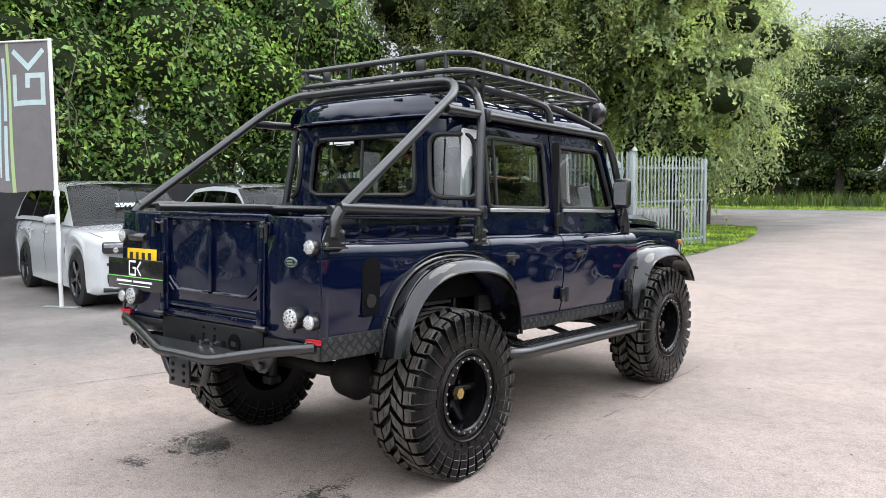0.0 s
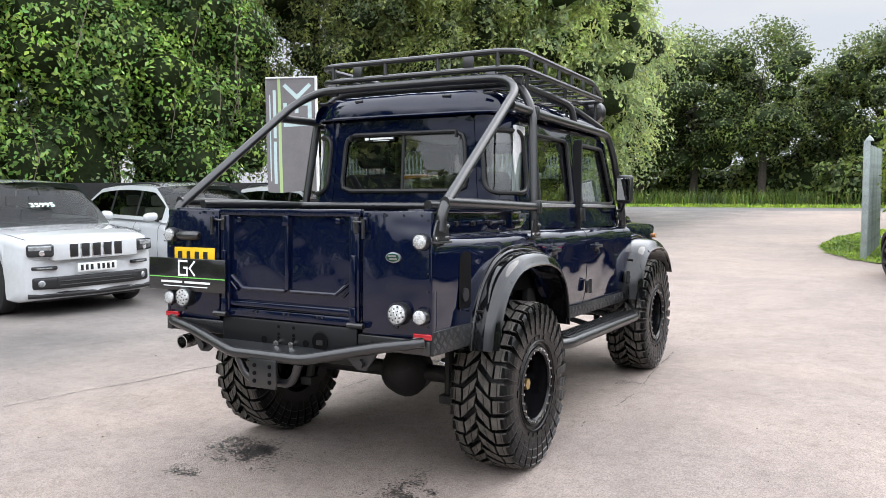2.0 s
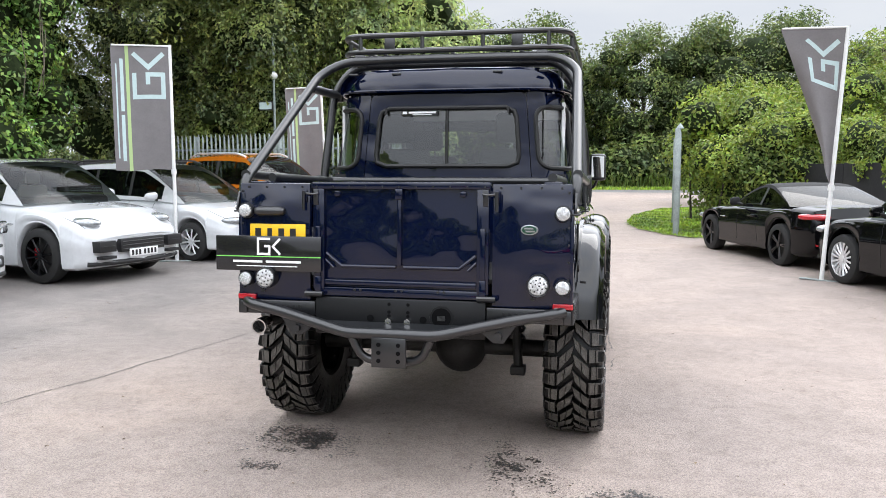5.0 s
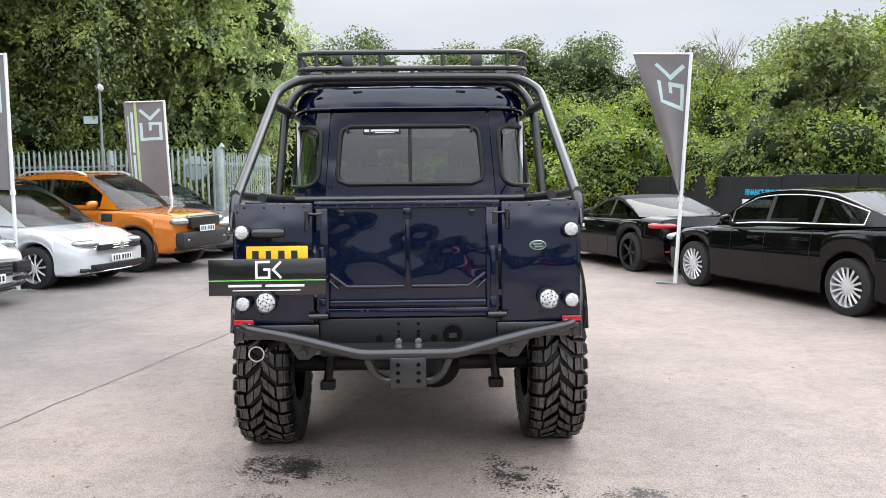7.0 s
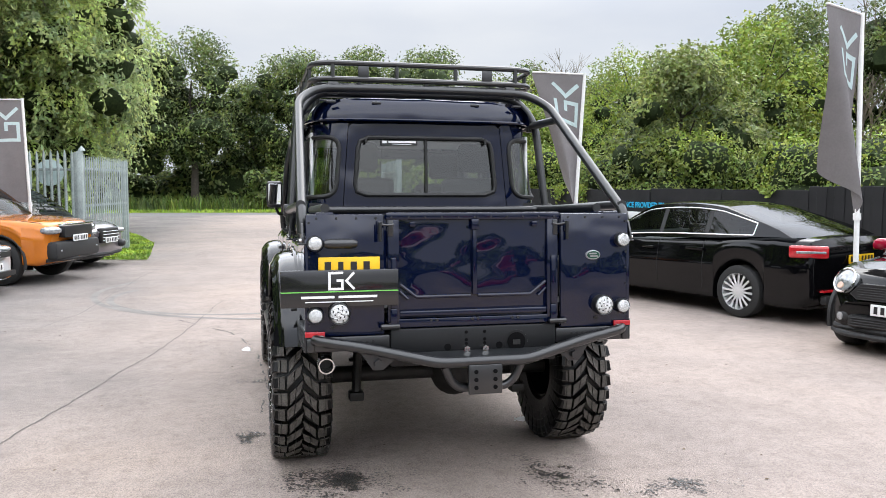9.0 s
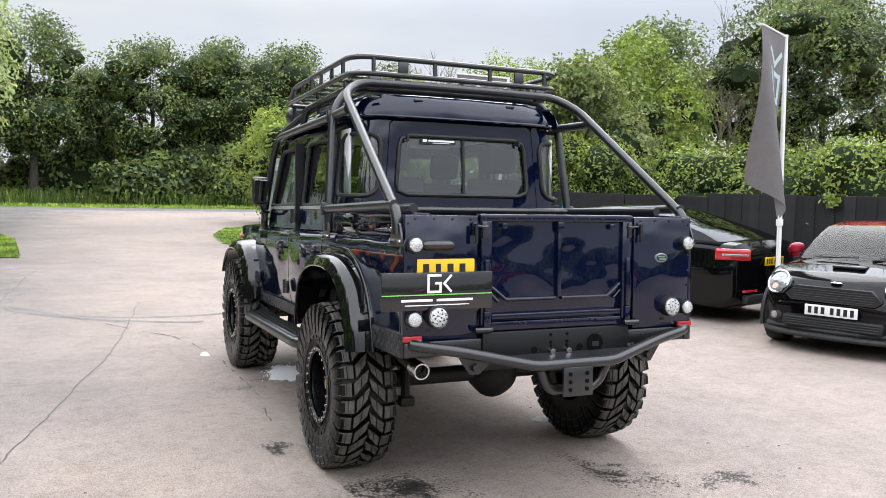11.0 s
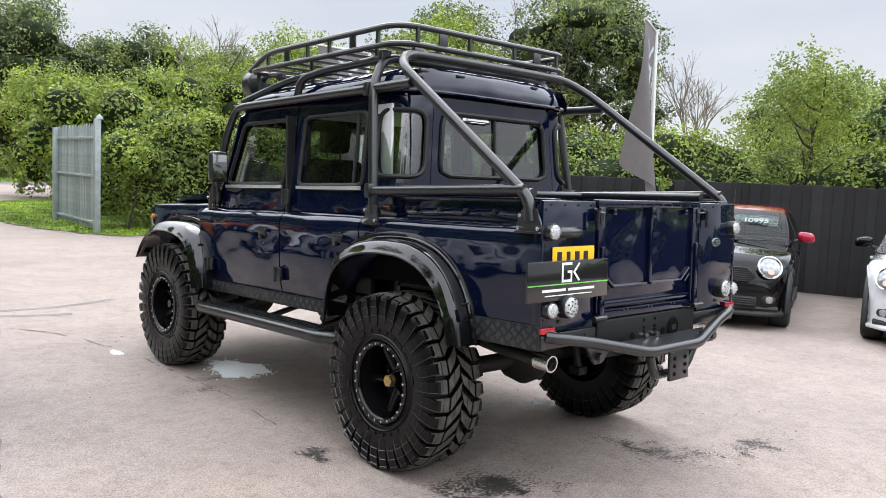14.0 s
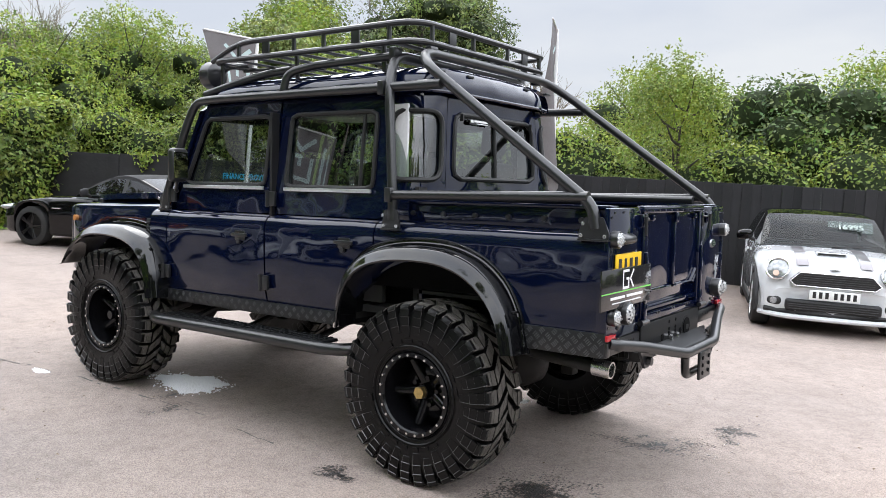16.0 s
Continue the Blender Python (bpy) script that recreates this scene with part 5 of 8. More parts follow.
# cabin
tp("cabin_floor", bx(-0.78, 0.78, 1.16, 3.3, 0.84, 0.88), M_SEAT)
tp("cabin_backboard", bx(-0.76, 0.76, 1.17, 1.20, 0.88, 1.56), M_SEAT)
for s in (-1, 1):
    tp("door_card", bx(*sorted((s * 0.745, s * 0.785)), 1.4, 3.2, 0.9, 1.53, bevel=0.008), M_SEAT)
tp("dashboard", bx(-0.75, 0.75, 3.02, 3.25, 1.2, 1.52, bevel=0.04), M_SEAT)
for x in (-0.4, 0.4):
    for y, tilt in ((2.42, 8), (1.48, 6)):
        bm = bx(-0.23, 0.23, -0.05, 0.05, 0.0, 0.56, bevel=0.04, seg=3)
        sb = part("seat_back", bm, M_SEAT, truck, "", RAKE @ pose(x, y, 1.18, tilt))
        part("headrest", bx(-0.12, 0.12, -0.035, 0.05, 0.60, 0.80, bevel=0.04, seg=3), M_SEAT, sb)
        for k in (-0.055, 0.055):
            part("headrest_stalk", rod(B(), (k, 0.005, 0.54), (k, 0.005, 0.62), 0.006, 8), M_STEEL, sb)
        tp("seat_base", bx(x - 0.24, x + 0.24, y, y + 0.48, 1.02, 1.18, bevel=0.04), M_SEAT)
sw = lathe(B(), [(math.cos(a) * 0.014, 0.19 + math.sin(a) * 0.014) for a in np.linspace(0, 2 * math.pi, 9)[:-1]], 28, axis="Y", close=True)
part("steering_wheel", sw, M_SEAT, truck, "", RAKE @ pose(0.4, 2.92, 1.48, 25))

# chassis, axles and springs
for x in (-0.38, 0.38):
    tp("chassis_rail", tube(B(), [(x, 0.05, 0.80), (x, 0.55, 0.82), (x, 1.02, 0.86), (x, 1.5, 0.74), (x, 3.2, 0.72), (x, 3.9, 0.86), (x, 4.6, 0.8)], 0.06, 8, rad=0.2), M_UNDER)
tp("fuel_tank", bx(-0.3, 0.3, 0.1, 0.5, 0.72, 0.9, bevel=0.04), M_UNDER)
tp("gearbox", bx(-0.25, 0.25, 1.9, 3.2, 0.62, 0.88, bevel=0.06), M_UNDER)
for s in (-1, 1):
    tp("sill_inner", bx(*sorted((s * 0.6, s * 0.83)), 1.55, 3.36, 0.80, 0.86), M_UNDER)
for y in (1.015, 3.81):
    z = 0.483
    ax = part("axle_tube", rod(B(), (-0.75, y, z), (0.75, y, z), 0.052, 16), M_UNDER, truck)
    d = lathe(B(), [(-0.17, 0.03), (-0.13, 0.11), (-0.03, 0.165), (0.08, 0.15), (0.15, 0.08), (0.19, 0.04)], 20, axis="Y")
    part("differential", d, M_UNDER, ax, m=pose(0.14 if y < 2 else -0.2, y, z))
    for x in (-0.47, 0.47):
        pts = [(x + 0.065 * math.cos(a), y + 0.065 * math.sin(a), z + 0.06 + 0.30 * a / (2 * math.pi * 5)) for a in np.linspace(0, 2 * math.pi * 5, 70)]
        part("coil_spring", tube(B(), pts, 0.011, 6), M_UNDER, ax)
        part("damper", rod(B(), (x * 1.1, y - 0.14, z - 0.08), (x * 1.02, y - 0.05, z + 0.42), 0.028, 10), M_UNDER, ax)
        part("damper_foot", bx(x * 1.1 - 0.045, x * 1.1 + 0.045, y - 0.19, y - 0.1, z - 0.13, z - 0.075, bevel=0.01), M_UNDER, ax)
    part("trailing_arm", rod(B(), (-0.42, y, z - 0.02), (-0.36, y + (0.9 if y < 2 else -0.9), z + 0.13), 0.028, 10), M_UNDER, ax)
    part("trailing_arm", rod(B(), (0.42, y, z - 0.02), (0.36, y + (0.9 if y < 2 else -0.9), z + 0.13), 0.028, 10), M_UNDER, ax)
part("prop_shaft", rod(B(), (0.1, 1.15, 0.5), (0.05, 2.1, 0.66), 0.03, 10), M_UNDER, truck)


# mud-terrain wheel: carcass with sidewall ribs, staggered chevron blocks, bead-lock rim
def tyre_mesh():
    bm, lugs = B(), B()
    R0 = 0.450
    prof = [(-0.125, 0.215), (-0.150, 0.235), (-0.163, 0.30), (-0.165, 0.36), (-0.158, 0.41), (-0.140, 0.440), (-0.10, R0), (0, R0 + 0.002), (0.10, R0), (0.140, 0.440), (0.158, 0.41), (0.165, 0.36), (0.163, 0.30), (0.150, 0.235), (0.125, 0.215)]
    lathe(bm, prof, 72, axis="X", caps=False)

    def block(quad, r0, r1, shrink=0.95):
        """quad: four (x, angle); a lug from r0 to r1 with a chamfered, dusty top."""
        cx, ca = sum(q[0] for q in quad) / 4, sum(q[1] for q in quad) / 4
        rows = []
        for r, k in ((r0, 1.0), (r1 - 0.003, shrink), (r1, shrink - 0.06)):
            row = []
            for x, a in quad:
                xx, aa = cx + (x - cx) * k, ca + (a - ca) * k
                rr = r - (0.9 * max(0, abs(xx) - 0.11) ** 1.3 if r > r0 else 0)
                row.append(lugs.verts.new((xx, rr * math.sin(aa), rr * math.cos(aa))))
            rows.append(row)
        for lo, hi in zip(rows, rows[1:]):
            for k in range(4):
                f = lugs.faces.new((lo[k], lo[(k + 1) % 4], hi[(k + 1) % 4], hi[k]))
                f.material_index = 1 if lo is rows[1] else 0
        lugs.faces.new(rows[-1]).material_index = 1

    def sliced(quad, r0, r1):
        """Two halves with a sipe between."""
        a, b, c, d = quad
        mid = lambda p, q, k: (p[0] + (q[0] - p[0]) * k, p[1] + (q[1] - p[1]) * k)
        block([a, mid(a, b, 0.49), mid(d, c, 0.49), d], r0, r1)
        block([mid(a, b, 0.51), b, c, mid(d, c, 0.51)], r0, r1)
    N = 32
    st = 2 * math.pi / N
    for i in range(N):
        a = i * st
        for s in (-1, 1):
            o = a + (0.5 * st if s > 0 else 0)
            k = 0.014 if i % 2 else 0.0
            # arms of the zigzag down the middle
            sliced([(s * -0.004, o + 1.58 * st), (s * (0.076 + k), o + 0.80 * st), (s * (0.076 + k), o + 0.04 * st), (s * 0.012, o + 0.86 * st)], R0 - 0.004, 0.4835)
            # shoulder block
            sliced([(s * (0.086 + k), o + 0.02 * st), (s * 0.158, o + 0.08 * st), (s * 0.158, o + 0.84 * st), (s * (0.086 + k), o + 0.86 * st)], R0 - 0.012, 0.483)
            # slab that runs down the shoulder on to the sidewall, stepped twice, raised on one edge
            end = 0.305 if i % 2 else 0.33
            prof2 = [(0.138, 0.474, 0.022, 0.31), (0.158, 0.452, 0.012, 0.33), (0.158, 0.449, 0.007, 0.33), (0.1635, 0.412, 0.0095, 0.37), (0.1635, 0.409, 0.005, 0.37), (0.165, 0.365, 0.006, 0.40), (0.165, 0.362, 0.003, 0.40), (0.164, end, 0.0022, 0.34), (0.163, end - 0.006, -0.002, 0.34)]
            rows = []
            for x, r, h, w in prof2:
                q = [(x - 0.010, 0.46 - w), (x + h + 0.0015, 0.46 - w * 0.95), (x + h + 0.0010, 0.46 - w * 0.87), (x + h * 0.7, 0.46 + w * 0.86), (x - 0.010, 0.46 + w)]
                rows.append([lugs.verts.new((s * xx, r * math.sin(o + t * st), r * math.cos(o + t * st))) for xx, t in q])
            for h, (A, C) in enumerate(zip(rows, rows[1:])):
                for j in range(4):
                    f = lugs.faces.new((A[j], A[j + 1], C[j + 1], C[j]))
                    # lighter grey paints the sheen along steps and raised edges
                    f.material_index = 2 if (j == 1 and h < 7) or (j in (1, 2) and h in (1, 3, 5)) else 0
            lugs.faces.new(rows[0])
    bmesh.ops.recalc_face_normals(lugs, faces=lugs.faces)
    # raised band of lettering, too small to read
    for i in range(26):
        if i % 13 > 8:
            continue
        t0 = i * 2 * math.pi / 26
        q = [(0.292, t0), (0.292, t0 + 0.15), (0.272, t0 + 0.15), (0.272, t0)]
        lo = [bm.verts.new((0.160, r * math.sin(t), r * math.cos(t))) for r, t in q]
        hi = [bm.verts.new((0.1655, r * math.sin(t), r * math.cos(t))) for r, t in q]
        for j in range(4):
            bm.faces.new((lo[j], lo[(j + 1) % 4], hi[(j + 1) % 4], hi[j]))
        bm.faces.new(hi)
    for rr in (0.258, 0.232):
        ringp = [(0.160 if rr > 0.25 else 0.150, rr + 0.006), (0.166 if rr > 0.25 else 0.157, rr), (0.160 if rr > 0.25 else 0.150, rr - 0.006)]
        lathe(bm, ringp, 60, axis="X", caps=False)
    return bm, lugs


WHEELS = []
for sx in (-1, 1):
    for y in (1.015, 3.81):
        m = Matrix.Translation((sx * 0.86, y, 0.483)) @ Matrix.Rotation(random.uniform(0, 6), 4, "X") @ Matrix.Diagonal((sx, 1, 1, 1))
        if not WHEELS:
            w = part("wheel", lathe(B(), [(0.02, 0.05), (0.03, 0.10), (0.015, 0.15), (-0.02, 0.185), (-0.06, 0.195), (-0.11, 0.2), (-0.13, 0.205), (-0.13, 0.2), (-0.05, 0.18), (0.0, 0.12), (0.0, 0.04)], 40, axis="X"), M_RIM, truck, "black bead-lock wheel with mud-terrain tyre")
            part("rim_barrel", lathe(B(), [(-0.135, 0.205), (-0.05, 0.190), (0.09, 0.192), (0.135, 0.200), (0.150, 0.226), (0.143, 0.230), (0.125, 0.212), (-0.125, 0.212)], 48, axis="X", close=True), M_RIM, w)
            carcass, lugs = tyre_mesh()
            tyre = part("tyre", carcass, M_TYRE, w, "deep-lugged mud-terrain tyre", angle=30)
            tl = part("tread_lug", lugs, M_TYRE, w, "black tread lugs with dusty tops", smooth=False)
            tl.data.materials.append(M_LUG), tl.data.materials.append(M_EDGE_SHEEN)
            tl["kind"] = "stuff"
            part("beadlock_ring", lathe(B(), [(0.146, 0.226), (0.158, 0.222), (0.160, 0.200), (0.150, 0.192), (0.140, 0.196)], 48, axis="X", close=True), M_RIM, w)
            for i in range(24):
                a = 2 * math.pi * i / 24
                c = Vector((0.158, 0.209 * math.sin(a), 0.209 * math.cos(a)))
                part("ring_bolt", rod(B(), c, c + Vector((0.010, 0, 0)), 0.0075, 6), M_STEEL, w)
            for i in range(5):
                a = 2 * math.pi * i / 5
                sp = part("spoke", rod(B(), (0.01, 0.06 * math.sin(a), 0.06 * math.cos(a)), (0.05, 0.185 * math.sin(a), 0.19 * math.cos(a)), 0.036, 12, 0.026), M_RIM, w)
                part("wheel_nut", rod(B(), (0.02, 0.075 * math.sin(a + 0.6), 0.075 * math.cos(a + 0.6)), (0.05, 0.075 * math.sin(a + 0.6), 0.075 * math.cos(a + 0.6)), 0.013, 6), M_RIM, w)
            hb = part("hub", rod(B(), (0.0, 0, 0), (0.075, 0, 0), 0.043, 20, 0.038), M_RIM, w)
            part("hub_cap", rod(B(), (0.072, 0, 0), (0.105, 0, 0), 0.033, 6), M_BRASS, w)
            w.matrix_basis = m
            WHEELS.append(w)
        else:
            c = copy_thing(WHEELS[0], m)
            c.matrix_basis = m
            WHEELS.append(c)
        if y > 2:
            for o in WHEELS[-1].children:
                if o.name.startswith("hub_cap"):
                    o.data = o.data.copy()
                    o.data.materials[0] = M_RIM


# ---- parked cars ----
M_CARGLASS = thin_glass("tinted_car_glass", (0.30, 0.33, 0.325), gloss=0.55, power=6.0)
M_PRIVACY = thin_glass("privacy_glass", (0.05, 0.055, 0.06), gloss=0.6, power=5.5)
M_PWHITE = body_paint("white_car_paint", (0.60, 0.615, 0.63))
M_PBLACK = body_paint("black_car_paint", (0.0025, 0.0025, 0.003), coat=0.42, rough=0.08)
M_PORANGE = body_paint("orange_car_paint", (0.55, 0.16, 0.012), metal=0.25, rough=0.25)
M_PGREY = body_paint("grey_car_paint", (0.17, 0.155, 0.17), metal=0.6, rough=0.3)
M_PRED = body_paint("red_roof_paint", (0.33, 0.006, 0.03))
M_PDARK = body_paint("dark_grey_bonnet", (0.03, 0.032, 0.035), metal=0.3, rough=0.25)
M_PLASTIC = material("dark_plastic_trim", (0.02, 0.02, 0.021), rough=0.6, vary=0.2, scale=20)
M_CHROME = material("chrome_trim", (0.75, 0.75, 0.76), rough=0.12, metal=1.0)
M_ALLOY = material("silver_alloy", (0.78, 0.79, 0.8), rough=0.3, metal=0.6, vary=0.1)
M_HEADLAMP = material("headlamp_lens", (0.36, 0.38, 0.39), rough=0.1, metal=0.4, vary=0.6, scale=26, coat=1.0)
M_TAIL = material("red_tail_lamp", (0.5, 0.012, 0.02), rough=0.15, vary=0.4, scale=20, coat=1.0)
M_CARTYRE = material("car_tyre_rubber", (0.018, 0.018, 0.018), rough=0.75, vary=0.2, scale=20)
M_CREAM = material("cream_leather", (0.5, 0.46, 0.4), rough=0.7, vary=0.1)
M_NPWHITE = material("white_plate", (0.78, 0.79, 0.78), rough=0.4)
M_FAINT = material("faded_price_figures", (0.34, 0.42, 0.39), rough=0.7)
M_AMBERISH = material("peach_indicator_lens", (0.62, 0.42, 0.32), rough=0.2, coat=0.6)
M_SOFT = material("black_soft_top", (0.008, 0.008, 0.009), rough=0.8, vary=0.2, scale=12)
M_PRICE = material("pale_price_figures", (0.65, 0.85, 0.78), rough=0.6)


def smooth_line(pts, l):
    xs = [p[0] for p in pts]
    return float(np.interp(l, xs, [p[1] for p in pts]))


def car_wheel(root, r, w, spokes, face, y, x, wheel_src, twin=False):
    s = 1 if x > 0 else -1
    m = Matrix.Translation((x, y, r)) @ Matrix.Rotation(0.3 + y, 4, "X") @ Matrix.Diagonal((s, 1, 1, 1))
    if wheel_src:
        c = copy_thing(wheel_src[0], m)
        c.matrix_basis = m
        return
    rim = r * 0.70
    ty = part("wheel", lathe(B(), [(-w / 2, rim), (-w / 2, r * 0.86), (-w * 0.42, r * 0.97), (-w * 0.3, r), (w * 0.3, r), (w * 0.42, r * 0.97), (w / 2, r * 0.86), (w / 2, rim)], 48, axis="X", close=True), M_CARTYRE, root, "road tyre on an alloy wheel")
    part("rim", lathe(B(), [(-w * 0.45, rim * 0.99), (w * 0.30, rim * 0.93), (w * 0.46, rim), (w * 0.50, rim * 1.01), (w * 0.42, rim * 1.03), (-w * 0.45, rim * 1.03)], 40, axis="X", close=True), face, ty)
    part("brake_disc", rod(B(), (w * 0.0, 0, 0), (w * 0.06, 0, 0), rim * 0.72, 28), M_UNDER, ty)
    part("wheel_back", rod(B(), (-w * 0.2, 0, 0), (-w * 0.15, 0, 0), rim * 0.97, 24), M_BLACK, ty)
    for i in range(spokes):
        a = 2 * math.pi * i / spokes
        for d in ((-0.09, 0.09) if twin else (0,)):
            bm = B()
            k = 0.016 if spokes > 8 or twin else 0.03
            loft(bm, [[(xx, -ww, rr), (xx + 0.012, -ww * 0.6, rr), (xx + 0.012, ww * 0.6, rr), (xx, ww, rr)] for rr, xx, ww in ((rim * 0.15, w * 0.34, k * 1.2), (rim * 0.6, w * 0.40, k * 0.8), (rim * 0.97, w * 0.40, k * 1.1))])
            part("spoke", bm, face, ty, m=Matrix.Rotation(a + d, 4, "X"))
    part("centre_cap", rod(B(), (w * 0.3, 0, 0), (w * 0.42, 0, 0), rim * 0.19, 16), face, ty)
    ty.matrix_basis = m
    wheel_src.append(ty)


def car(name, label, m, L, W, wb, fo, r, top, cabin, paint, roof_paint=None, belt=0.0, glass=None, rear_glass=None, spokes=5, twin=False, rim=None,
        front=0.9, rear=0.93, low=0.2, pillars=(), trim=None, group="parked cars", clad=None, seats=None, handle=None):
    """top: the shoulder line (y, z) from tail to nose; cabin: (rear base, rear top, front top, front base, roof height); origin between the axles on the ground."""
    root = thing(name, label, "car", m, group)
    yf, yr = wb / 2 + fo, wb / 2 + fo - L
    ar = r + 0.055

    def bowed(x, y):
        """The ends of the body bow outwards in plan."""
        f, g = max(0, (y - yf + 0.8) / 0.8), max(0, (yr + 0.7 - y) / 0.7)
        return y - 0.20 * f * f * (2 * x / W) ** 2 + 0.13 * g * g * (2 * x / W) ** 2
    st = {yf, yf - 0.015, yf - 0.05, yf - 0.12, yf - 0.25, yf - 0.45, yr, yr + 0.015, yr + 0.05, yr + 0.12, yr + 0.25, yr + 0.45}
    for c in (wb / 2, -wb / 2):
        st |= {c + ar * math.cos(a) for a in np.linspace(0, math.pi, 15)} | {c - ar - 0.004, c + ar + 0.004}
    st |= set(np.linspace(yr + 0.5, yf - 0.5, 13))
    st |= {p[0] for p in top if yr < p[0] < yf}
    st = sorted(s for s in st if yr <= s <= yf)
    rows = []

    def half_at(y):
        e = min(1, (yf - y) / 0.75)
        g = min(1, (y - yr) / 0.75)
        k = (front + (1 - front) * (1 - (1 - e) ** 2.6)) * (rear + (1 - rear) * (1 - (1 - g) ** 2.6))
        k *= 1 - 0.10 * max(0, 1 - (yf - y) / 0.06) ** 2 - 0.08 * max(0, 1 - (y - yr) / 0.06) ** 2
        w = W / 2 * k
        zt = smooth_line(top, y)
        zb = low + 0.10 * max(0, 1 - (yf - y) / 0.25) ** 2 + 0.12 * max(0, 1 - (y - yr) / 0.3) ** 2
        for c in (wb / 2, -wb / 2):
            if abs(y - c) < ar:
                zb = max(zb, r + math.sqrt(ar * ar - (y - c) ** 2))
        h = zt - zb
        # rocker, a hollow above it, the haunch, a crease under the shoulder, then the crowned deck
        half = [(0, zb), (w * 0.6, zb), (w * 0.93, zb), (w * 0.975, zb + min(0.03, h * 0.1)), (w * 0.985, zb + h * 0.16), (w * 0.978, zb + h * 0.26), (w * 0.995, zb + h * 0.42), (w * 1.0, zb + h * 0.55), (w * 0.996, zb + h * 0.66),
                (w * 0.982, zb + h * 0.70), (w * 0.974, zt - min(0.12, h * 0.22)), (w * 0.955, zt - min(0.07, h * 0.13)), (w * 0.92, zt - min(0.035, h * 0.07)), (w * 0.86, zt - min(0.012, h * 0.03)), (w * 0.72, zt + 0.006), (w * 0.5, zt + 0.02), (w * 0.25, zt + 0.027), (0, zt + 0.03)]
        return half
    for y in st:
        half = half_at(y)
        rows.append([(x, bowed(x, y), z) for x, z in half] + [(-x, bowed(x, y), z) for x, z in half[-2:0:-1]])
    part("body", loft(B(), rows), paint, root, angle=42)
    for s in (-1, 1):
        line = []
        for y in np.linspace(cabin[3] - 0.05, yf - 0.16, 14):
            e = min(1, (yf - y) / 0.75)
            w = W / 2 * (front + (1 - front) * (1 - (1 - e) ** 2.6)) * 0.87
            line.append((s * w, bowed(w, y), smooth_line(top, y) - 0.013))
        part("bonnet_gap", tube(B(), line, 0.0045, 5), M_BLACK, root)
    part("front_valance", tube(B(), [(x * W, bowed(x * W, yf) - 0.03 - 0.16 * max(0, abs(x) - 0.36), low + 0.085) for x in np.linspace(-0.42, 0.42, 15)], 0.035, 8), M_PLASTIC, root)
    part("underbody", bx(-W * 0.36, W * 0.36, yr + 0.25, yf - 0.25, low - 0.02, min(p[1] for p in top) - 0.12, bevel=0.03), M_UNDER, root)
    # cabin shell, split into glass and painted faces
    rb, rt, ft, fb, H = cabin
    fb -= 0.13
    H += 0.02
    ys = sorted({rb, rb + (rt - rb) * 0.5, rt, ft, ft + (fb - ft) * 0.5, fb} | {q for p in pillars for q in (p - 0.035, p + 0.035)} | set(np.linspace(rt, ft, 8)) | set(np.linspace(ft, fb, 7)) | set(np.linspace(rb, rt, 6)))
    ts = [0.0, 0.10, 0.45, 0.80, 0.92]
    xs = [0.955, 0.9, 0.75, 0.5, 0.25, 0.0]
    grid = []
    for y in ys:
        z0 = smooth_line(top, y) + belt
        f = 1.0
        if y < rt:
            f = (y - rb) / (rt - rb)
        elif y > ft:
            f = (fb - y) / (fb - ft)
        crown = H - 0.055 * ((y - (rt + ft) / 2) / ((ft - rt) / 2)) ** 2 if rt <= y <= ft else H - 0.055
        z1 = z0 + max(0.0, crown - z0) * max(0.012, min(1, f) ** (0.92 if y > ft else 0.85))
        e = min(1, max(0.05, (fb - y) / 0.5)) if y > ft else 1
        w0 = W / 2 * 0.945 * (1 if y < ft else 1 - 0.06 * ((y - ft) / (fb - ft)) ** 2)
        col = []
        for t in ts:
            col.append((w0 * (1 - 0.235 * t * (z1 - z0) / max(0.1, H - z0)), z0 + (z1 - z0) * t))
        wt = col[-1][0]
        for q in xs:
            col.append((wt * q, z0 + (z1 - z0) * (0.92 + 0.08 * (1 - q * q) ** 0.55)))
        # screens bow outwards
        fs, rs = max(0, (y - ft) / (fb - ft)), max(0, (rt - y) / (rt - rb))
        bow = lambda x: (0.17 * fs ** 0.7 - 0.12 * rs ** 0.7) * (1 - (x / w0) ** 2) + (0.05 * min(1, fs * 4) if y > ft else 0) * (1 - fs) * (1 - (x / w0) ** 2)
        grid.append([(x, y + bow(x), z) for x, z in col])
    n = len(grid[0])
    shells = {}
    for i in range(len(ys) - 1):
        yc = (ys[i] + ys[i + 1]) / 2
        for j in range(n - 1):
            q = [grid[i][j], grid[i + 1][j], grid[i + 1][j + 1], grid[i][j + 1]]
            kind = "paint"
            if yc > ft:
                kind = "glass" if j >= 5 else ("glass" if 1 <= j <= 2 and yc < ft + (fb - ft) * 0.55 else "paint")
                if j == 3:
                    kind = "paint" if roof_paint is None else "pillar"
                elif j == 4:
                    kind = "glass"
            elif yc < rt:
                kind = "rear" if j >= 5 else ("rear" if 1 <= j <= 2 and yc > rb + (rt - rb) * 0.45 else "paint")
                if j == 3:
                    kind = "roof"
                elif j == 4:
                    kind = "rear"
            elif j >= 3:
                kind = "roof"
            elif 1 <= j <= 2:
                kind = "pillar" if any(abs(yc - p) < 0.034 for p in pillars) else ("rear" if rear_glass and yc < (pillars[0] if pillars else 0) else "glass")
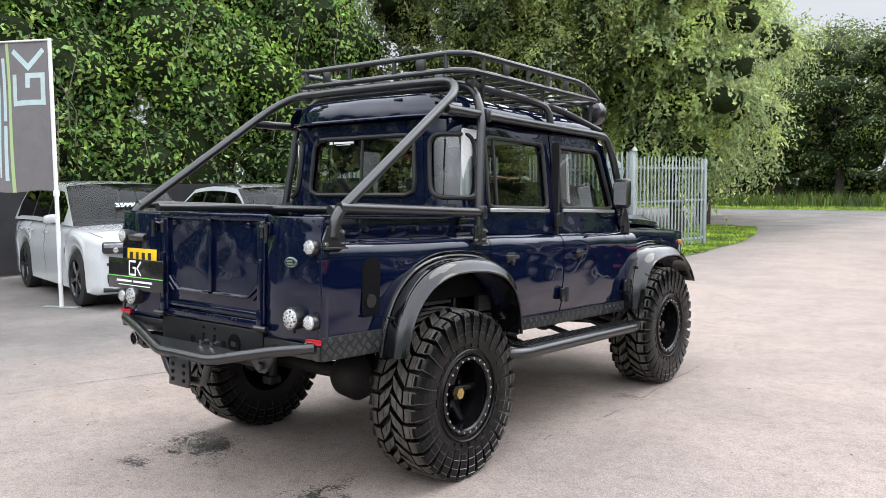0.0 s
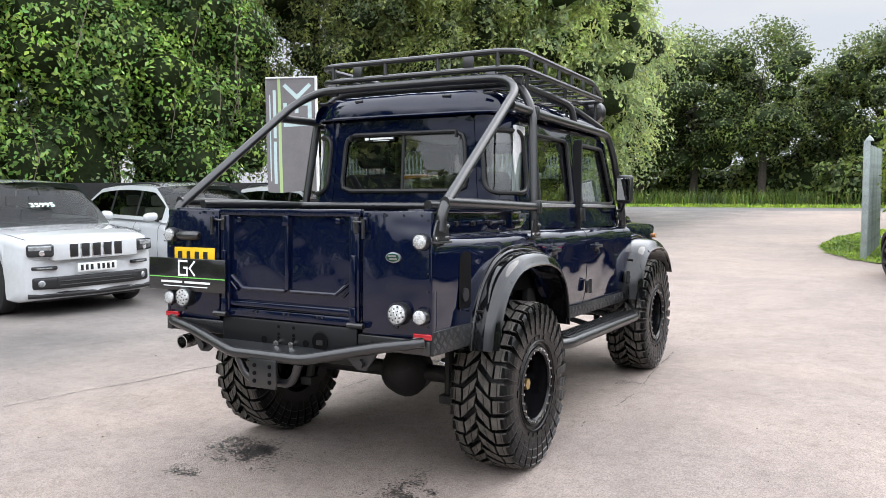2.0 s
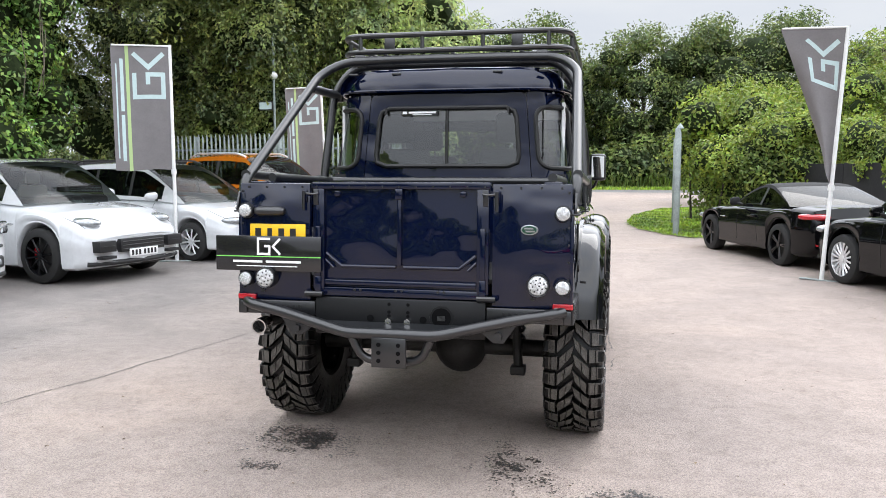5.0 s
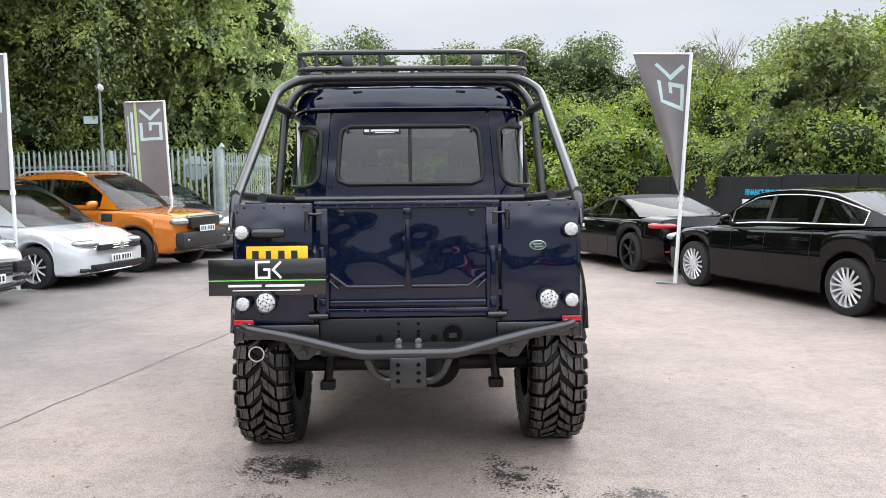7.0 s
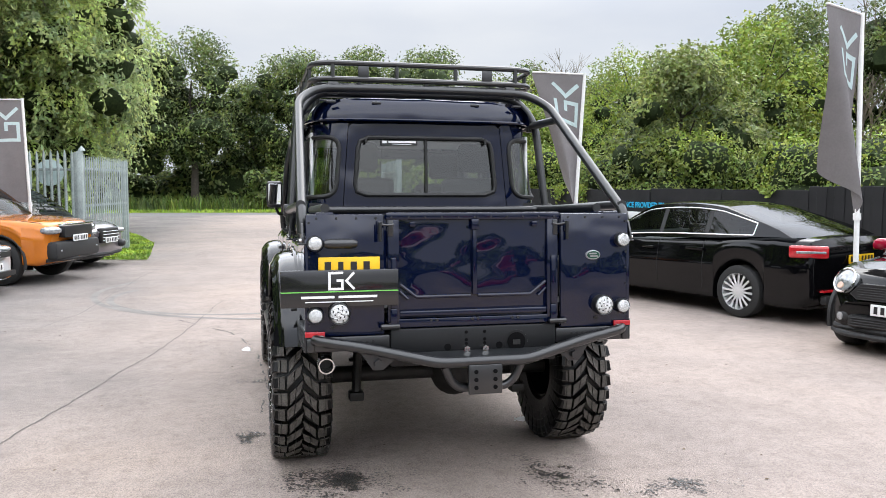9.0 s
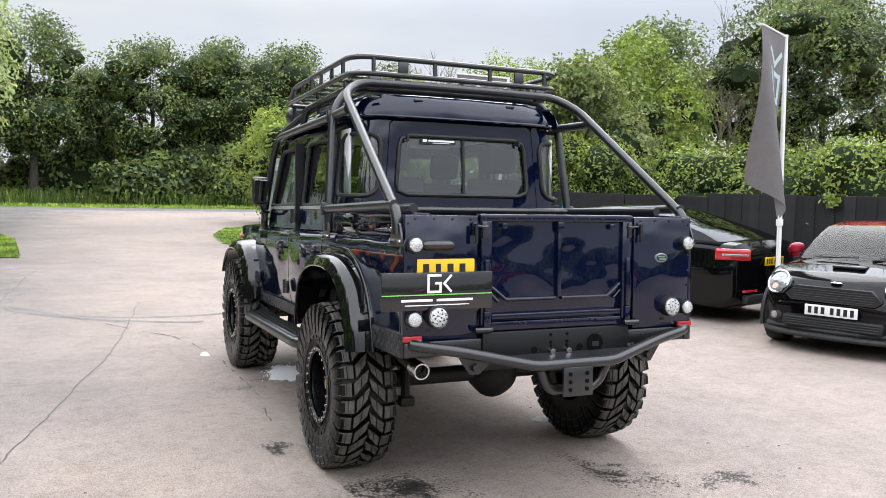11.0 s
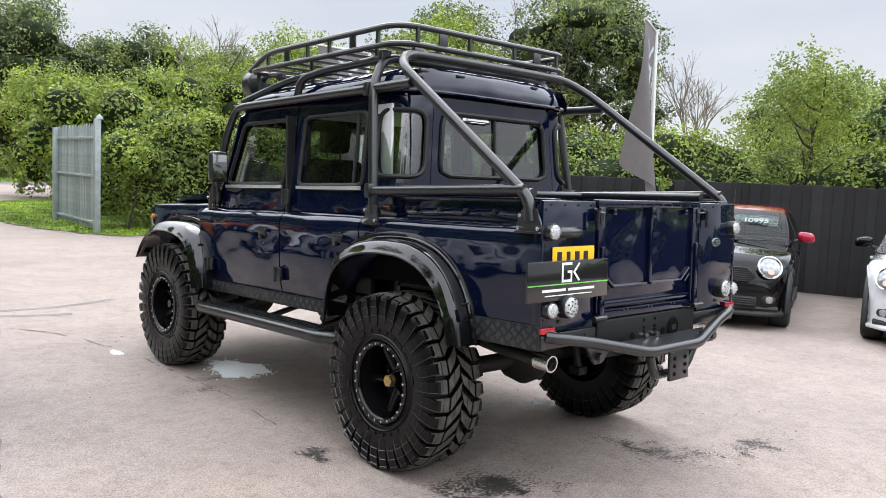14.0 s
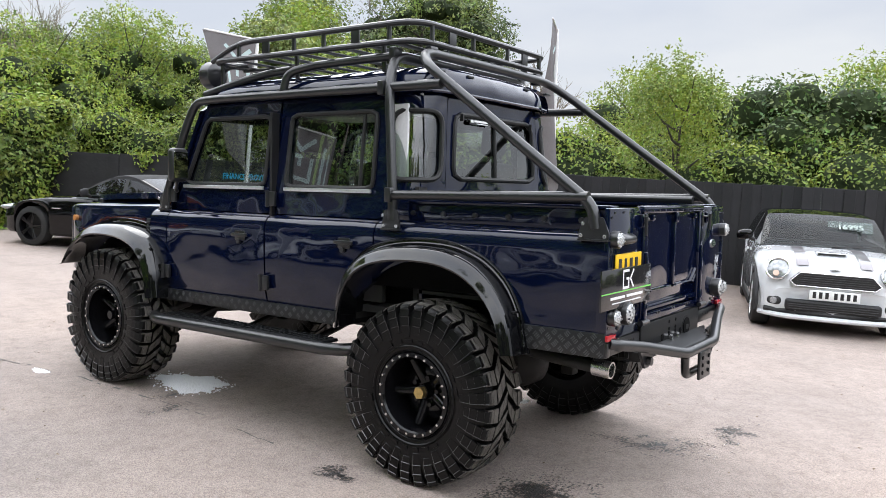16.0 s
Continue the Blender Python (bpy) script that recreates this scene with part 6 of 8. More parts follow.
            # every pane and pillar is a piece of its own
            zone = "" if kind in ("paint", "roof") else (yc > ft if j >= 4 else sum(yc > p for p in pillars) + (2 * round(yc * 8) if kind == "pillar" else 0))
            for side in (1, -1):
                key = (kind, zone, 0 if zone == "" or j >= 4 else side)
                shells.setdefault(key, []).append(q if side > 0 else [(-x, y, z) for x, y, z in q][::-1])
    for kind, mat in (("paint", paint), ("glass", glass or M_CARGLASS), ("rear", rear_glass or glass or M_CARGLASS), ("roof", roof_paint or paint), ("pillar", M_PLASTIC)):
        for key in [k for k in shells if k[0] == kind]:
            bm = B()
            for q in shells[key]:
                bm.faces.new([bm.verts.new(p) for p in q])
            bmesh.ops.remove_doubles(bm, verts=bm.verts, dist=0.0008)
            part({"paint": "cabin_side", "glass": "window_glass", "rear": "rear_glass", "roof": "roof", "pillar": "door_pillar"}[kind], bm, mat, root, angle=40)
    if trim:
        # bright surround of the side windows
        rim_rows = [i for i, y in enumerate(ys) if rb + (rt - rb) * 0.4 < y < ft + (fb - ft) * 0.62]
        for s in (-1, 1):
            pts = [Vector(grid[i][1]) for i in rim_rows] + [Vector(grid[i][3]) for i in rim_rows[::-1]]
            pts = [Vector((s * (p.x + 0.004), p.y, p.z)) for p in pts]
            part("window_trim", tube(B(), pts + pts[:1], 0.009, 6), trim, root)
    zs = smooth_line(top, (rt + ft) / 2)
    for x in (-W * 0.2, W * 0.2):
        for y in (ft - 0.55, ft - 1.4):
            if y > rb + 0.2:
                sb = part("seat", bx(x - 0.24, x + 0.24, y - 0.12, y, 0.55, min(zs + 0.18, H - 0.28), bevel=0.05), seats or M_SEAT, root)
                part("headrest", bx(x - 0.12, x + 0.12, y - 0.10, y - 0.01, min(zs + 0.2, H - 0.3), min(zs + 0.38, H - 0.1), bevel=0.04), seats or M_SEAT, sb)
    part("dashboard", bx(-W * 0.42, W * 0.42, ft + 0.1, fb - 0.2, zs - 0.25, zs + 0.03, bevel=0.05), M_PLASTIC, root)
    # shut lines, handles, mirrors
    ylines = list(pillars) + [min(ft + 0.35, wb / 2 - ar - 0.08)]
    for s in (-1, 1):
        for y in ylines:
            zt = smooth_line(top, y)
            part("shut_line", tube(B(), [(s * x, y, z) for x, z in half_at(y)[4:13]], 0.0042, 5), M_BLACK, root)
        for y in list(pillars) + ([rt + 0.12] if len(pillars) > 1 else []):
            zt = smooth_line(top, y)
            part("door_handle", bx(*sorted((s * W * 0.494, s * (W * 0.5 + 0.022))), y + 0.06, y + 0.27, zt - 0.17, zt - 0.135, bevel=0.01), handle or paint, root)
        ym = ft + (fb - ft) * 0.42
        zm = smooth_line(top, ym)
        mr = B()
        bmesh.ops.create_icosphere(mr, subdivisions=2, radius=1)
        for v in mr.verts:
            q = Vector([math.copysign(abs(k) ** 0.7, k) for k in v.co])
            v.co = Vector((s * (W / 2 + 0.085) + q.x * 0.105, ym + q.y * (0.075 if q.y > 0 else 0.035) - 0.03 * s * q.x, zm + 0.085 + q.z * 0.07 - 0.012 * s * q.x))
        mo = part("door_mirror", mr, roof_paint or paint, root)
        part("mirror_stalk", rod(B(), (s * W * 0.47, ym, zm + 0.02), (s * (W / 2 + 0.06), ym, zm + 0.06), 0.025, 8), M_PLASTIC, mo)
        if clad:
            part("sill_trim", bx(*sorted((s * W * 0.485, s * (W * 0.5 + 0.008))), -wb / 2 + ar + 0.02, wb / 2 - ar - 0.02, low, low + clad, bevel=0.015), M_PLASTIC, root)
            for c in (wb / 2, -wb / 2):
                arc = [(c + (ar + 0.015) * math.cos(a), r + (ar + 0.015) * math.sin(a)) for a in np.linspace(-0.25, math.pi + 0.25, 20)]
                k = 0.485 if c < 0 else 0.478
                part("arch_trim", tube(B(), [(s * W * k, y, z) for y, z in arc], 0.028, 6), M_PLASTIC, root)
    src = []
    for y in (wb / 2, -wb / 2):
        for x in (-W / 2 + 0.115, W / 2 - 0.115):
            car_wheel(root, r, 0.225, spokes, rim or M_ALLOY, y, x, src, twin)
    root["yf"], root["yr"] = yf, yr
    return root, yf, yr


def blob(name, root, c, s, mat, label="", rz=0, sub=3, box_like=0.0):
    """A smooth lens-shaped or cushion-shaped piece."""
    bm = B()
    bmesh.ops.create_icosphere(bm, subdivisions=sub, radius=1)
    for v in bm.verts:
        p = v.co
        if box_like:
            p = Vector([math.copysign(abs(q) ** (1 - box_like), q) for q in p])
        v.co = Vector((p.x * s[0], p.y * s[1], p.z * s[2]))
    return part(name, bm, mat, root, label, pose(*c, 0, 0, rz))


def number_plate(root, c, mat, rz=0, w=0.52):
    p = part("number_plate", bx(-w / 2, w / 2, -0.006, 0.006, -0.056, 0.056, bevel=0.004), mat, root, "number plate with dark characters", pose(*c, 0, 0, rz))
    for i in range(7):
        x = -w * 0.40 + i * w * 0.125 + (w * 0.05 if i > 3 else 0)
        part("plate_character", bx(x - 0.018, x + 0.018, 0.0055, 0.0085, -0.036, 0.036), M_BLACK, p)
    return p


def slats(root, name, x0, x1, y, zs, mat, thick=0.012, deep=0.02, curve=0.0):
    for z in zs:
        n = 9
        pts = [(x0 + (x1 - x0) * i / (n - 1), y - curve * ((i / (n - 1)) * 2 - 1) ** 2, z) for i in range(n)]
        part(name, tube(B(), pts, thick, 6), mat, root)


def wheel_at(px, py, hx, hy, lx, ly):
    """The pose of a car whose point (lx, ly) stands at (px, py), facing (hx, hy)."""
    h = math.hypot(hx, hy)
    hx, hy = hx / h, hy / h
    cx, cy = px - (lx * hy + ly * hx), py - (-lx * hx + ly * hy)
    return pose(cx, cy, 0, 0, 0, heading(hx, hy))


# white off-roader with seven-slot grille
ROW_H = (0.98, -0.2)
c1, yf, yr = car("white_suv", "white large four-wheel-drive estate with a seven-slot grille", wheel_at(-7.38, 3.14, *ROW_H, 0.86, 1.457), 4.82, 1.94, 2.915, 0.93, 0.385,
    [(-2.5, 1.02), (-2.2, 1.14), (-1.0, 1.15), (0.6, 1.13), (1.2, 1.10), (1.9, 1.05), (2.25, 1.0), (2.34, 0.97), (2.39, 0.92)],
    (-2.25, -1.85, 0.35, 1.22, 1.76), M_PWHITE, pillars=(-1.05, -0.15), rear_glass=M_PRIVACY, spokes=5, twin=True, front=0.86, rim=M_PDARK)
part("grille_surround", bx(-0.57, 0.57, yf - 0.14, yf + 0.012, 0.725, 0.955, bevel=0.02), M_PWHITE, c1)
for i in range(7):
    x = (i - 3) * 0.148
    d = -0.020 * (x / 0.45) ** 2
    g = part("grille_slot", bx(x - 0.066, x + 0.066, yf - 0.05 + d, yf + 0.024 + d, 0.742, 0.945, bevel=0.02, seg=3), M_CHROME, c1)
    part("slot_mesh", bx(x - 0.053, x + 0.053, yf - 0.04 + d, yf + 0.0275 + d, 0.757, 0.930, bevel=0.012), M_BLACK, g)
for s in (-1, 1):
    hd = part("headlamp", bx(-0.165, 0.15, -0.16, 0.028, -0.085, 0.075, bevel=0.035, seg=3), M_PDARK, c1, "dark-rimmed wraparound headlamp", pose(s * 0.70, yf - 0.055, 0.862, 0, 0, s * -27))
    part("lamp_lens", bx(-0.14, 0.125, 0.0, 0.033, -0.005, 0.058, bevel=0.014), M_HEADLAMP, hd)
    part("lamp_bulb", lathe(B(), [(0.03, 0.0001), (0.034, 0.02), (0.03, 0.036), (0.0, 0.04)], 18, axis="Y"), M_CHROME, hd, m=pose(s * -0.03, 0.004, -0.035))
    sl = part("bumper_slit", bx(-0.15, 0.15, -0.05, 0.018, -0.022, 0.022, bevel=0.014), M_BLACK, c1, m=pose(s * 0.64, yf - 0.075, 0.632, 0, 0, s * -24))
    part("slit_lamp", bx(-0.09, 0.09, 0.0, 0.024, -0.009, 0.009, bevel=0.004), M_HEADLAMP, sl)
    fg = part("fog_surround", bx(-0.16, 0.16, -0.06, 0.02, -0.075, 0.075, bevel=0.03, seg=3), M_BLACK, c1, m=pose(s * 0.63, yf - 0.065, 0.44, 0, 0, s * -22))
    part("fog_lens", lathe(B(), [(0.028, 0.0001), (0.03, 0.028), (0.02, 0.042), (0.0, 0.045)], 18, axis="Y"), M_HEADLAMP, fg, m=pose(s * 0.05, 0, 0.0))
part("lower_intake", bx(-0.52, 0.52, yf - 0.12, yf + 0.016, 0.365, 0.515, bevel=0.02), M_BLACK, c1)
slats(c1, "intake_bar", -0.5, 0.5, yf + 0.016, (0.41, 0.46), M_PLASTIC, 0.009)
number_plate(c1, (0, yf + 0.022, 0.615), M_NPWHITE)
text_mesh("price_figures", "35995", 0.14, M_PRICE, c1, pose(0.05, 0.98, 1.40, 33, 0, 180) @ pose(0, 0, 0, 0, 0, 0), depth=0.002, bold=0.003)

# white coupe-backed sporting off-roader
c2, yf, yr = car("white_suv", "white sporting four-wheel-drive with black wheels and cream seats", wheel_at(-6.53, 5.66, 0.975, -0.22, 0.86, 1.447), 4.82, 1.94, 2.895, 0.92, 0.38,
    [(-2.45, 0.95), (-2.2, 1.08), (-1.0, 1.12), (0.5, 1.09), (1.1, 1.04), (1.7, 0.96), (2.1, 0.84), (2.3, 0.72), (2.37, 0.62)],
    (-2.3, -1.55, 0.3, 1.2, 1.69), M_PWHITE, pillars=(-1.0, -0.12), rear_glass=M_PRIVACY, spokes=10, rim=M_RIM, seats=M_CREAM, front=0.84)
part("lower_intake", bx(-0.40, 0.40, yf - 0.14, yf + 0.008, 0.42, 0.60, bevel=0.005), M_BLACK, c2)
slats(c2, "intake_slat", -0.38, 0.38, yf + 0.006, (0.46, 0.51, 0.56), M_PLASTIC, 0.01)
for s in (-1, 1):
    blob("headlamp", c2, (s * 0.67, yf - 0.40, 0.825), (0.15, 0.27, 0.075), M_HEADLAMP, rz=s * 14)
    part("mirror_repeater", bx(*sorted((s * 0.94, s * 0.972)), 0.86, 0.97, 0.79, 0.81, bevel=0.005), M_CHROME, c2)
    g = part("side_intake", bx(s * 0.62 - 0.14, s * 0.62 + 0.14, yf - 0.22, yf + 0.006, 0.44, 0.59, bevel=0.006), M_BLACK, c2, m=pose(0, 0, 0, 0, 0, 0))
    part("intake_slat", bx(s * 0.62 - 0.12, s * 0.62 + 0.12, yf - 0.2, yf + 0.014, 0.51, 0.525, bevel=0.003), M_PLASTIC, g)
    part("lamp_strip", bx(s * 0.60 - 0.12, s * 0.60 + 0.12, yf - 0.2, yf + 0.006, 0.345, 0.385, bevel=0.004), M_BLACK, c2)
number_plate(c2, (0, yf + 0.012, 0.40), M_NPWHITE)
part("red_caliper", bx(0.84, 0.90, 1.28, 1.36, 0.33, 0.48, bevel=0.02), M_TAIL, c2)
for s in (-1, 1):
    part("roof_rail", tube(B(), [(s * 0.66, -1.5, 1.62), (s * 0.68, -1.3, 1.685), (s * 0.68, 0.0, 1.70), (s * 0.66, 0.25, 1.655)], 0.016, 8, rad=0.1), M_PLASTIC, c2)

# white people carrier
c3, yf, yr = car("white_people_carrier", "white people carrier with silver roof rails", wheel_at(-5.85, 8.43, 0.965, -0.26, 0.81, 1.395), 4.53, 1.83, 2.79, 0.89, 0.325,
    [(-2.2, 0.95), (-2.0, 1.02), (-1.0, 1.02), (0.6, 0.99), (1.2, 0.95), (1.75, 0.86), (2.1, 0.74), (2.26, 0.62)],
    (-2.1, -1.75, 0.2, 1.35, 1.64), M_PWHITE, pillars=(-0.95, -0.05), rear_glass=M_PRIVACY, spokes=10, front=0.84)
slats(c3, "grille_bar", -0.55, 0.55, yf + 0.01, (0.60, 0.64), M_CHROME, 0.012, curve=0.09)
part("grille", bx(-0.5, 0.5, yf - 0.12, yf + 0.006, 0.575, 0.66, bevel=0.005), M_BLACK, c3)
part("badge", rod(B(), (0, yf - 0.02, 0.63), (0, yf + 0.025, 0.63), 0.055, 24), M_CHROME, c3)
part("lower_intake", bx(-0.62, 0.62, yf - 0.16, yf + 0.006, 0.29, 0.36, bevel=0.005), M_BLACK, c3)
slats(c3, "intake_trim", -0.68, 0.68, yf + 0.0, (0.25,), M_CHROME, 0.01, curve=0.12)
for s in (-1, 1):
    blob("headlamp", c3, (s * 0.575, yf - 0.25, 0.685), (0.23, 0.19, 0.058), M_HEADLAMP, rz=s * -34, box_like=0.15)
    part("roof_rail", tube(B(), [(s * 0.62, -1.7, 1.60), (s * 0.64, -1.5, 1.67), (s * 0.64, 0.0, 1.68), (s * 0.62, 0.25, 1.62)], 0.016, 8, rad=0.1), M_BLACK, c3)
number_plate(c3, (0, yf + 0.015, 0.44), M_NPWHITE)
text_mesh("price_figures", "19995", 0.12, M_PRICE, c3, pose(-0.2, 0.97, 1.20, 33, 0, 180), depth=0.002, bold=0.003)

# orange pickup
c4, yf, yr = car("orange_pickup", "metallic orange double-cab pickup with black bumper trim", wheel_at(-5.1, 10.6, 0.965, -0.26, 0.82, 1.61), 5.3, 1.87, 3.22, 0.92, 0.385,
    [(-2.75, 1.12), (-2.6, 1.17), (-1.0, 1.17), (0.6, 1.15), (1.2, 1.13), (1.9, 1.09), (2.3, 1.05), (2.46, 1.0), (2.53, 0.92)],
    (-1.25, -0.95, 0.55, 1.4, 1.80), M_PORANGE, pillars=(-0.15,), spokes=6, rim=M_RIM, low=0.33, clad=0.08, front=0.86)
part("grille", bx(-0.5, 0.5, yf - 0.12, yf + 0.012, 0.78, 0.98, bevel=0.02), M_BLACK, c4)
part("grille_bar", bx(-0.54, 0.54, yf - 0.1, yf + 0.008, 0.97, 1.01, bevel=0.01), M_CHROME, c4)
part("lower_bumper", bx(-0.78, 0.78, yf - 0.22, yf + 0.02, 0.42, 0.72, bevel=0.06), M_PLASTIC, c4)
for s in (-1, 1):
    blob("headlamp", c4, (s * 0.665, yf - 0.15, 0.905), (0.19, 0.13, 0.07), M_HEADLAMP, rz=s * -20, box_like=0.2)
    blob("fog_lamp", c4, (s * 0.64, yf - 0.05, 0.57), (0.09, 0.08, 0.04), M_HEADLAMP, rz=s * -14)
    part("side_vent", bx(*sorted((s * 0.915, s * 0.945)), 0.98, 1.2, 0.92, 1.06, bevel=0.02), M_PLASTIC, c4)
    part("roof_rail", tube(B(), [(s * 0.66, -0.95, 1.75), (s * 0.68, -0.75, 1.83), (s * 0.68, 0.3, 1.83), (s * 0.66, 0.5, 1.76)], 0.02, 8, rad=0.1), M_ALLOY, c4)
number_plate(c4, (0, yf + 0.03, 0.76), M_NPWHITE)

# grey estate at the end of the row
c5, yf, yr = car("grey_suv", "metallic grey mid-sized four-wheel-drive with roof rails", wheel_at(-4.95, 13.05, 0.95, -0.3, 0.84, 1.4), 4.63, 1.9, 2.81, 0.88, 0.36,
    [(-2.3, 0.95), (-2.1, 1.05), (-1.0, 1.06), (0.5, 1.02), (1.1, 0.98), (1.7, 0.92), (2.1, 0.83), (2.27, 0.7)],
    (-2.15, -1.5, 0.25, 1.2, 1.63), M_PGREY, pillars=(-0.95, -0.1), rear_glass=M_PRIVACY, spokes=5, twin=True, front=0.85)
part("grille", bx(-0.36, 0.36, yf - 0.12, yf + 0.008, 0.50, 0.80, bevel=0.04), M_BLACK, c5)
slats(c5, "grille_bar", -0.34, 0.34, yf + 0.012, (0.55, 0.61, 0.67, 0.73), M_CHROME, 0.008)
for s in (-1, 1):
    blob("headlamp", c5, (s * 0.62, yf - 0.16, 0.73), (0.2, 0.16, 0.07), M_HEADLAMP, rz=s * -22)
    blob("side_intake", c5, (s * 0.64, yf - 0.12, 0.45), (0.17, 0.12, 0.08), M_BLACK, rz=s * -20, box_like=0.3)
number_plate(c5, (0, yf + 0.025, 0.56), M_NPWHITE)

# black saloon, tail towards the yard
c6, yf, yr = car("black_saloon", "gloss black saloon with multi-spoke silver wheels and chrome window trim", wheel_at(5.02, 5.12, -0.31, 0.95, -0.83, -1.42), 4.86, 1.86, 2.84, 0.93, 0.335,
    [(-2.52, 0.80), (-2.49, 0.95), (-2.42, 1.04), (-1.9, 1.06), (-1.0, 1.0), (0.4, 0.95), (1.0, 0.93), (1.7, 0.86), (2.15, 0.74), (2.33, 0.6)],
    (-2.15, -1.05, 0.25, 1.15, 1.46), M_PBLACK, rear_glass=M_PRIVACY, pillars=(-0.85, -0.05), spokes=16, front=0.84, rear=0.9, trim=M_CHROME)
for s in (-1, 1):
    tl = part("tail_lamp", bx(-0.20, 0.24, -0.05, 0.04, -0.075, 0.075, bevel=0.03, seg=3), M_TAIL, c6, "red wraparound tail lamp", pose(s * 0.795, yr + 0.165, 0.90, 0, 0, s * 52) @ Matrix.Diagonal((s, 1, 1, 1)))
    part("lamp_insert", bx(-0.17, 0.16, -0.056, 0.0, -0.02, 0.012, bevel=0.008), M_HEADLAMP, tl)
    blob("headlamp", c6, (s * 0.66, yf - 0.2, 0.68), (0.18, 0.18, 0.07), M_HEADLAMP, rz=s * -24)
    part("reflector", bx(*sorted((s * 0.45, s * 0.75)), yr + 0.005, yr + 0.06, 0.42, 0.45, bevel=0.006), M_TAIL, c6)
number_plate(c6, (0, yr + 0.012, 0.80), M_YELLOW, 180)
part("rear_valance", bx(-0.7, 0.7, yr + 0.0, yr + 0.1, 0.27, 0.38, bevel=0.03), M_PLASTIC, c6)

# black two-seat roadster
c7, yf, yr = car("black_roadster", "black two-seat roadster with a long bonnet and black wheels", wheel_at(3.68, 9.75, -0.31, 0.95, -0.80, -1.25), 4.24, 1.80, 2.5, 0.85, 0.335,
    [(-2.12, 0.78), (-2.05, 0.92), (-1.6, 0.95), (-0.8, 0.90), (0.4, 0.88), (1.0, 0.84), (1.6, 0.74), (2.0, 0.62), (2.1, 0.5)],
    (-1.5, -0.8, -0.2, 0.55, 1.28), M_PBLACK, roof_paint=M_SOFT, rear_glass=M_PRIVACY, pillars=(-0.55,), spokes=5, twin=True, rim=M_RIM, front=0.82, rear=0.86)
for s in (-1, 1):
    blob("tail_lamp", c7, (s * 0.66, yr + 0.25, 0.81), (0.24, 0.17, 0.06), M_TAIL, rz=s * 42, box_like=0.2)
    blob("headlamp", c7, (s * 0.64, yf - 0.3, 0.62), (0.14, 0.26, 0.06), M_HEADLAMP, rz=s * -24)
    part("reflector", bx(*sorted((s * 0.58, s * 0.72)), yr + 0.04, yr + 0.1, 0.38, 0.41, bevel=0.006), M_TAIL, c7)
    part("side_strake", bx(*sorted((s * 0.885, s * 0.905)), 0.62, 0.80, 0.66, 0.68, bevel=0.004), M_CHROME, c7)
part("brake_lamp", bx(-0.3, 0.3, yr + 0.1, yr + 0.14, 0.925, 0.945, bevel=0.006), M_TAIL, c7)


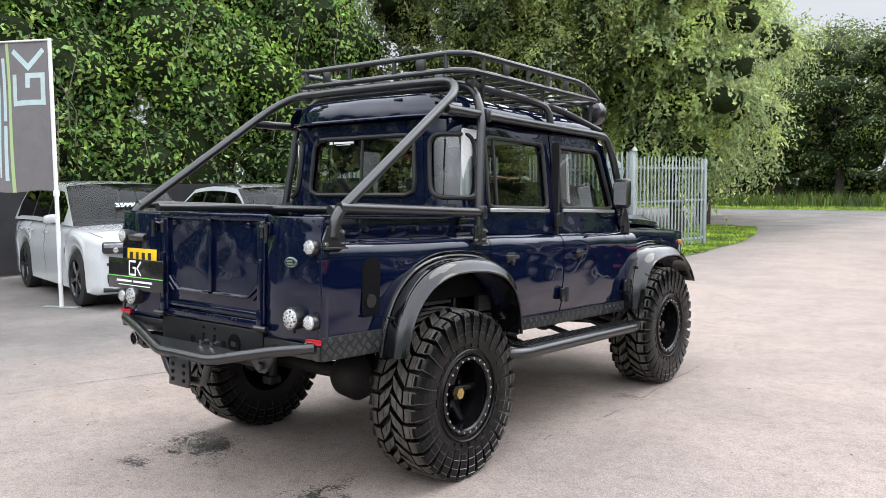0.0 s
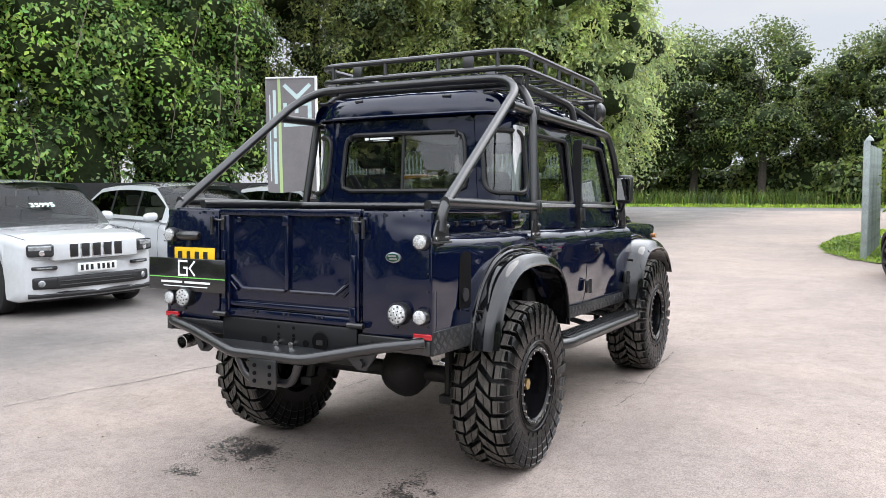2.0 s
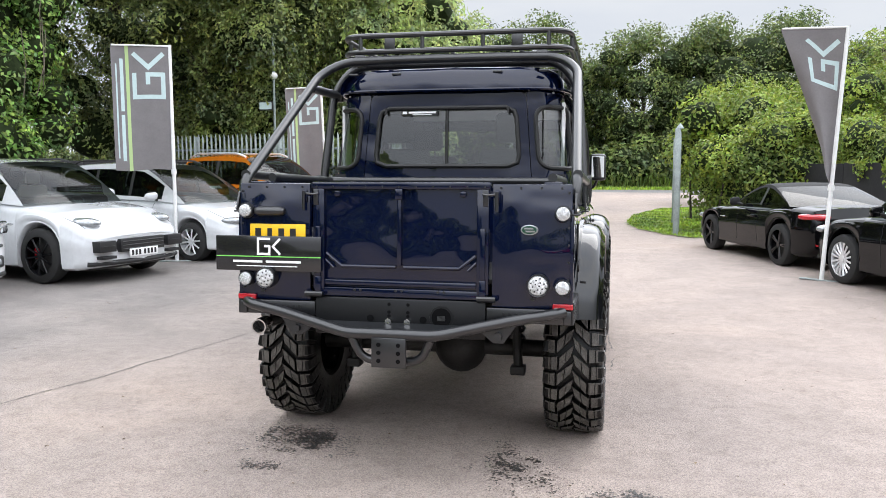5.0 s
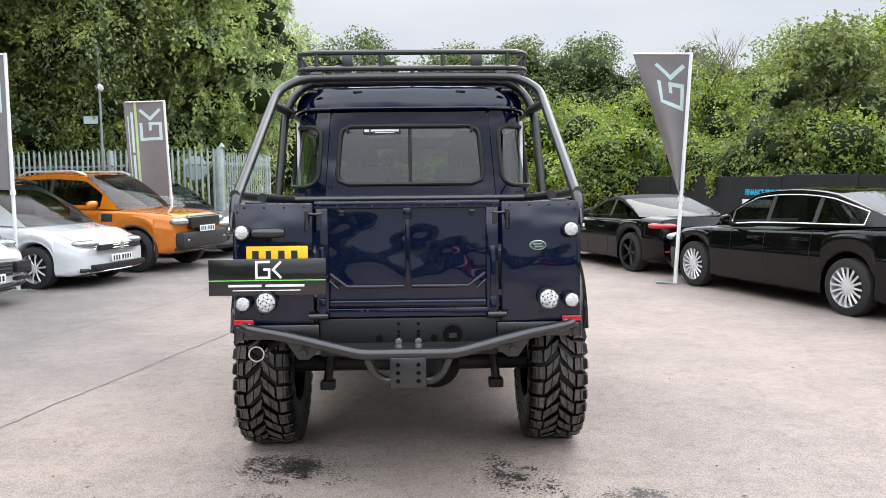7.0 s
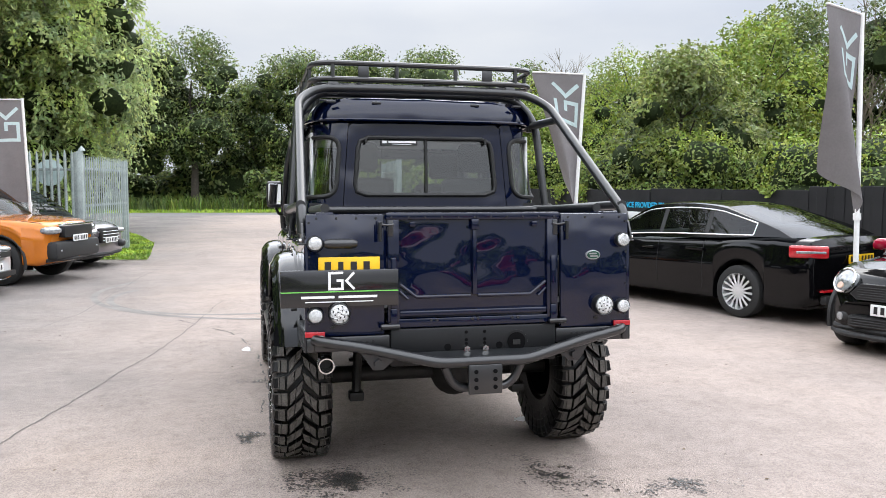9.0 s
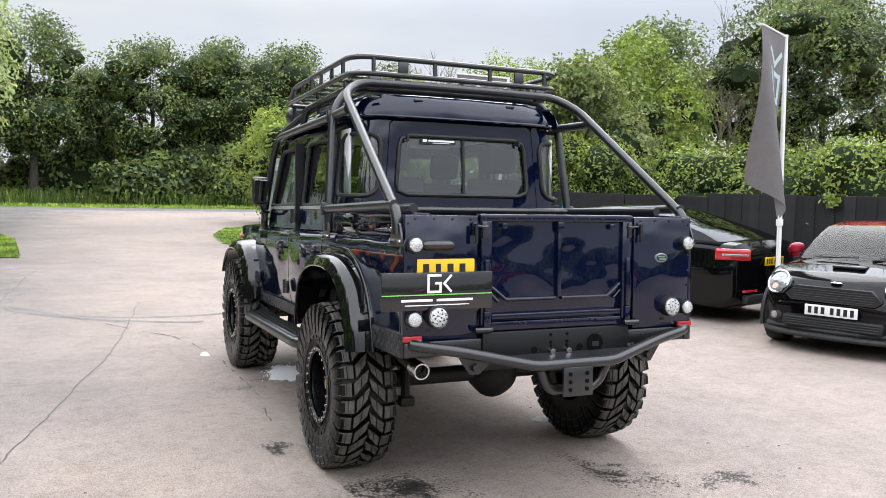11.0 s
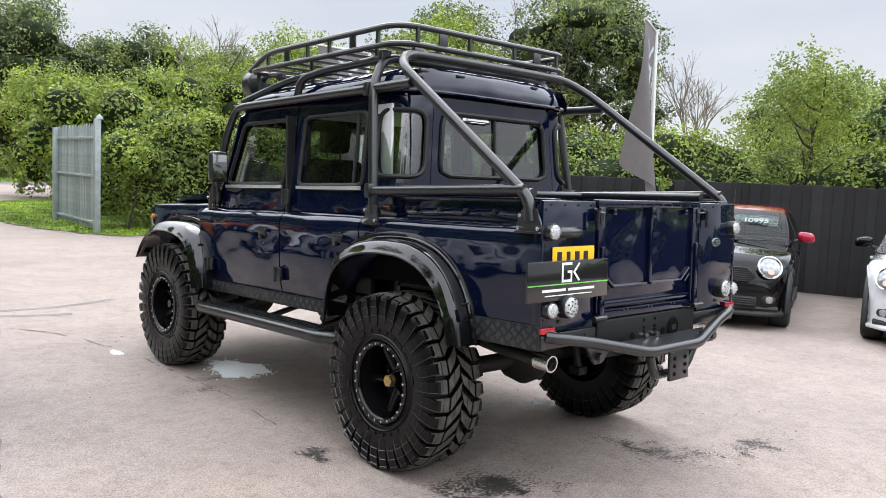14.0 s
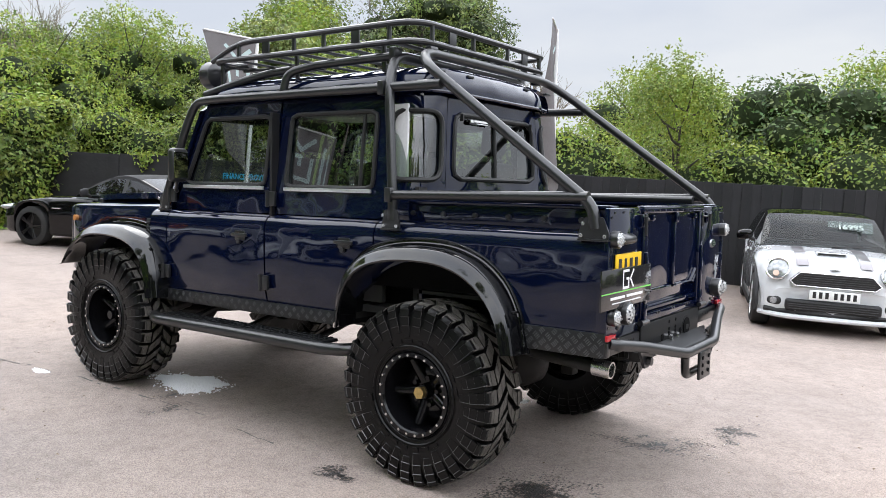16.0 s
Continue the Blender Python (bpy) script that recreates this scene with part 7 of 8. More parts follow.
# two small hatchbacks with round lamps
def hatch(label, m, paint, roof, rim, stripes, mirror, words):
    c, yf, yr = car("small_hatchback", label, m, 3.71, 1.68, 2.47, 0.62, 0.312,
        [(-1.86, 0.75), (-1.82, 0.9), (-1.6, 0.98), (-0.5, 0.96), (0.5, 0.93), (0.75, 0.92), (1.2, 0.885), (1.55, 0.825), (1.72, 0.75), (1.81, 0.66), (1.85, 0.52)],
        (-1.78, -1.35, 0.06, 0.80, 1.365), paint, roof_paint=roof, pillars=(-0.42,), spokes=8, rim=rim, low=0.17, clad=0.10, front=0.84, rear=0.9, group="small hatchbacks")
    # hexagonal grille with mesh bars and a chrome rim
    hexo = [(-0.47, 0.615), (-0.37, 0.715), (0.37, 0.715), (0.47, 0.615), (0.41, 0.565), (-0.41, 0.565)]
    bm = B()
    slab(bm, hexo, yf - 0.14, yf + 0.004, axis="Y")
    g = part("grille", bm, M_BLACK, c)
    part("grille_rim", tube(B(), [(x, yf + 0.004, z) for x, z in hexo + hexo[:1]], 0.005, 6), M_CHROME if roof is M_PBLACK else M_PLASTIC, g)
    slats(g, "grille_mesh", -0.40, 0.40, yf + 0.005, (0.588, 0.612, 0.636, 0.66, 0.684), M_PLASTIC, 0.006)
    part("lower_intake", bx(-0.50, 0.50, yf - 0.16, yf + 0.002, 0.275, 0.40, bevel=0.03), M_BLACK, c)
    slats(c, "intake_mesh", -0.46, 0.46, yf + 0.006, (0.30, 0.325, 0.35, 0.375), M_PLASTIC, 0.006)
    part("splitter", tube(B(), [(-0.76, yf - 0.25, 0.20), (-0.55, yf - 0.03, 0.20), (0, yf + 0.02, 0.20), (0.55, yf - 0.03, 0.20), (0.76, yf - 0.25, 0.20)], 0.03, 8, rad=0.2), M_PLASTIC if paint == M_PBLACK else paint, c)
    for s in (-1, 1):
        h = part("headlamp", lathe(B(), [(0.035, 0.0001), (0.03, 0.05), (0.012, 0.10), (0.0, 0.122), (-0.14, 0.122)], 28, axis="Y"), M_HEADLAMP, c, "round clear headlamp", pose(s * 0.60, yf - 0.135, 0.725, 26, 0, s * -20))
        bm = lathe(B(), [(math.cos(a) * 0.012, 0.128 + math.sin(a) * 0.012) for a in np.linspace(0, 2 * math.pi, 7)[:-1]], 28, axis="Y", close=True)
        part("lamp_ring", bm, M_CHROME, h, m=pose(0, 0.004, 0))
        part("indicator_lens", rod(B(), (0, 0.02, -0.065), (0, 0.036, -0.065), 0.035, 14), M_AMBERISH, h)
        f = blob("fog_lamp", c, (s * 0.60, yf - 0.155, 0.36), (0.09, 0.06, 0.065), M_PLASTIC, rz=s * -22, box_like=0.2)
        part("fog_lens", rod(B(), (0, 0.03, 0), (0, 0.062, 0), 0.04, 16), M_HEADLAMP, f)
        part("side_repeater", bx(*sorted((s * 0.815, s * 0.838)), 0.82, 0.9, 0.70, 0.73, bevel=0.006), M_CHROME, c)
        if stripes:
            rows = []
            for y in np.linspace(0.82, 1.70, 12):
                z = smooth_line([(0.75, 0.92), (1.2, 0.885), (1.55, 0.825), (1.72, 0.75)], y) + 0.033
                rows.append([(s * 0.27, y, z), (s * 0.335, y, z - 0.002), (s * 0.40, y, z - 0.006)])
            part("bonnet_stripe", loft(B(), rows, closed=False, caps=False), stripes, c)
        part("wiper", tube(B(), [(s * 0.30 + 0.22, 0.79, 0.962), (s * 0.30, 0.825, 0.972), (s * 0.30 - 0.25, 0.83, 0.985)], 0.01, 6), M_BLACK, c)
    sc = part("bonnet_scoop", bx(-0.17, 0.17, 1.20, 1.38, 0.885, 0.925, bevel=0.02), paint, c)
    part("scoop_mouth", bx(-0.15, 0.15, 1.36, 1.384, 0.893, 0.917, bevel=0.006), M_BLACK, sc)
    blob("bonnet_badge", c, (0, yf - 0.10, 0.765), (0.06, 0.03, 0.014), M_CHROME)
    number_plate(c, (0, yf + 0.02, 0.475), M_NPWHITE)
    bd = part("price_card", bx(-0.26, 0.26, -0.004, 0.0, -0.085, 0.085), thin_glass("pale_price_card", (0.55, 0.65, 0.62)), c, m=pose(-0.32, 0.40, 1.20, 52, 0, 180) @ pose(0, 0, 0, 90, 0, 0))
    text_mesh("price_figures", words, 0.125, M_FAINT, c, pose(-0.32, 0.43, 1.20, 36, 0, 180), depth=0.002, bold=0.003)
    part("aerial", rod(B(), (0, 0.05, 1.40), (0, -0.02, 1.60), 0.005, 6, 0.002), M_BLACK, c)
    return c


hatch("gloss black small hatchback with a red roof and red mirrors", wheel_at(5.72, 1.9, -0.925, -0.38, -0.76, 1.235), M_PBLACK, M_PRED, M_RIM, None, M_PRED, "10995")
hatch("white small hatchback with black roof and grey bonnet stripes", wheel_at(5.97, 1.03, -0.955, -0.30, 0.76, 1.235), M_PWHITE, M_PBLACK, M_ALLOY, M_PGREY, M_PBLACK, "16995")

# a red hatchback across the yard, known from its reflection in the tailgate
c9, yf, yr = car("red_hatchback", "bright red hatchback parked across the yard", pose(3.8, -13.0, 0, 0, 0, 62), 4.2, 1.78, 2.6, 0.85, 0.32,
    [(-2.0, 0.8), (-1.8, 0.95), (0.5, 0.92), (1.2, 0.88), (1.8, 0.75), (2.1, 0.6)], (-1.95, -1.45, 0.2, 1.1, 1.45), M_PRED, pillars=(-0.9, -0.05), front=0.85)
for s in (-1, 1):
    blob("headlamp", c9, (s * 0.6, yf - 0.2, 0.68), (0.18, 0.18, 0.07), M_HEADLAMP, rz=s * -24)


# ---- banners, posts and small things ----
def banner(label, x, y, h, width, height, turn, mode="flat", lean=(0, 0), seed=1):
    """A cloth banner on a white pole with a foot plate; the cloth hangs from a top arm."""
    root = thing("banner_flag", label, "flag", pose(x, y, 0, lean[0], lean[1], turn), "advertising banners")
    part("pole", rod(B(), (0, 0, 0.01), (0, 0, h), 0.03, 12, 0.026), M_POLE, root, "white pole")
    part("foot_plate", bx(-0.28, 0.28, -0.05, 0.05, 0.0, 0.015, bevel=0.004), M_GALV, root)
    part("top_arm", rod(B(), (0, 0, h - 0.02), (-width, 0, h - 0.02), 0.014, 8), M_POLE, root)
    part("pole_collar", rod(B(), (0, 0, h - height - 0.1), (0, 0, h - height - 0.02), 0.042, 12), M_POLE, root)

    def cloth(u, v):
        """u across from the pole (0 to 1), v down (0 to 1)."""
        if mode == "furled":
            k = 1 - v ** 0.8
            w = width * (1 - 0.78 * v)
            return Vector((-u * w - 0.02, 0.16 * math.sin(5 * u + 3 * v) * v + 0.22 * u * v, h - 0.03 - v * height * (1 - 0.28 * u * (1 - 0.2 * v))))
        ripple = 0.03 * math.sin(7 * u + 2.5 * v + seed) * u + 0.02 * math.sin(3 * u - 5 * v)
        return Vector((-0.02 - u * width * (1 - 0.03 * v), ripple, h - 0.03 - v * height + 0.015 * math.sin(6 * u) * v))
    n, mm = 14, 22
    bm = B()
    loft(bm, [[cloth(i / n, j / mm) for i in range(n + 1)] for j in range(mm + 1)], closed=False, caps=False)
    c = part("banner_cloth", bm, M_BANNER, root, "charcoal cloth printed with a pale emblem and green stripe")

    def on(side):
        def at(u, v):
            p = cloth(u, v)
            d = 0.004 * side
            return p + Vector((0, d, 0))
        return at
    for side in (-1, 1):
        A = on(side)
        # emblem turned on its side, as printed along the cloth
        emblem(c, lambda q, r: A(min(0.99, max(0.01, 0.36 + r / width)), min(0.99, max(0.01, 0.24 - q / height))), 0.60 * width, M_MIST)
        if mode == "furled":
            continue
        bm = B()
        loft(bm, [[A(0.70, j / mm), A(0.76, j / mm)] for j in range(mm + 1)], closed=False, caps=False)
        part("green_stripe", bm, M_STRIPE, c)
        for v0, v1 in ((0.10, 0.52), (0.55, 0.92)):
            bm = B()
            loft(bm, [[A(0.80, v), A(0.86, v)] for v in np.linspace(v0, v1, 8)], closed=False, caps=False)
            part("lettering_bar", bm, M_MIST, c)
        bm = B()
        loft(bm, [[A(0.91, v), A(0.935, v)] for v in np.linspace(0.14, 0.9, 10)], closed=False, caps=False)
        part("lettering_bar", bm, M_MIST, c)
    return root


BL = "tall charcoal cloth banner with pale emblem on a white pole"
banner(BL, -7.45, 2.85, 3.7, 0.92, 2.05, 26, seed=1)
banner(BL, -6.1, 8.3, 3.55, 0.9, 2.0, 24, seed=2)
banner(BL, -5.15, 13.0, 3.3, 0.78, 1.95, 8, lean=(0, -2), seed=3)
banner("twisted charcoal cloth banner on a leaning white pole by the saloon", 3.88, 8.05, 3.45, 0.82, 2.1, -18, mode="furled", lean=(0, 3), seed=4)
banner("twisted charcoal cloth banner on a leaning white pole by the hatchbacks", 5.45, 3.62, 3.6, 0.75, 2.2, 23, mode="furled", lean=(-2, 2), seed=5)

# camera mast with floodlight behind the palisade
g = thing("camera_mast", "slim steel mast with a white security camera and floodlight", "mast", pose(-8.3, 17.4, 0))
part("mast", rod(B(), (0, 0, 0), (0, 0, 5.2), 0.04, 12, 0.03), M_GALV, g)
blob("camera_dome", g, (0, 0, 4.05), (0.11, 0.11, 0.1), M_WHITE)
part("floodlight", bx(-0.42, -0.02, -0.1, 0.0, 3.1, 3.35, bevel=0.02), M_PLASTIC, g)
part("floodlight_glass", bx(-0.40, -0.04, -0.105, -0.1, 3.13, 3.32), M_MIST, g)
# lettering on the black fence panels
text_mesh("lettering", "FINANCE PROVIDED BY", 0.155, M_CYAN, sg, pose(0.74, -0.006, 1.30, 90), depth=0.002, bold=0.004, wide=0.80)
part("lettering_bar", bx(0.0, 0.8, -0.008, -0.002, 1.02, 1.17, bevel=0.002), M_WHITE, sg)

# stains, cracks and spilt granules on the yard
def stain_material(name, colour, rough, cover):
    """Damp that fills the pores between the stones and thins out towards the rim; it lies on a disc of unit radius."""
    m = material(name, colour, rough=rough, vary=0.4, scale=6, bump=0.4, bump_scale=120)
    n, l = m.node_tree.nodes, m.node_tree.links
    tc, ln, big, fine = n.new("ShaderNodeTexCoord"), n.new("ShaderNodeVectorMath"), n.new("ShaderNodeTexNoise"), n.new("ShaderNodeTexNoise")
    geo = n.new("ShaderNodeNewGeometry")
    ln.operation = "LENGTH"
    l.new(tc.outputs["Object"], ln.inputs[0])
    big.inputs["Scale"].default_value, big.inputs["Detail"].default_value = 7.0, 4.0
    fine.inputs["Scale"].default_value, fine.inputs["Detail"].default_value = 60.0, 4.0
    l.new(geo.outputs["Position"], big.inputs["Vector"]), l.new(geo.outputs["Position"], fine.inputs["Vector"])
    a1, a2, mr = n.new("ShaderNodeMath"), n.new("ShaderNodeMath"), n.new("ShaderNodeMapRange")
    a1.operation, a1.inputs[1].default_value = "MULTIPLY_ADD", 0.75
    a2.operation, a2.inputs[1].default_value = "MULTIPLY_ADD", -0.30
    l.new(big.outputs["Fac"], a1.inputs[0]), l.new(fine.outputs["Fac"], a1.inputs[2])
    l.new(ln.outputs["Value"], a2.inputs[0]), l.new(a1.outputs[0], a2.inputs[2])
    mr.inputs["From Min"].default_value, mr.inputs["From Max"].default_value = 0.60 - cover, 0.68 - cover
    mr.inputs["To Max"].default_value = 0.95
    l.new(a2.outputs[0], mr.inputs["Value"]), l.new(mr.outputs[0], n["Principled BSDF"].inputs["Alpha"])
    return m


M_DAMP = stain_material("damp_in_the_pores", (0.040, 0.037, 0.035), 0.35, -0.13)
M_DRIPS = stain_material("thin_damp_drips", (0.046, 0.043, 0.040), 0.4, -0.20)


def stain(label, x, y, rx, ry, mat, turn=0):
    bm = B()
    bmesh.ops.create_circle(bm, cap_ends=True, segments=48, radius=1.15)
    ob = part("stain", bm, mat, smooth=False)
    ob.matrix_basis = pose(x, y, 0.0035, 0, 0, turn) @ Matrix.Diagonal((rx, ry, 1, 1))
    return tagged(ob, label, "stain", "", "stuff")


stain("dark damp patch on the asphalt behind the pickup", -0.70, 0.46, 0.46, 0.30, M_DAMP)
stain("small round oil stain on the asphalt", -0.78, -0.01, 0.17, 0.11, M_DAMP)
stain("dark drips behind the pickup", 0.56, 0.26, 0.30, 0.55, M_DRIPS, 30)
stain("damp drips beside the tyre", 1.15, -0.04, 0.50, 0.20, M_DRIPS)
stain("damp drips beside the front tyre", 0.92, 3.18, 0.22, 0.12, M_DRIPS)
stain("damp mark beside the rear tyre", -1.155, 1.38, 0.13, 0.17, M_DAMP, -10)
stain("small drips along the crack", -1.05, 2.95, 0.30, 0.12, M_DRIPS)
stain("dark drip under the granules", -0.92, 3.18, 0.15, 0.07, M_DAMP)


def crack(pts, width, seed, label, seam=False):
    g = np.random.default_rng(seed)
    verts, faces = [], []
    dense = []
    for (x0, y0), (x1, y1) in zip(pts, pts[1:]):
        n = max(2, int(math.hypot(x1 - x0, y1 - y0) / 0.05))
        dense += [(x0 + (x1 - x0) * i / n, y0 + (y1 - y0) * i / n) for i in range(n)]
    off = np.cumsum(g.normal(0, 0.006, len(dense)))
    off -= np.linspace(0, off[-1], len(dense))
    for i, (x, y) in enumerate(dense):
        w = width * g.uniform(0.35 if seam else 0.15, 1.0)
        verts += [(x + off[i] - w, y + off[i] * 0.6, 0.0035), (x + off[i] + w * 0.7, y + off[i] * 0.6 + w, 0.0035)]
        gap = math.sin(i * 0.37 + seed) + 0.6 * math.sin(i * 0.13 + 2 * seed)
        if i and (seam or (g.random() < 0.8 and gap > -0.35)):
            k = 2 * i
            faces.append((k - 2, k - 1, k + 1, k))
    return tagged(mesh_from("asphalt_crack", verts, faces, M_CRACK), label, "crack", "", "stuff")


crack([(-5.25, -0.6), (-4.68, 1.65), (-4.2, 3.55), (-3.6, 5.8), (-3.3, 7.0), (-2.9, 12.9)], 0.009, 11, "long straight seam between strips of asphalt", True)
crack([(-3.6, -1.6), (-3.05, 0.4), (-2.65, 2.0), (-2.1, 4.3), (-1.85, 5.6), (-1.5, 8.0)], 0.009, 12, "long straight seam between strips of asphalt", True)
crack([(-2.9, 7.8), (-2.42, 7.0), (-1.45, 5.4), (-1.1, 4.3), (-1.02, 2.66), (-1.12, 1.6)], 0.013, 13, "wandering crack in the asphalt beside the pickup")
crack([(1.0, 1.8), (1.1, 2.9), (1.0, 4.6)], 0.010, 14, "fine crack along the pickup")
crack([(2.0, 10.6), (4.0, 10.9), (6.0, 10.8)], 0.012, 16, "joint in the asphalt")


def tyre_arc(cx, cy, r, a0, a1, label):
    verts, faces = [], []
    for i, a in enumerate(np.linspace(radians(a0), radians(a1), 50)):
        w = 0.05
        verts += [(cx + (r - w) * math.cos(a), cy + (r - w) * math.sin(a), 0.003), (cx + (r + w) * math.cos(a), cy + (r + w) * math.sin(a), 0.003)]
        if i:
            faces.append((2 * i - 2, 2 * i - 1, 2 * i + 1, 2 * i))
    return tagged(mesh_from("tyre_mark", verts, faces, M_TYREMARK), label, "tyre mark", "", "stuff")


M_TYREMARK = material("faint_rubber_mark", (0.2, 0.185, 0.172), rough=0.8, vary=0.35, scale=3)
tyre_arc(-1.2, 8.6, 1.9, 150, 300, "faint curved tyre mark on the asphalt")
tyre_arc(-0.4, 9.2, 3.0, 150, 260, "faint curved tyre mark on the asphalt")

# spilt white granules under the pickup
def granules(cx, cy, rx, ry, high, count, seed, label):
    """A low mound with a ragged rim, covered in loose grains."""
    g = np.random.default_rng(seed)
    verts, faces = [(cx, cy, high)], []
    rim = lambda a: 1 + 0.16 * math.sin(3 * a + seed) + 0.11 * math.sin(7 * a + 1) + 0.08 * math.sin(16 * a)
    rings, spokes = 6, 64
    for j in range(1, rings + 1):
        q = j / rings
        for i in range(spokes):
            a = 2 * math.pi * i / spokes
            z = high * (1 - q ** 2) * (1 + 0.3 * math.sin(9 * a + 4 * q)) if j < rings else 0.0
            verts.append((cx + rx * q * rim(a) * math.cos(a), cy + ry * q * rim(a) * math.sin(a), z))
            n1 = (i + 1) % spokes
            if j == 1:
                faces.append((0, 1 + i, 1 + n1))
            else:
                lo, hi = 1 + (j - 2) * spokes, 1 + (j - 1) * spokes
                faces.append((lo + i, hi + i, hi + n1, lo + n1))
    for i in range(count):
        a, q = g.uniform(0, 6.283), math.sqrt(g.uniform(0, 1)) * (1.0 if g.random() < 0.9 else g.uniform(1, 1.45))
        x, y = cx + rx * q * rim(a) * math.cos(a), cy + ry * q * rim(a) * math.sin(a)
        s, z = g.uniform(0.003, 0.008), high * max(0.0, 1 - q * q)
        k = len(verts)
        verts += [(x - s, y - s, z), (x + s, y - s, z), (x, y + s, z), (x + g.normal(0, 0.002), y, z + 1.4 * s)]
        faces += [(k, k + 1, k + 3), (k + 1, k + 2, k + 3), (k + 2, k, k + 3)]
    return tagged(mesh_from("white_granules", verts, faces, M_SALT), label, "granules", "", "stuff")


M_SALT = material("white_salt", (0.88, 0.88, 0.89), rough=0.6)
granules(-0.60, 3.35, 0.185, 0.27, 0.024, 5000, 9, "small heap of spilt white granules under the pickup")
granules(-1.175, 4.365, 0.035, 0.09, 0.004, 260, 4, "scatter of spilt white granules near the tyre")
granules(0.775, 1.385, 0.07, 0.06, 0.006, 500, 5, "thin patch of white granules behind the rear tyre")

# fallen leaves and grit
g = np.random.default_rng(19)
verts, faces = [], []
for i in range(420):
    x, y = g.uniform(-7, 5), g.uniform(-3, 12)
    s, a = g.uniform(0.006, 0.018), g.uniform(0, 6.28)
    c, d = s * math.cos(a), s * math.sin(a)
    k = len(verts)
    verts += [(x - c, y - d, 0.003), (x + d * 0.5, y - c * 0.5, 0.006), (x + c, y + d, 0.004), (x - d * 0.5, y + c * 0.5, 0.008)]
    faces += [(k, k + 1, k + 2, k + 3)]
tagged(mesh_from("leaf_litter", verts, faces, material("dry_leaf_litter", (0.14, 0.10, 0.06), rough=0.9, island=0.5)), "small dry leaves and grit scattered on the asphalt", "litter", "", "stuff")


# ---- trees, hedges and banks ----
def leaf_cloud(name, centres, normals, size, mat, parent, seed, label="", long=1.6, tri=False, along=None):
    """Many separate folded leaves, each of two faces, at given places."""
    g = np.random.default_rng(seed)
    n = len(centres)
    d = normals + g.normal(0, 0.55, (n, 3))
    d /= np.linalg.norm(d, axis=1)[:, None] + 1e-9
    r = g.normal(0, 1, (n, 3)) + np.array([0, 0, -0.5]) if along is None else along + g.normal(0, 0.35, (n, 3))
    t = r - (r * d).sum(1)[:, None] * d
    t /= np.linalg.norm(t, axis=1)[:, None] + 1e-9
    b = np.cross(d, t)
    s = size * g.uniform(0.6, 1.35, n)[:, None]
    tip, tail = centres + t * s * long * 0.5, centres - t * s * long * 0.5
    l, rr = centres + b * s * 0.42 + d * s * 0.14, centres - b * s * 0.42 + d * s * 0.14
    me = bpy.data.meshes.new(name)
    if tri:
        # small leaves far off: one pointed face each
        v = np.stack([centres - t * s * 0.45, rr * 0.5 + tip * 0.5 - b * s * 0.15, l * 0.6 + tip * 0.4], 1).reshape(-1, 3)
        order, per, fc = np.array([0, 1, 2]), 3, 1
    else:
        v = np.stack([tail, rr, tip, l], 1).reshape(-1, 3)
        order, per, fc = np.array([0, 1, 2, 0, 2, 3]), 4, 2
    me.vertices.add(per * n), me.loops.add(3 * fc * n), me.polygons.add(fc * n)
    me.vertices.foreach_set("co", v.astype(np.float32).ravel())
    k = np.arange(n)[:, None] * per
    me.loops.foreach_set("vertex_index", (k + order).astype(np.int32).ravel())
    me.polygons.foreach_set("loop_start", np.arange(0, 3 * fc * n, 3, dtype=np.int32))
    me.update(calc_edges=True)
    me.materials.append(mat)
    ob = new(name, me)
    if parent:
        ob.parent = parent
    if label:
        ob["label"] = label
    return ob


def clumps(g, blobs, per, depth=0.55, lump=0.32):
    """Leaf places on and just inside the skins of several lumpy ellipsoids; each blob is (x, y, z, rx, ry, rz)."""
    cs, ns = [], []
    area = np.array([(b[3] * b[4] + b[4] * b[5] + b[3] * b[5]) for b in blobs])
    for b, w in zip(blobs, area / area.sum()):
        n = int(per * w)
        u = g.normal(0, 1, (n, 3))
        u /= np.linalg.norm(u, axis=1)[:, None]
        f = g.uniform(3, 6, (5, 3))
        ph = g.uniform(0, 6.28, 5)
        bumpy = sum(np.sin(u @ f[i] * 1.3 + ph[i]) for i in range(5)) / 5
        rad = (1 + lump * bumpy) * (1 - depth * g.random(n) ** 2)
        # gather the leaves into sprays
        rad *= 1 + 0.13 * np.abs(g.normal(0, 1, n)) * (g.random(n) < 0.35)
        cs.append(np.array(b[:3]) + u * rad[:, None] * np.array(b[3:]))
        ns.append(u / np.array(b[3:]) * min(b[3:]) + np.array([0, 0, 0.45]))
    ns = np.concatenate(ns)
    return np.concatenate(cs), ns / np.linalg.norm(ns, axis=1)[:, None]


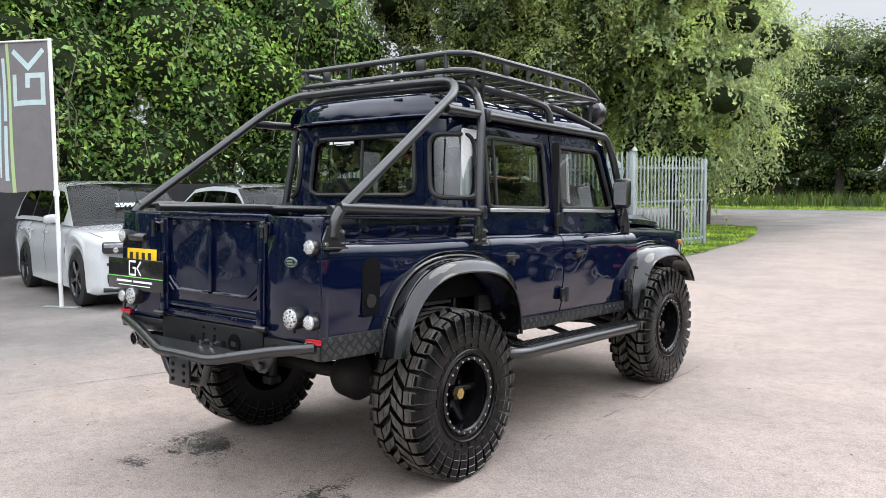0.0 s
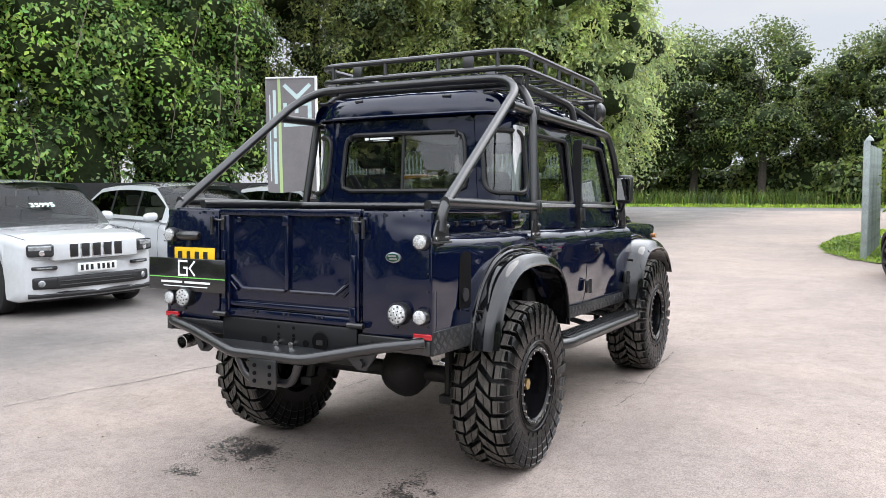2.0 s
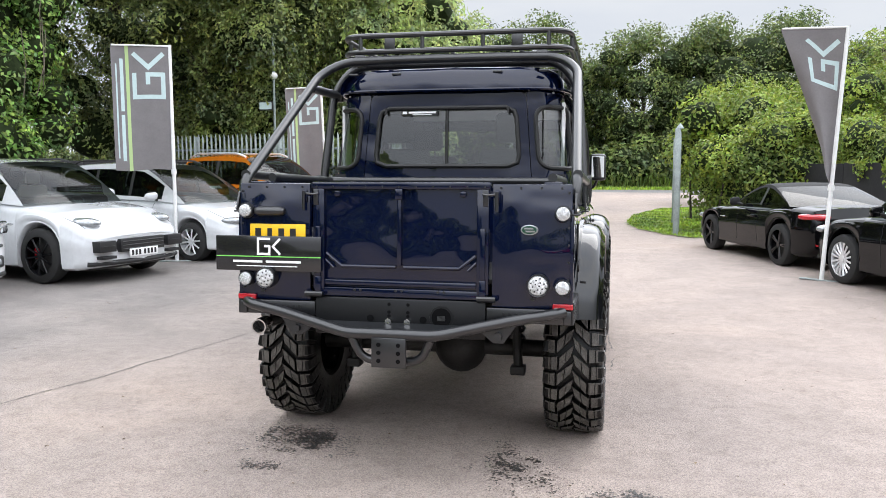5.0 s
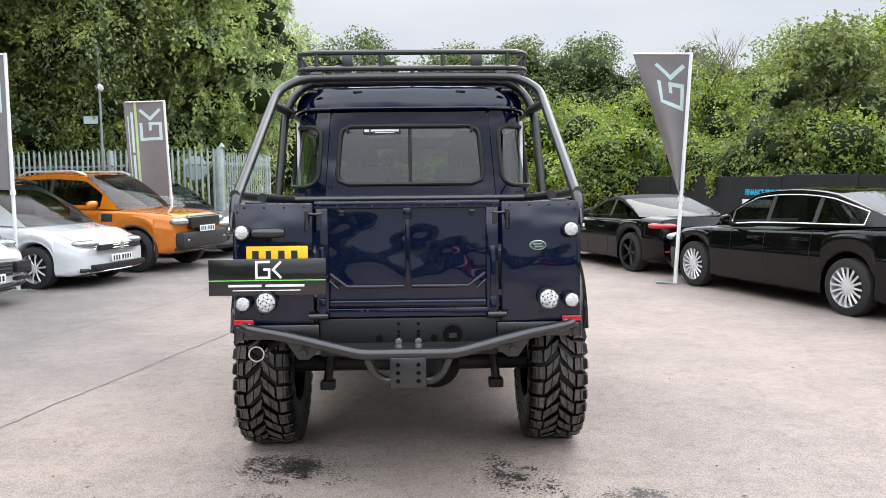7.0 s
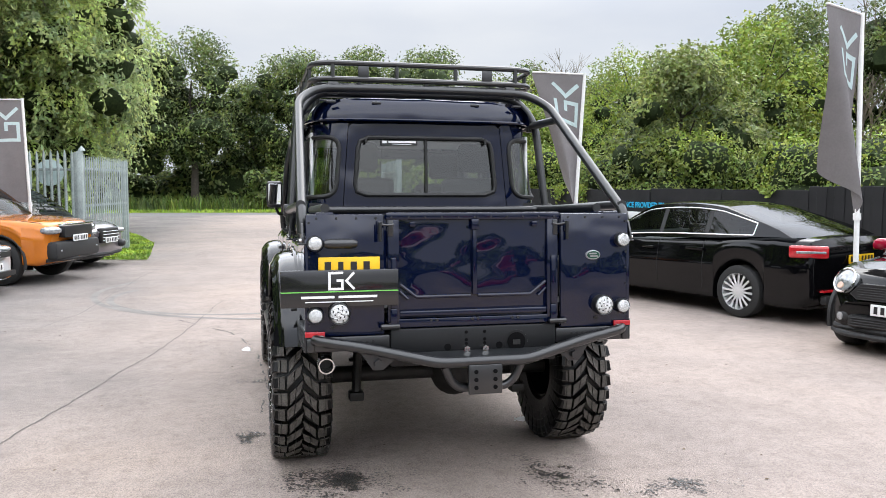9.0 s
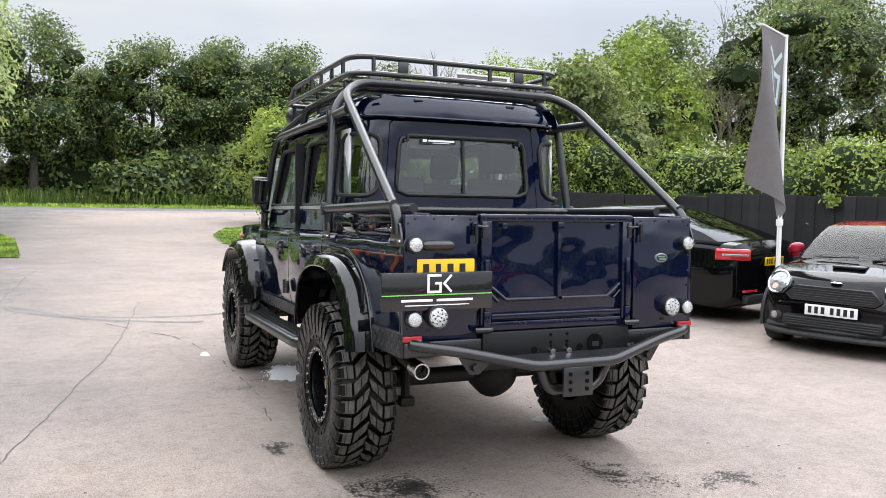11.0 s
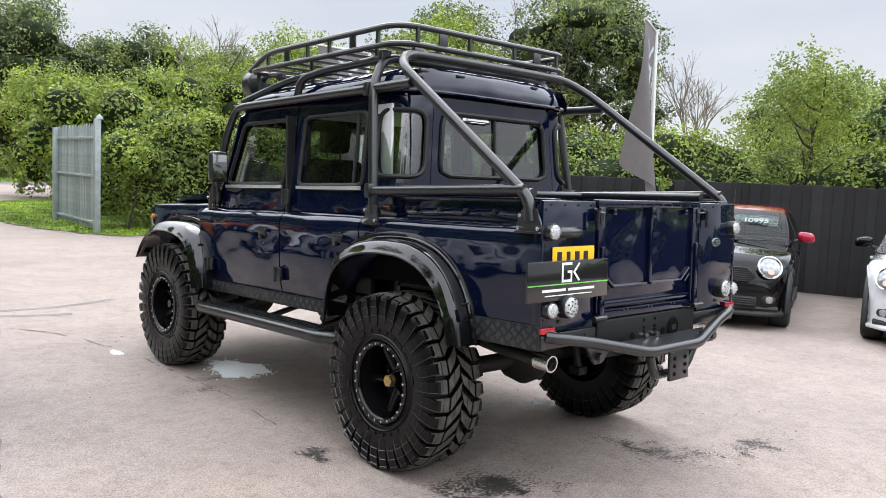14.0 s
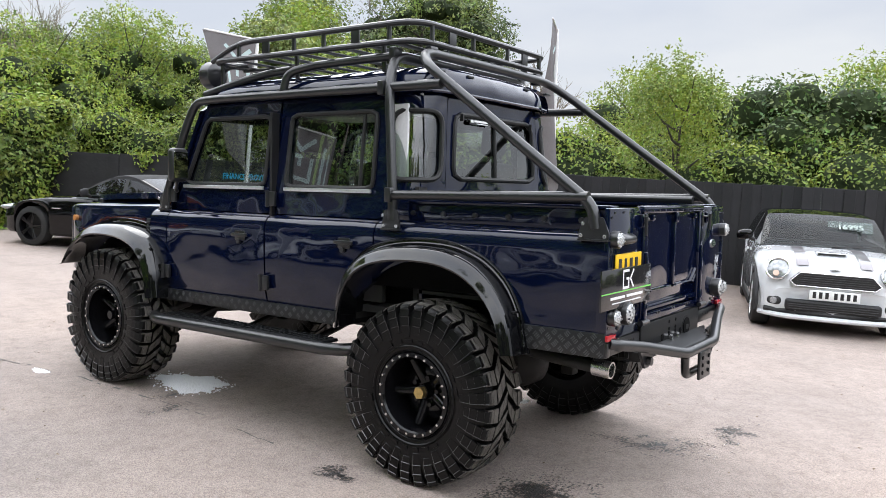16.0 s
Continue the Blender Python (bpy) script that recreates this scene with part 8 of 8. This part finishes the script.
def sprays(g, blobs, count, per, length, droop, width):
    """Leaf places strung along shoots that leave the skins of the blobs and bend down."""
    area = np.array([b[3] * b[4] + b[4] * b[5] + b[3] * b[5] for b in blobs])
    bl = np.array(blobs)[g.choice(len(blobs), count, p=area / area.sum())]
    u = g.normal(0, 1, (count, 3)) + np.array([0, 0, 0.25])
    u /= np.linalg.norm(u, axis=1)[:, None]
    start = bl[:, :3] + u * bl[:, 3:] * g.uniform(0.55, 1.0, count)[:, None]
    run = length * g.uniform(0.5, 1.3, count)[:, None]
    s = np.tile(np.linspace(0.08, 1, per), count)[:, None] + g.normal(0, 0.03, (count * per, 1))
    u, start, run = (np.repeat(q, per, 0) for q in (u, start, run))
    down = np.array([0, 0, -1.0])
    side = g.normal(0, 1, (count * per, 3)) * width * (1.1 - 0.6 * s)
    c = start + u * run * s * (1 - 0.5 * droop * s * 0.6) + down * run * droop * s * s + side
    t = u * (1 - 0.3 * droop) + down * 2 * droop * s + side / width * 0.5
    return c, u + np.array([0, 0, 0.4]), t / (np.linalg.norm(t, axis=1)[:, None] + 1e-9)


def sprayed_tree(name, x, y, h, rad, mat, label, seed, count, per, length, droop, width, size, long=3.0, clear=0.05, n=70, trunk=0.25, shade=0.5, group=""):
    """A tree whose foliage hangs in separate sprays; dark cores paint the shade in the hollows between."""
    g = np.random.default_rng(seed)
    root = thing(name, label, "tree", pose(x, y, 0), group)
    bm = B()
    limbs(bm, (0, 0, -0.1), (g.normal(0, 0.2), g.normal(0, 0.2), h * 0.8), trunk, g, 16, rad * 0.6)
    part("trunk", bm, M_BARK, root)
    blobs = crown_blobs(g, 0, 0, h * clear, h, rad, n)
    c, nn, t = sprays(g, blobs, count, per, length, droop, width)
    nn /= np.linalg.norm(nn, axis=1)[:, None]
    keep = c[:, 2] > 0.05
    leaf_cloud("crown", c[keep], nn[keep], size, mat, root, seed, tri=True, long=long, along=t[keep])
    if shade:
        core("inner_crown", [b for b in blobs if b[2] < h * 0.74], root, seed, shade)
    return root


def bare_tree(x, y, h, seed):
    """A leafless tree of fine upright twigs."""
    g = np.random.default_rng(seed)
    root = thing("bare_tree", "dead tree with fine leafless twigs behind the brambles", "tree", pose(x, y, 0), "bare trees")
    bm = B()

    def grow(p, d, l, r, k):
        q = p + d * l
        rod(bm, p, q, r, 5 if k > 1 else 3, r * 0.65)
        if k:
            for i in range(3 if k > 1 else 4):
                e = (d + Vector((g.normal(0, 0.42), g.normal(0, 0.42), g.uniform(-0.05, 0.35)))).normalized()
                grow(p.lerp(q, g.uniform(0.55, 1.0)), e, l * g.uniform(0.55, 0.85), r * 0.6, k - 1)
    grow(Vector((0, 0, -0.1)), Vector((0, 0, 1)), h * 0.36, 0.09, 5)
    part("trunk", bm, M_TWIG, root, smooth=False)
    return root


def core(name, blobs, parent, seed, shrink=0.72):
    """The shade inside a crown, painted as dark lumpy closed masses well within the leaves."""
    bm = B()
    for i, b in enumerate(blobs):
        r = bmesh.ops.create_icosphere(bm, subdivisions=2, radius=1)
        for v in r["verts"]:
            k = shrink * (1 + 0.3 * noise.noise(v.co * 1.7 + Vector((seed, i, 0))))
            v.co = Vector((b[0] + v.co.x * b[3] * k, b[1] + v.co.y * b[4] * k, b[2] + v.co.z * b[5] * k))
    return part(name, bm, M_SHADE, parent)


def limbs(bm, base, top, r, g, count=9, spread=2.0):
    """A tapered, slightly bent trunk with limbs that fork off it."""
    base, top = Vector(base), Vector(top)
    pts = [base.lerp(top, t) + Vector((g.normal(0, 0.06), g.normal(0, 0.06), 0)) * (t * (top - base).length * 0.3) for t in np.linspace(0, 1, 7)]
    for i in range(6):
        rod(bm, pts[i], pts[i + 1], r * (1 - i / 7), 10, r * (1 - (i + 1) / 7))
    for i in range(count):
        t = g.uniform(0.3, 0.95)
        p = pts[min(5, int(t * 6))].lerp(pts[min(6, int(t * 6) + 1)], t * 6 % 1)
        a = g.uniform(0, 6.28)
        q = p + Vector((math.cos(a), math.sin(a), g.uniform(0.3, 1.0))) * spread * g.uniform(0.5, 1.1)
        mid = p.lerp(q, 0.5) + Vector((0, 0, -0.12 * spread))
        rr = r * (1 - t) * 0.55 + 0.02
        rod(bm, p, mid, rr, 7, rr * 0.7), rod(bm, mid, q, rr * 0.7, 7, rr * 0.25)


def crown_blobs(g, x, y, z0, z1, rad, n, squash=0.8):
    out = []
    for i in range(n):
        t = g.uniform(0, 1)
        k = math.sin(math.pi * (0.14 + 0.78 * t)) ** 0.8 * rad * 0.86
        a = g.uniform(0, 6.28)
        q = k * math.sqrt(g.uniform(0.05, 1))
        s = rad * g.uniform(0.17, 0.36)
        out.append((x + q * math.cos(a), y + q * math.sin(a), z0 + (z1 - z0) * (0.1 + 0.82 * t), s, s, s * squash))
    return out


def tree(name, x, y, h, rad, mat, label, seed, leaves=9000, size=0.22, clear=0.25, n=16, trunk=0.22, group="", category="tree", inner=0.5):
    g = np.random.default_rng(seed)
    root = thing(name, label, category, pose(x, y, 0), group)
    bm = B()
    limbs(bm, (0, 0, -0.1), (g.normal(0, 0.2), g.normal(0, 0.2), h * 0.72), trunk, g, 12, rad * 0.5)
    part("trunk", bm, M_BARK, root)
    blobs = crown_blobs(g, 0, 0, h * clear, h, rad, int(n * 3.6))
    blobs = [(a, b, min(c, h - f), d, e, f) for a, b, c, d, e, f in blobs]
    c, nn = clumps(g, blobs, int(leaves * 1.9))
    crown = leaf_cloud("crown", c, nn, size, mat, root, seed, tri=True)
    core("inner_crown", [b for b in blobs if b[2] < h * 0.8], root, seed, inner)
    return root


def bush(name, x, y, rx, ry, h, mat, label, seed, leaves=5000, size=0.14, n=12, rz=0.0, z0=0.0, shrink=0.78, group="", category="bush", lump=0.32, big=1.0):
    """A bush or a stretch of hedge: a row of lumps from the ground up."""
    g = np.random.default_rng(seed)
    root = thing(name, label, category, pose(x, y, 0, 0, 0, rz), group)
    blobs = []
    for i in range(n):
        s = g.uniform(0.25, 0.55) * min(ry, h)
        u = (i + 0.5) / n * 2 - 1
        zz = z0 + max(s * 0.6, (h - z0) * g.uniform(0.25, 1.0) - s * 0.8)
        blobs.append((u * (rx - s * 0.5), g.uniform(-1, 1) * (ry - s) * 0.8 if ry > s else 0, zz, s * 1.15, s, min(s, (h - z0) * 0.5)))
    blobs.append((0, 0, z0 + (h - z0) * 0.42, rx * 0.92 * big, ry * 0.8 * big, (h - z0) * 0.46))
    c, nn = clumps(g, blobs, leaves, 0.35, lump)
    keep = c[:, 2] > 0.02
    leaf_cloud("foliage", c[keep], nn[keep], size, mat, root, seed)
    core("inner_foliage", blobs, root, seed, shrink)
    for i in range(4):
        a = g.uniform(-0.8, 0.8) * rx
        part("stem", rod(B(), (a, g.normal(0, 0.1), -0.05), (a + g.normal(0, 0.3), g.normal(0, 0.2), h * 0.6), 0.035, 7, 0.012), M_BARK, root)
    return root


# the wall of laurel, ivy and dark evergreens behind the left row of cars
M_HAW = leaf_material("hawthorn_leaves", (0.12, 0.19, 0.06), vary=0.5, hue=0.035)
LX = lambda y: -14.6 + 0.13 * (y - 3)
for i, (y, h, mat, lab) in enumerate([(-3.5, 8.5, M_LAUREL, 0), (-0.2, 9.5, M_LAUREL, 0), (3.0, 9.0, M_LAUREL, 0), (6.2, 9.4, M_IVY, 1), (9.4, 9.6, M_IVY, 1), (12.6, 9.0, M_IVY, 1)]):
    bk = bush("laurel_bank" if lab == 0 else "ivy_bank", LX(y), y, 2.1, 1.7, h, mat,
              "tall bank of glossy bright green laurel above the fence" if lab == 0 else "tall ivy-clad bank of dark shrubs above the fence",
              100 + i, leaves=52000 if lab == 0 else 46000, size=0.095 if lab == 0 else 0.085, n=64, rz=97, shrink=0.80, lump=0.5, big=0.62)
    g = np.random.default_rng(600 + i)
    for k in range(4):
        p = Vector((g.uniform(-1.9, 1.9), -1.6 - g.uniform(0, 0.25), g.uniform(0.8, 4.5)))
        part("bare_stem", tube(B(), [p, p + Vector((g.normal(0, 0.1), -0.1, 0.7)), p + Vector((g.normal(0, 0.3), -0.15, g.uniform(1.2, 2.0)))], 0.009, 5), M_TWIG, bk)
for i, (x, y, h, r) in enumerate([(-19, -2, 17, 4.2), (-18.6, 6, 19, 4.6), (-17.2, 13, 18, 4.2), (-14.3, 19.3, 16.5, 3.9), (-15, 26, 16, 4.5), (-10.2, 19.2, 13.5, 2.8)]):
    sprayed_tree("evergreen_tree", x, y, h, r, M_DARKLEAF, "tall dark evergreen tree with hanging sprays", 140 + i, 3600, 22, 1.2, 0.5, 0.11, 0.115, 2.6, trunk=0.3, shade=0.6, group="evergreens")
for i, (x, y, h, r) in enumerate([(-6.9, 23.2, 11.5, 3.0), (-8.2, 29, 11.8, 3.6), (-11, 36, 12, 4), (-11.6, 24.5, 13.5, 3.2)]):
    sprayed_tree("willow_tree", x, y, h, r, M_WILLOW, "grey-green willow overhanging the palisade fence", 160 + i, 2600, 20, 0.95, 0.75, 0.09, 0.15, 2.8, clear=0.12, n=90, shade=0.55, group="willows")

# the far row across the road
FAR = [(-34, 58, 12, 5), (-26, 57, 12.5, 5), (-19, 56, 11, 4.2), (-14, 59, 12.5, 4.6), (-9.5, 57, 12.6, 4.6), (-4.6, 55, 12.4, 4.2), (-0.5, 59, 9.5, 3.4), (2.6, 57, 11.6, 4.0), (7.4, 56, 12.0, 4.2),
       (12.4, 58, 12.4, 4.6), (17, 57, 10.4, 3.8), (21, 56, 11.4, 4.4), (27, 58, 11, 4.5), (33, 57, 12, 5), (42, 60, 12, 5)]
for i, (x, y, h, r) in enumerate(FAR):
    tree("oak_tree", x, y, h, r, M_OAK, "mature oak in full leaf beyond the road", 200 + i, leaves=9000 if i in (5, 6, 7) else 13000, size=0.23, clear=0.2 if i in (5, 6, 7) else 0.14, inner=0.5 if i in (5, 6, 7) else 0.72, n=24, trunk=0.32, group="far oaks")
for i in range(12):
    bush("roadside_bush", 1.5 + i * 3.4, 52.5 + (i % 2), 2.6, 1.6, 3.4 + 1.5 * ((i * 29) % 4) / 3, M_OAK, "thick scrub along the far verge", 250 + i, leaves=4600, size=0.2, n=14, group="far hedgerow", category="hedge")
for i in range(14):
    x = -46 + i * 7.2
    bush("roadside_bush", x, 58.5 + 1.5 * (i % 3), 4.6, 2.0, 3.2 + 2.4 * ((i * 37) % 5) / 4, M_OAK, "hedgerow scrub under the far oaks", 230 + i, leaves=4200, size=0.24, n=14, group="far hedgerow", category="hedge")

# the hedge by the second gate and the bank behind the right fence
bush("clipped_hedge", 4.35, 15.8, 1.35, 0.95, 2.75, M_FRESH, "dense green hedge grown over the end of the fence", 260, leaves=22000, size=0.06, n=16, category="hedge")
bush("clipped_hedge", 5.9, 17.4, 2.2, 1.5, 3.1, M_FRESH, "dense green hedge grown over the end of the fence", 261, leaves=16000, size=0.075, n=16, category="hedge")
bush("clipped_hedge", 4.3, 20.6, 1.5, 1.3, 3.7, M_FRESH, "tall green bush behind the open gate", 262, leaves=14000, size=0.085, n=16, category="hedge")
BANK = [(7.0, 14.6, 2.0, 1.3, 2.7), (8.0, 11.6, 2.0, 1.4, 2.9), (9.2, 8.4, 2.0, 1.5, 2.6), (10.1, 5.4, 2.0, 1.4, 2.6), (11.0, 2.4, 2.0, 1.4, 2.5), (11.8, -0.6, 2.0, 1.4, 2.7), (12.7, -3.8, 2.0, 1.5, 2.8), (13.6, -7.2, 2.2, 1.5, 3.0)]
for i, (x, y, rx, ry, h) in enumerate(BANK):
    bush("bramble_bank", x, y, rx, ry, h, M_FRESH, "bright brambles and saplings behind the black fence", 270 + i, leaves=32000, size=0.05, n=22, rz=-72, lump=0.45, group="bramble bank")
sprayed_tree("dense_holly", 8.4, 12.6, 4.6, 1.7, M_DARKLEAF, "dense rounded dark green holly behind the fence", 290, 2400, 12, 0.42, 0.3, 0.07, 0.11, 1.6, clear=0.02, n=60, trunk=0.12, shade=0.72)
for i, (x, y, h, r) in enumerate([(9.9, 3.75, 3.9, 1.15), (14.5, 5.6, 4.6, 1.5)]):
    sprayed_tree("sapling", x, y, h, r, M_FRESH, "light green sapling behind the fence", 291 + i, 1100, 14, 0.42, 0.25, 0.06, 0.062, 1.6, clear=0.1, n=22, trunk=0.07, shade=0.0, group="saplings")
for i, (x, y, h) in enumerate([(12.2, 1.1, 3.75), (14.2, -2.6, 4.2)]):
    bush("hawthorn_mound", x, y, 2.0, 1.5, h, M_HAW, "dense dark green hawthorn mound behind the fence", 420 + i, leaves=26000, size=0.06, n=26, rz=-72, lump=0.45, group="hawthorn")
MID = [(10, 26, 5.6, 3.2), (14.5, 27, 7.0, 3.4), (12.0, 15.2, 6.0, 2.4), (19.6, 16.6, 9.8, 3.3), (22.4, 17.6, 9.4, 3.0), (16.4, 19.6, 7.6, 2.6), (24, 9, 5.6, 3.6), (27, 2, 6.0, 4), (27, -6, 6.5, 4), (6.5, 30, 5.0, 3)]
for i, (x, y, h, r) in enumerate(MID):
    sprayed_tree("ash_tree", x, y, h, r, M_OAK if i in (3, 4, 5) else M_FRESH, "leafy ash behind the bramble bank", 300 + i, 2400, 13, 0.5, 0.3, 0.10, 0.125, 1.6, clear=0.08, n=70, trunk=0.18, shade=0.48, group="ash trees")
for i, (x, y, h) in enumerate([(17.2, 17.2, 7.6), (16.2, 20.5, 7.0), (12.5, 30, 8.2), (20.5, 12.0, 6.4)]):
    bare_tree(x, y, h, 700 + i)

# ivy trailing over the top of the panel fence
for i, (y, w, drop) in enumerate([(13.1, 0.4, 0.3), (12.3, 0.22, 0.42), (7.9, 0.2, 0.14), (5.2, 0.15, 0.12)]):
    g = np.random.default_rng(800 + i)
    n = int(900 * w * drop) + 90
    v = g.random(n) ** 1.6
    yy = y + g.normal(0, w * 0.4, n) * (1 - 0.6 * v)
    root = thing("ivy_trail", "ivy trailing over the top of the black fence", "ivy", pose(0, 0, 0), "fence ivy")
    tops = np.array([[FX(q) - 0.05 - abs(g.normal(0, 0.03)), q, 0.0] for q in yy])
    tops[:, 2] = 1.66 - drop * v + g.normal(0, 0.03, n)
    leaf_cloud("foliage", tops, np.tile([[-0.95, -0.3, 0.25]], (n, 1)), 0.045, M_FRESH, root, 800 + i)
    part("stem", tube(B(), [(FX(y) - 0.03, y, 1.64), (FX(y) - 0.045, y + 0.03, 1.64 - drop * 0.5), (FX(y) - 0.04, y - 0.02, 1.64 - drop)], 0.006, 5), M_TWIG, root)

# unseen evergreens added behind the viewer to close the yard and darken reflections, tall on the side of the bank
for i, (x, y, h) in enumerate([(-21, -11, 9.0), (-15, -16.5, 8.5), (-8.5, -19.5, 6.0), (-1, -20, 2.4), (6, -19, 2.6), (12.5, -16.5, 2.4), (17.5, -11.5, 2.8)]):
    bush("evergreen_screen", x, y, 4.2, 2.2, h, M_DARKLEAF, "unseen dark evergreens added behind the viewer for reflections", 400 + i, leaves=5000 if h < 5 else 9000, size=0.26, n=16, rz=heading(-x, -y - 2), group="evergreen screen", category="hedge")
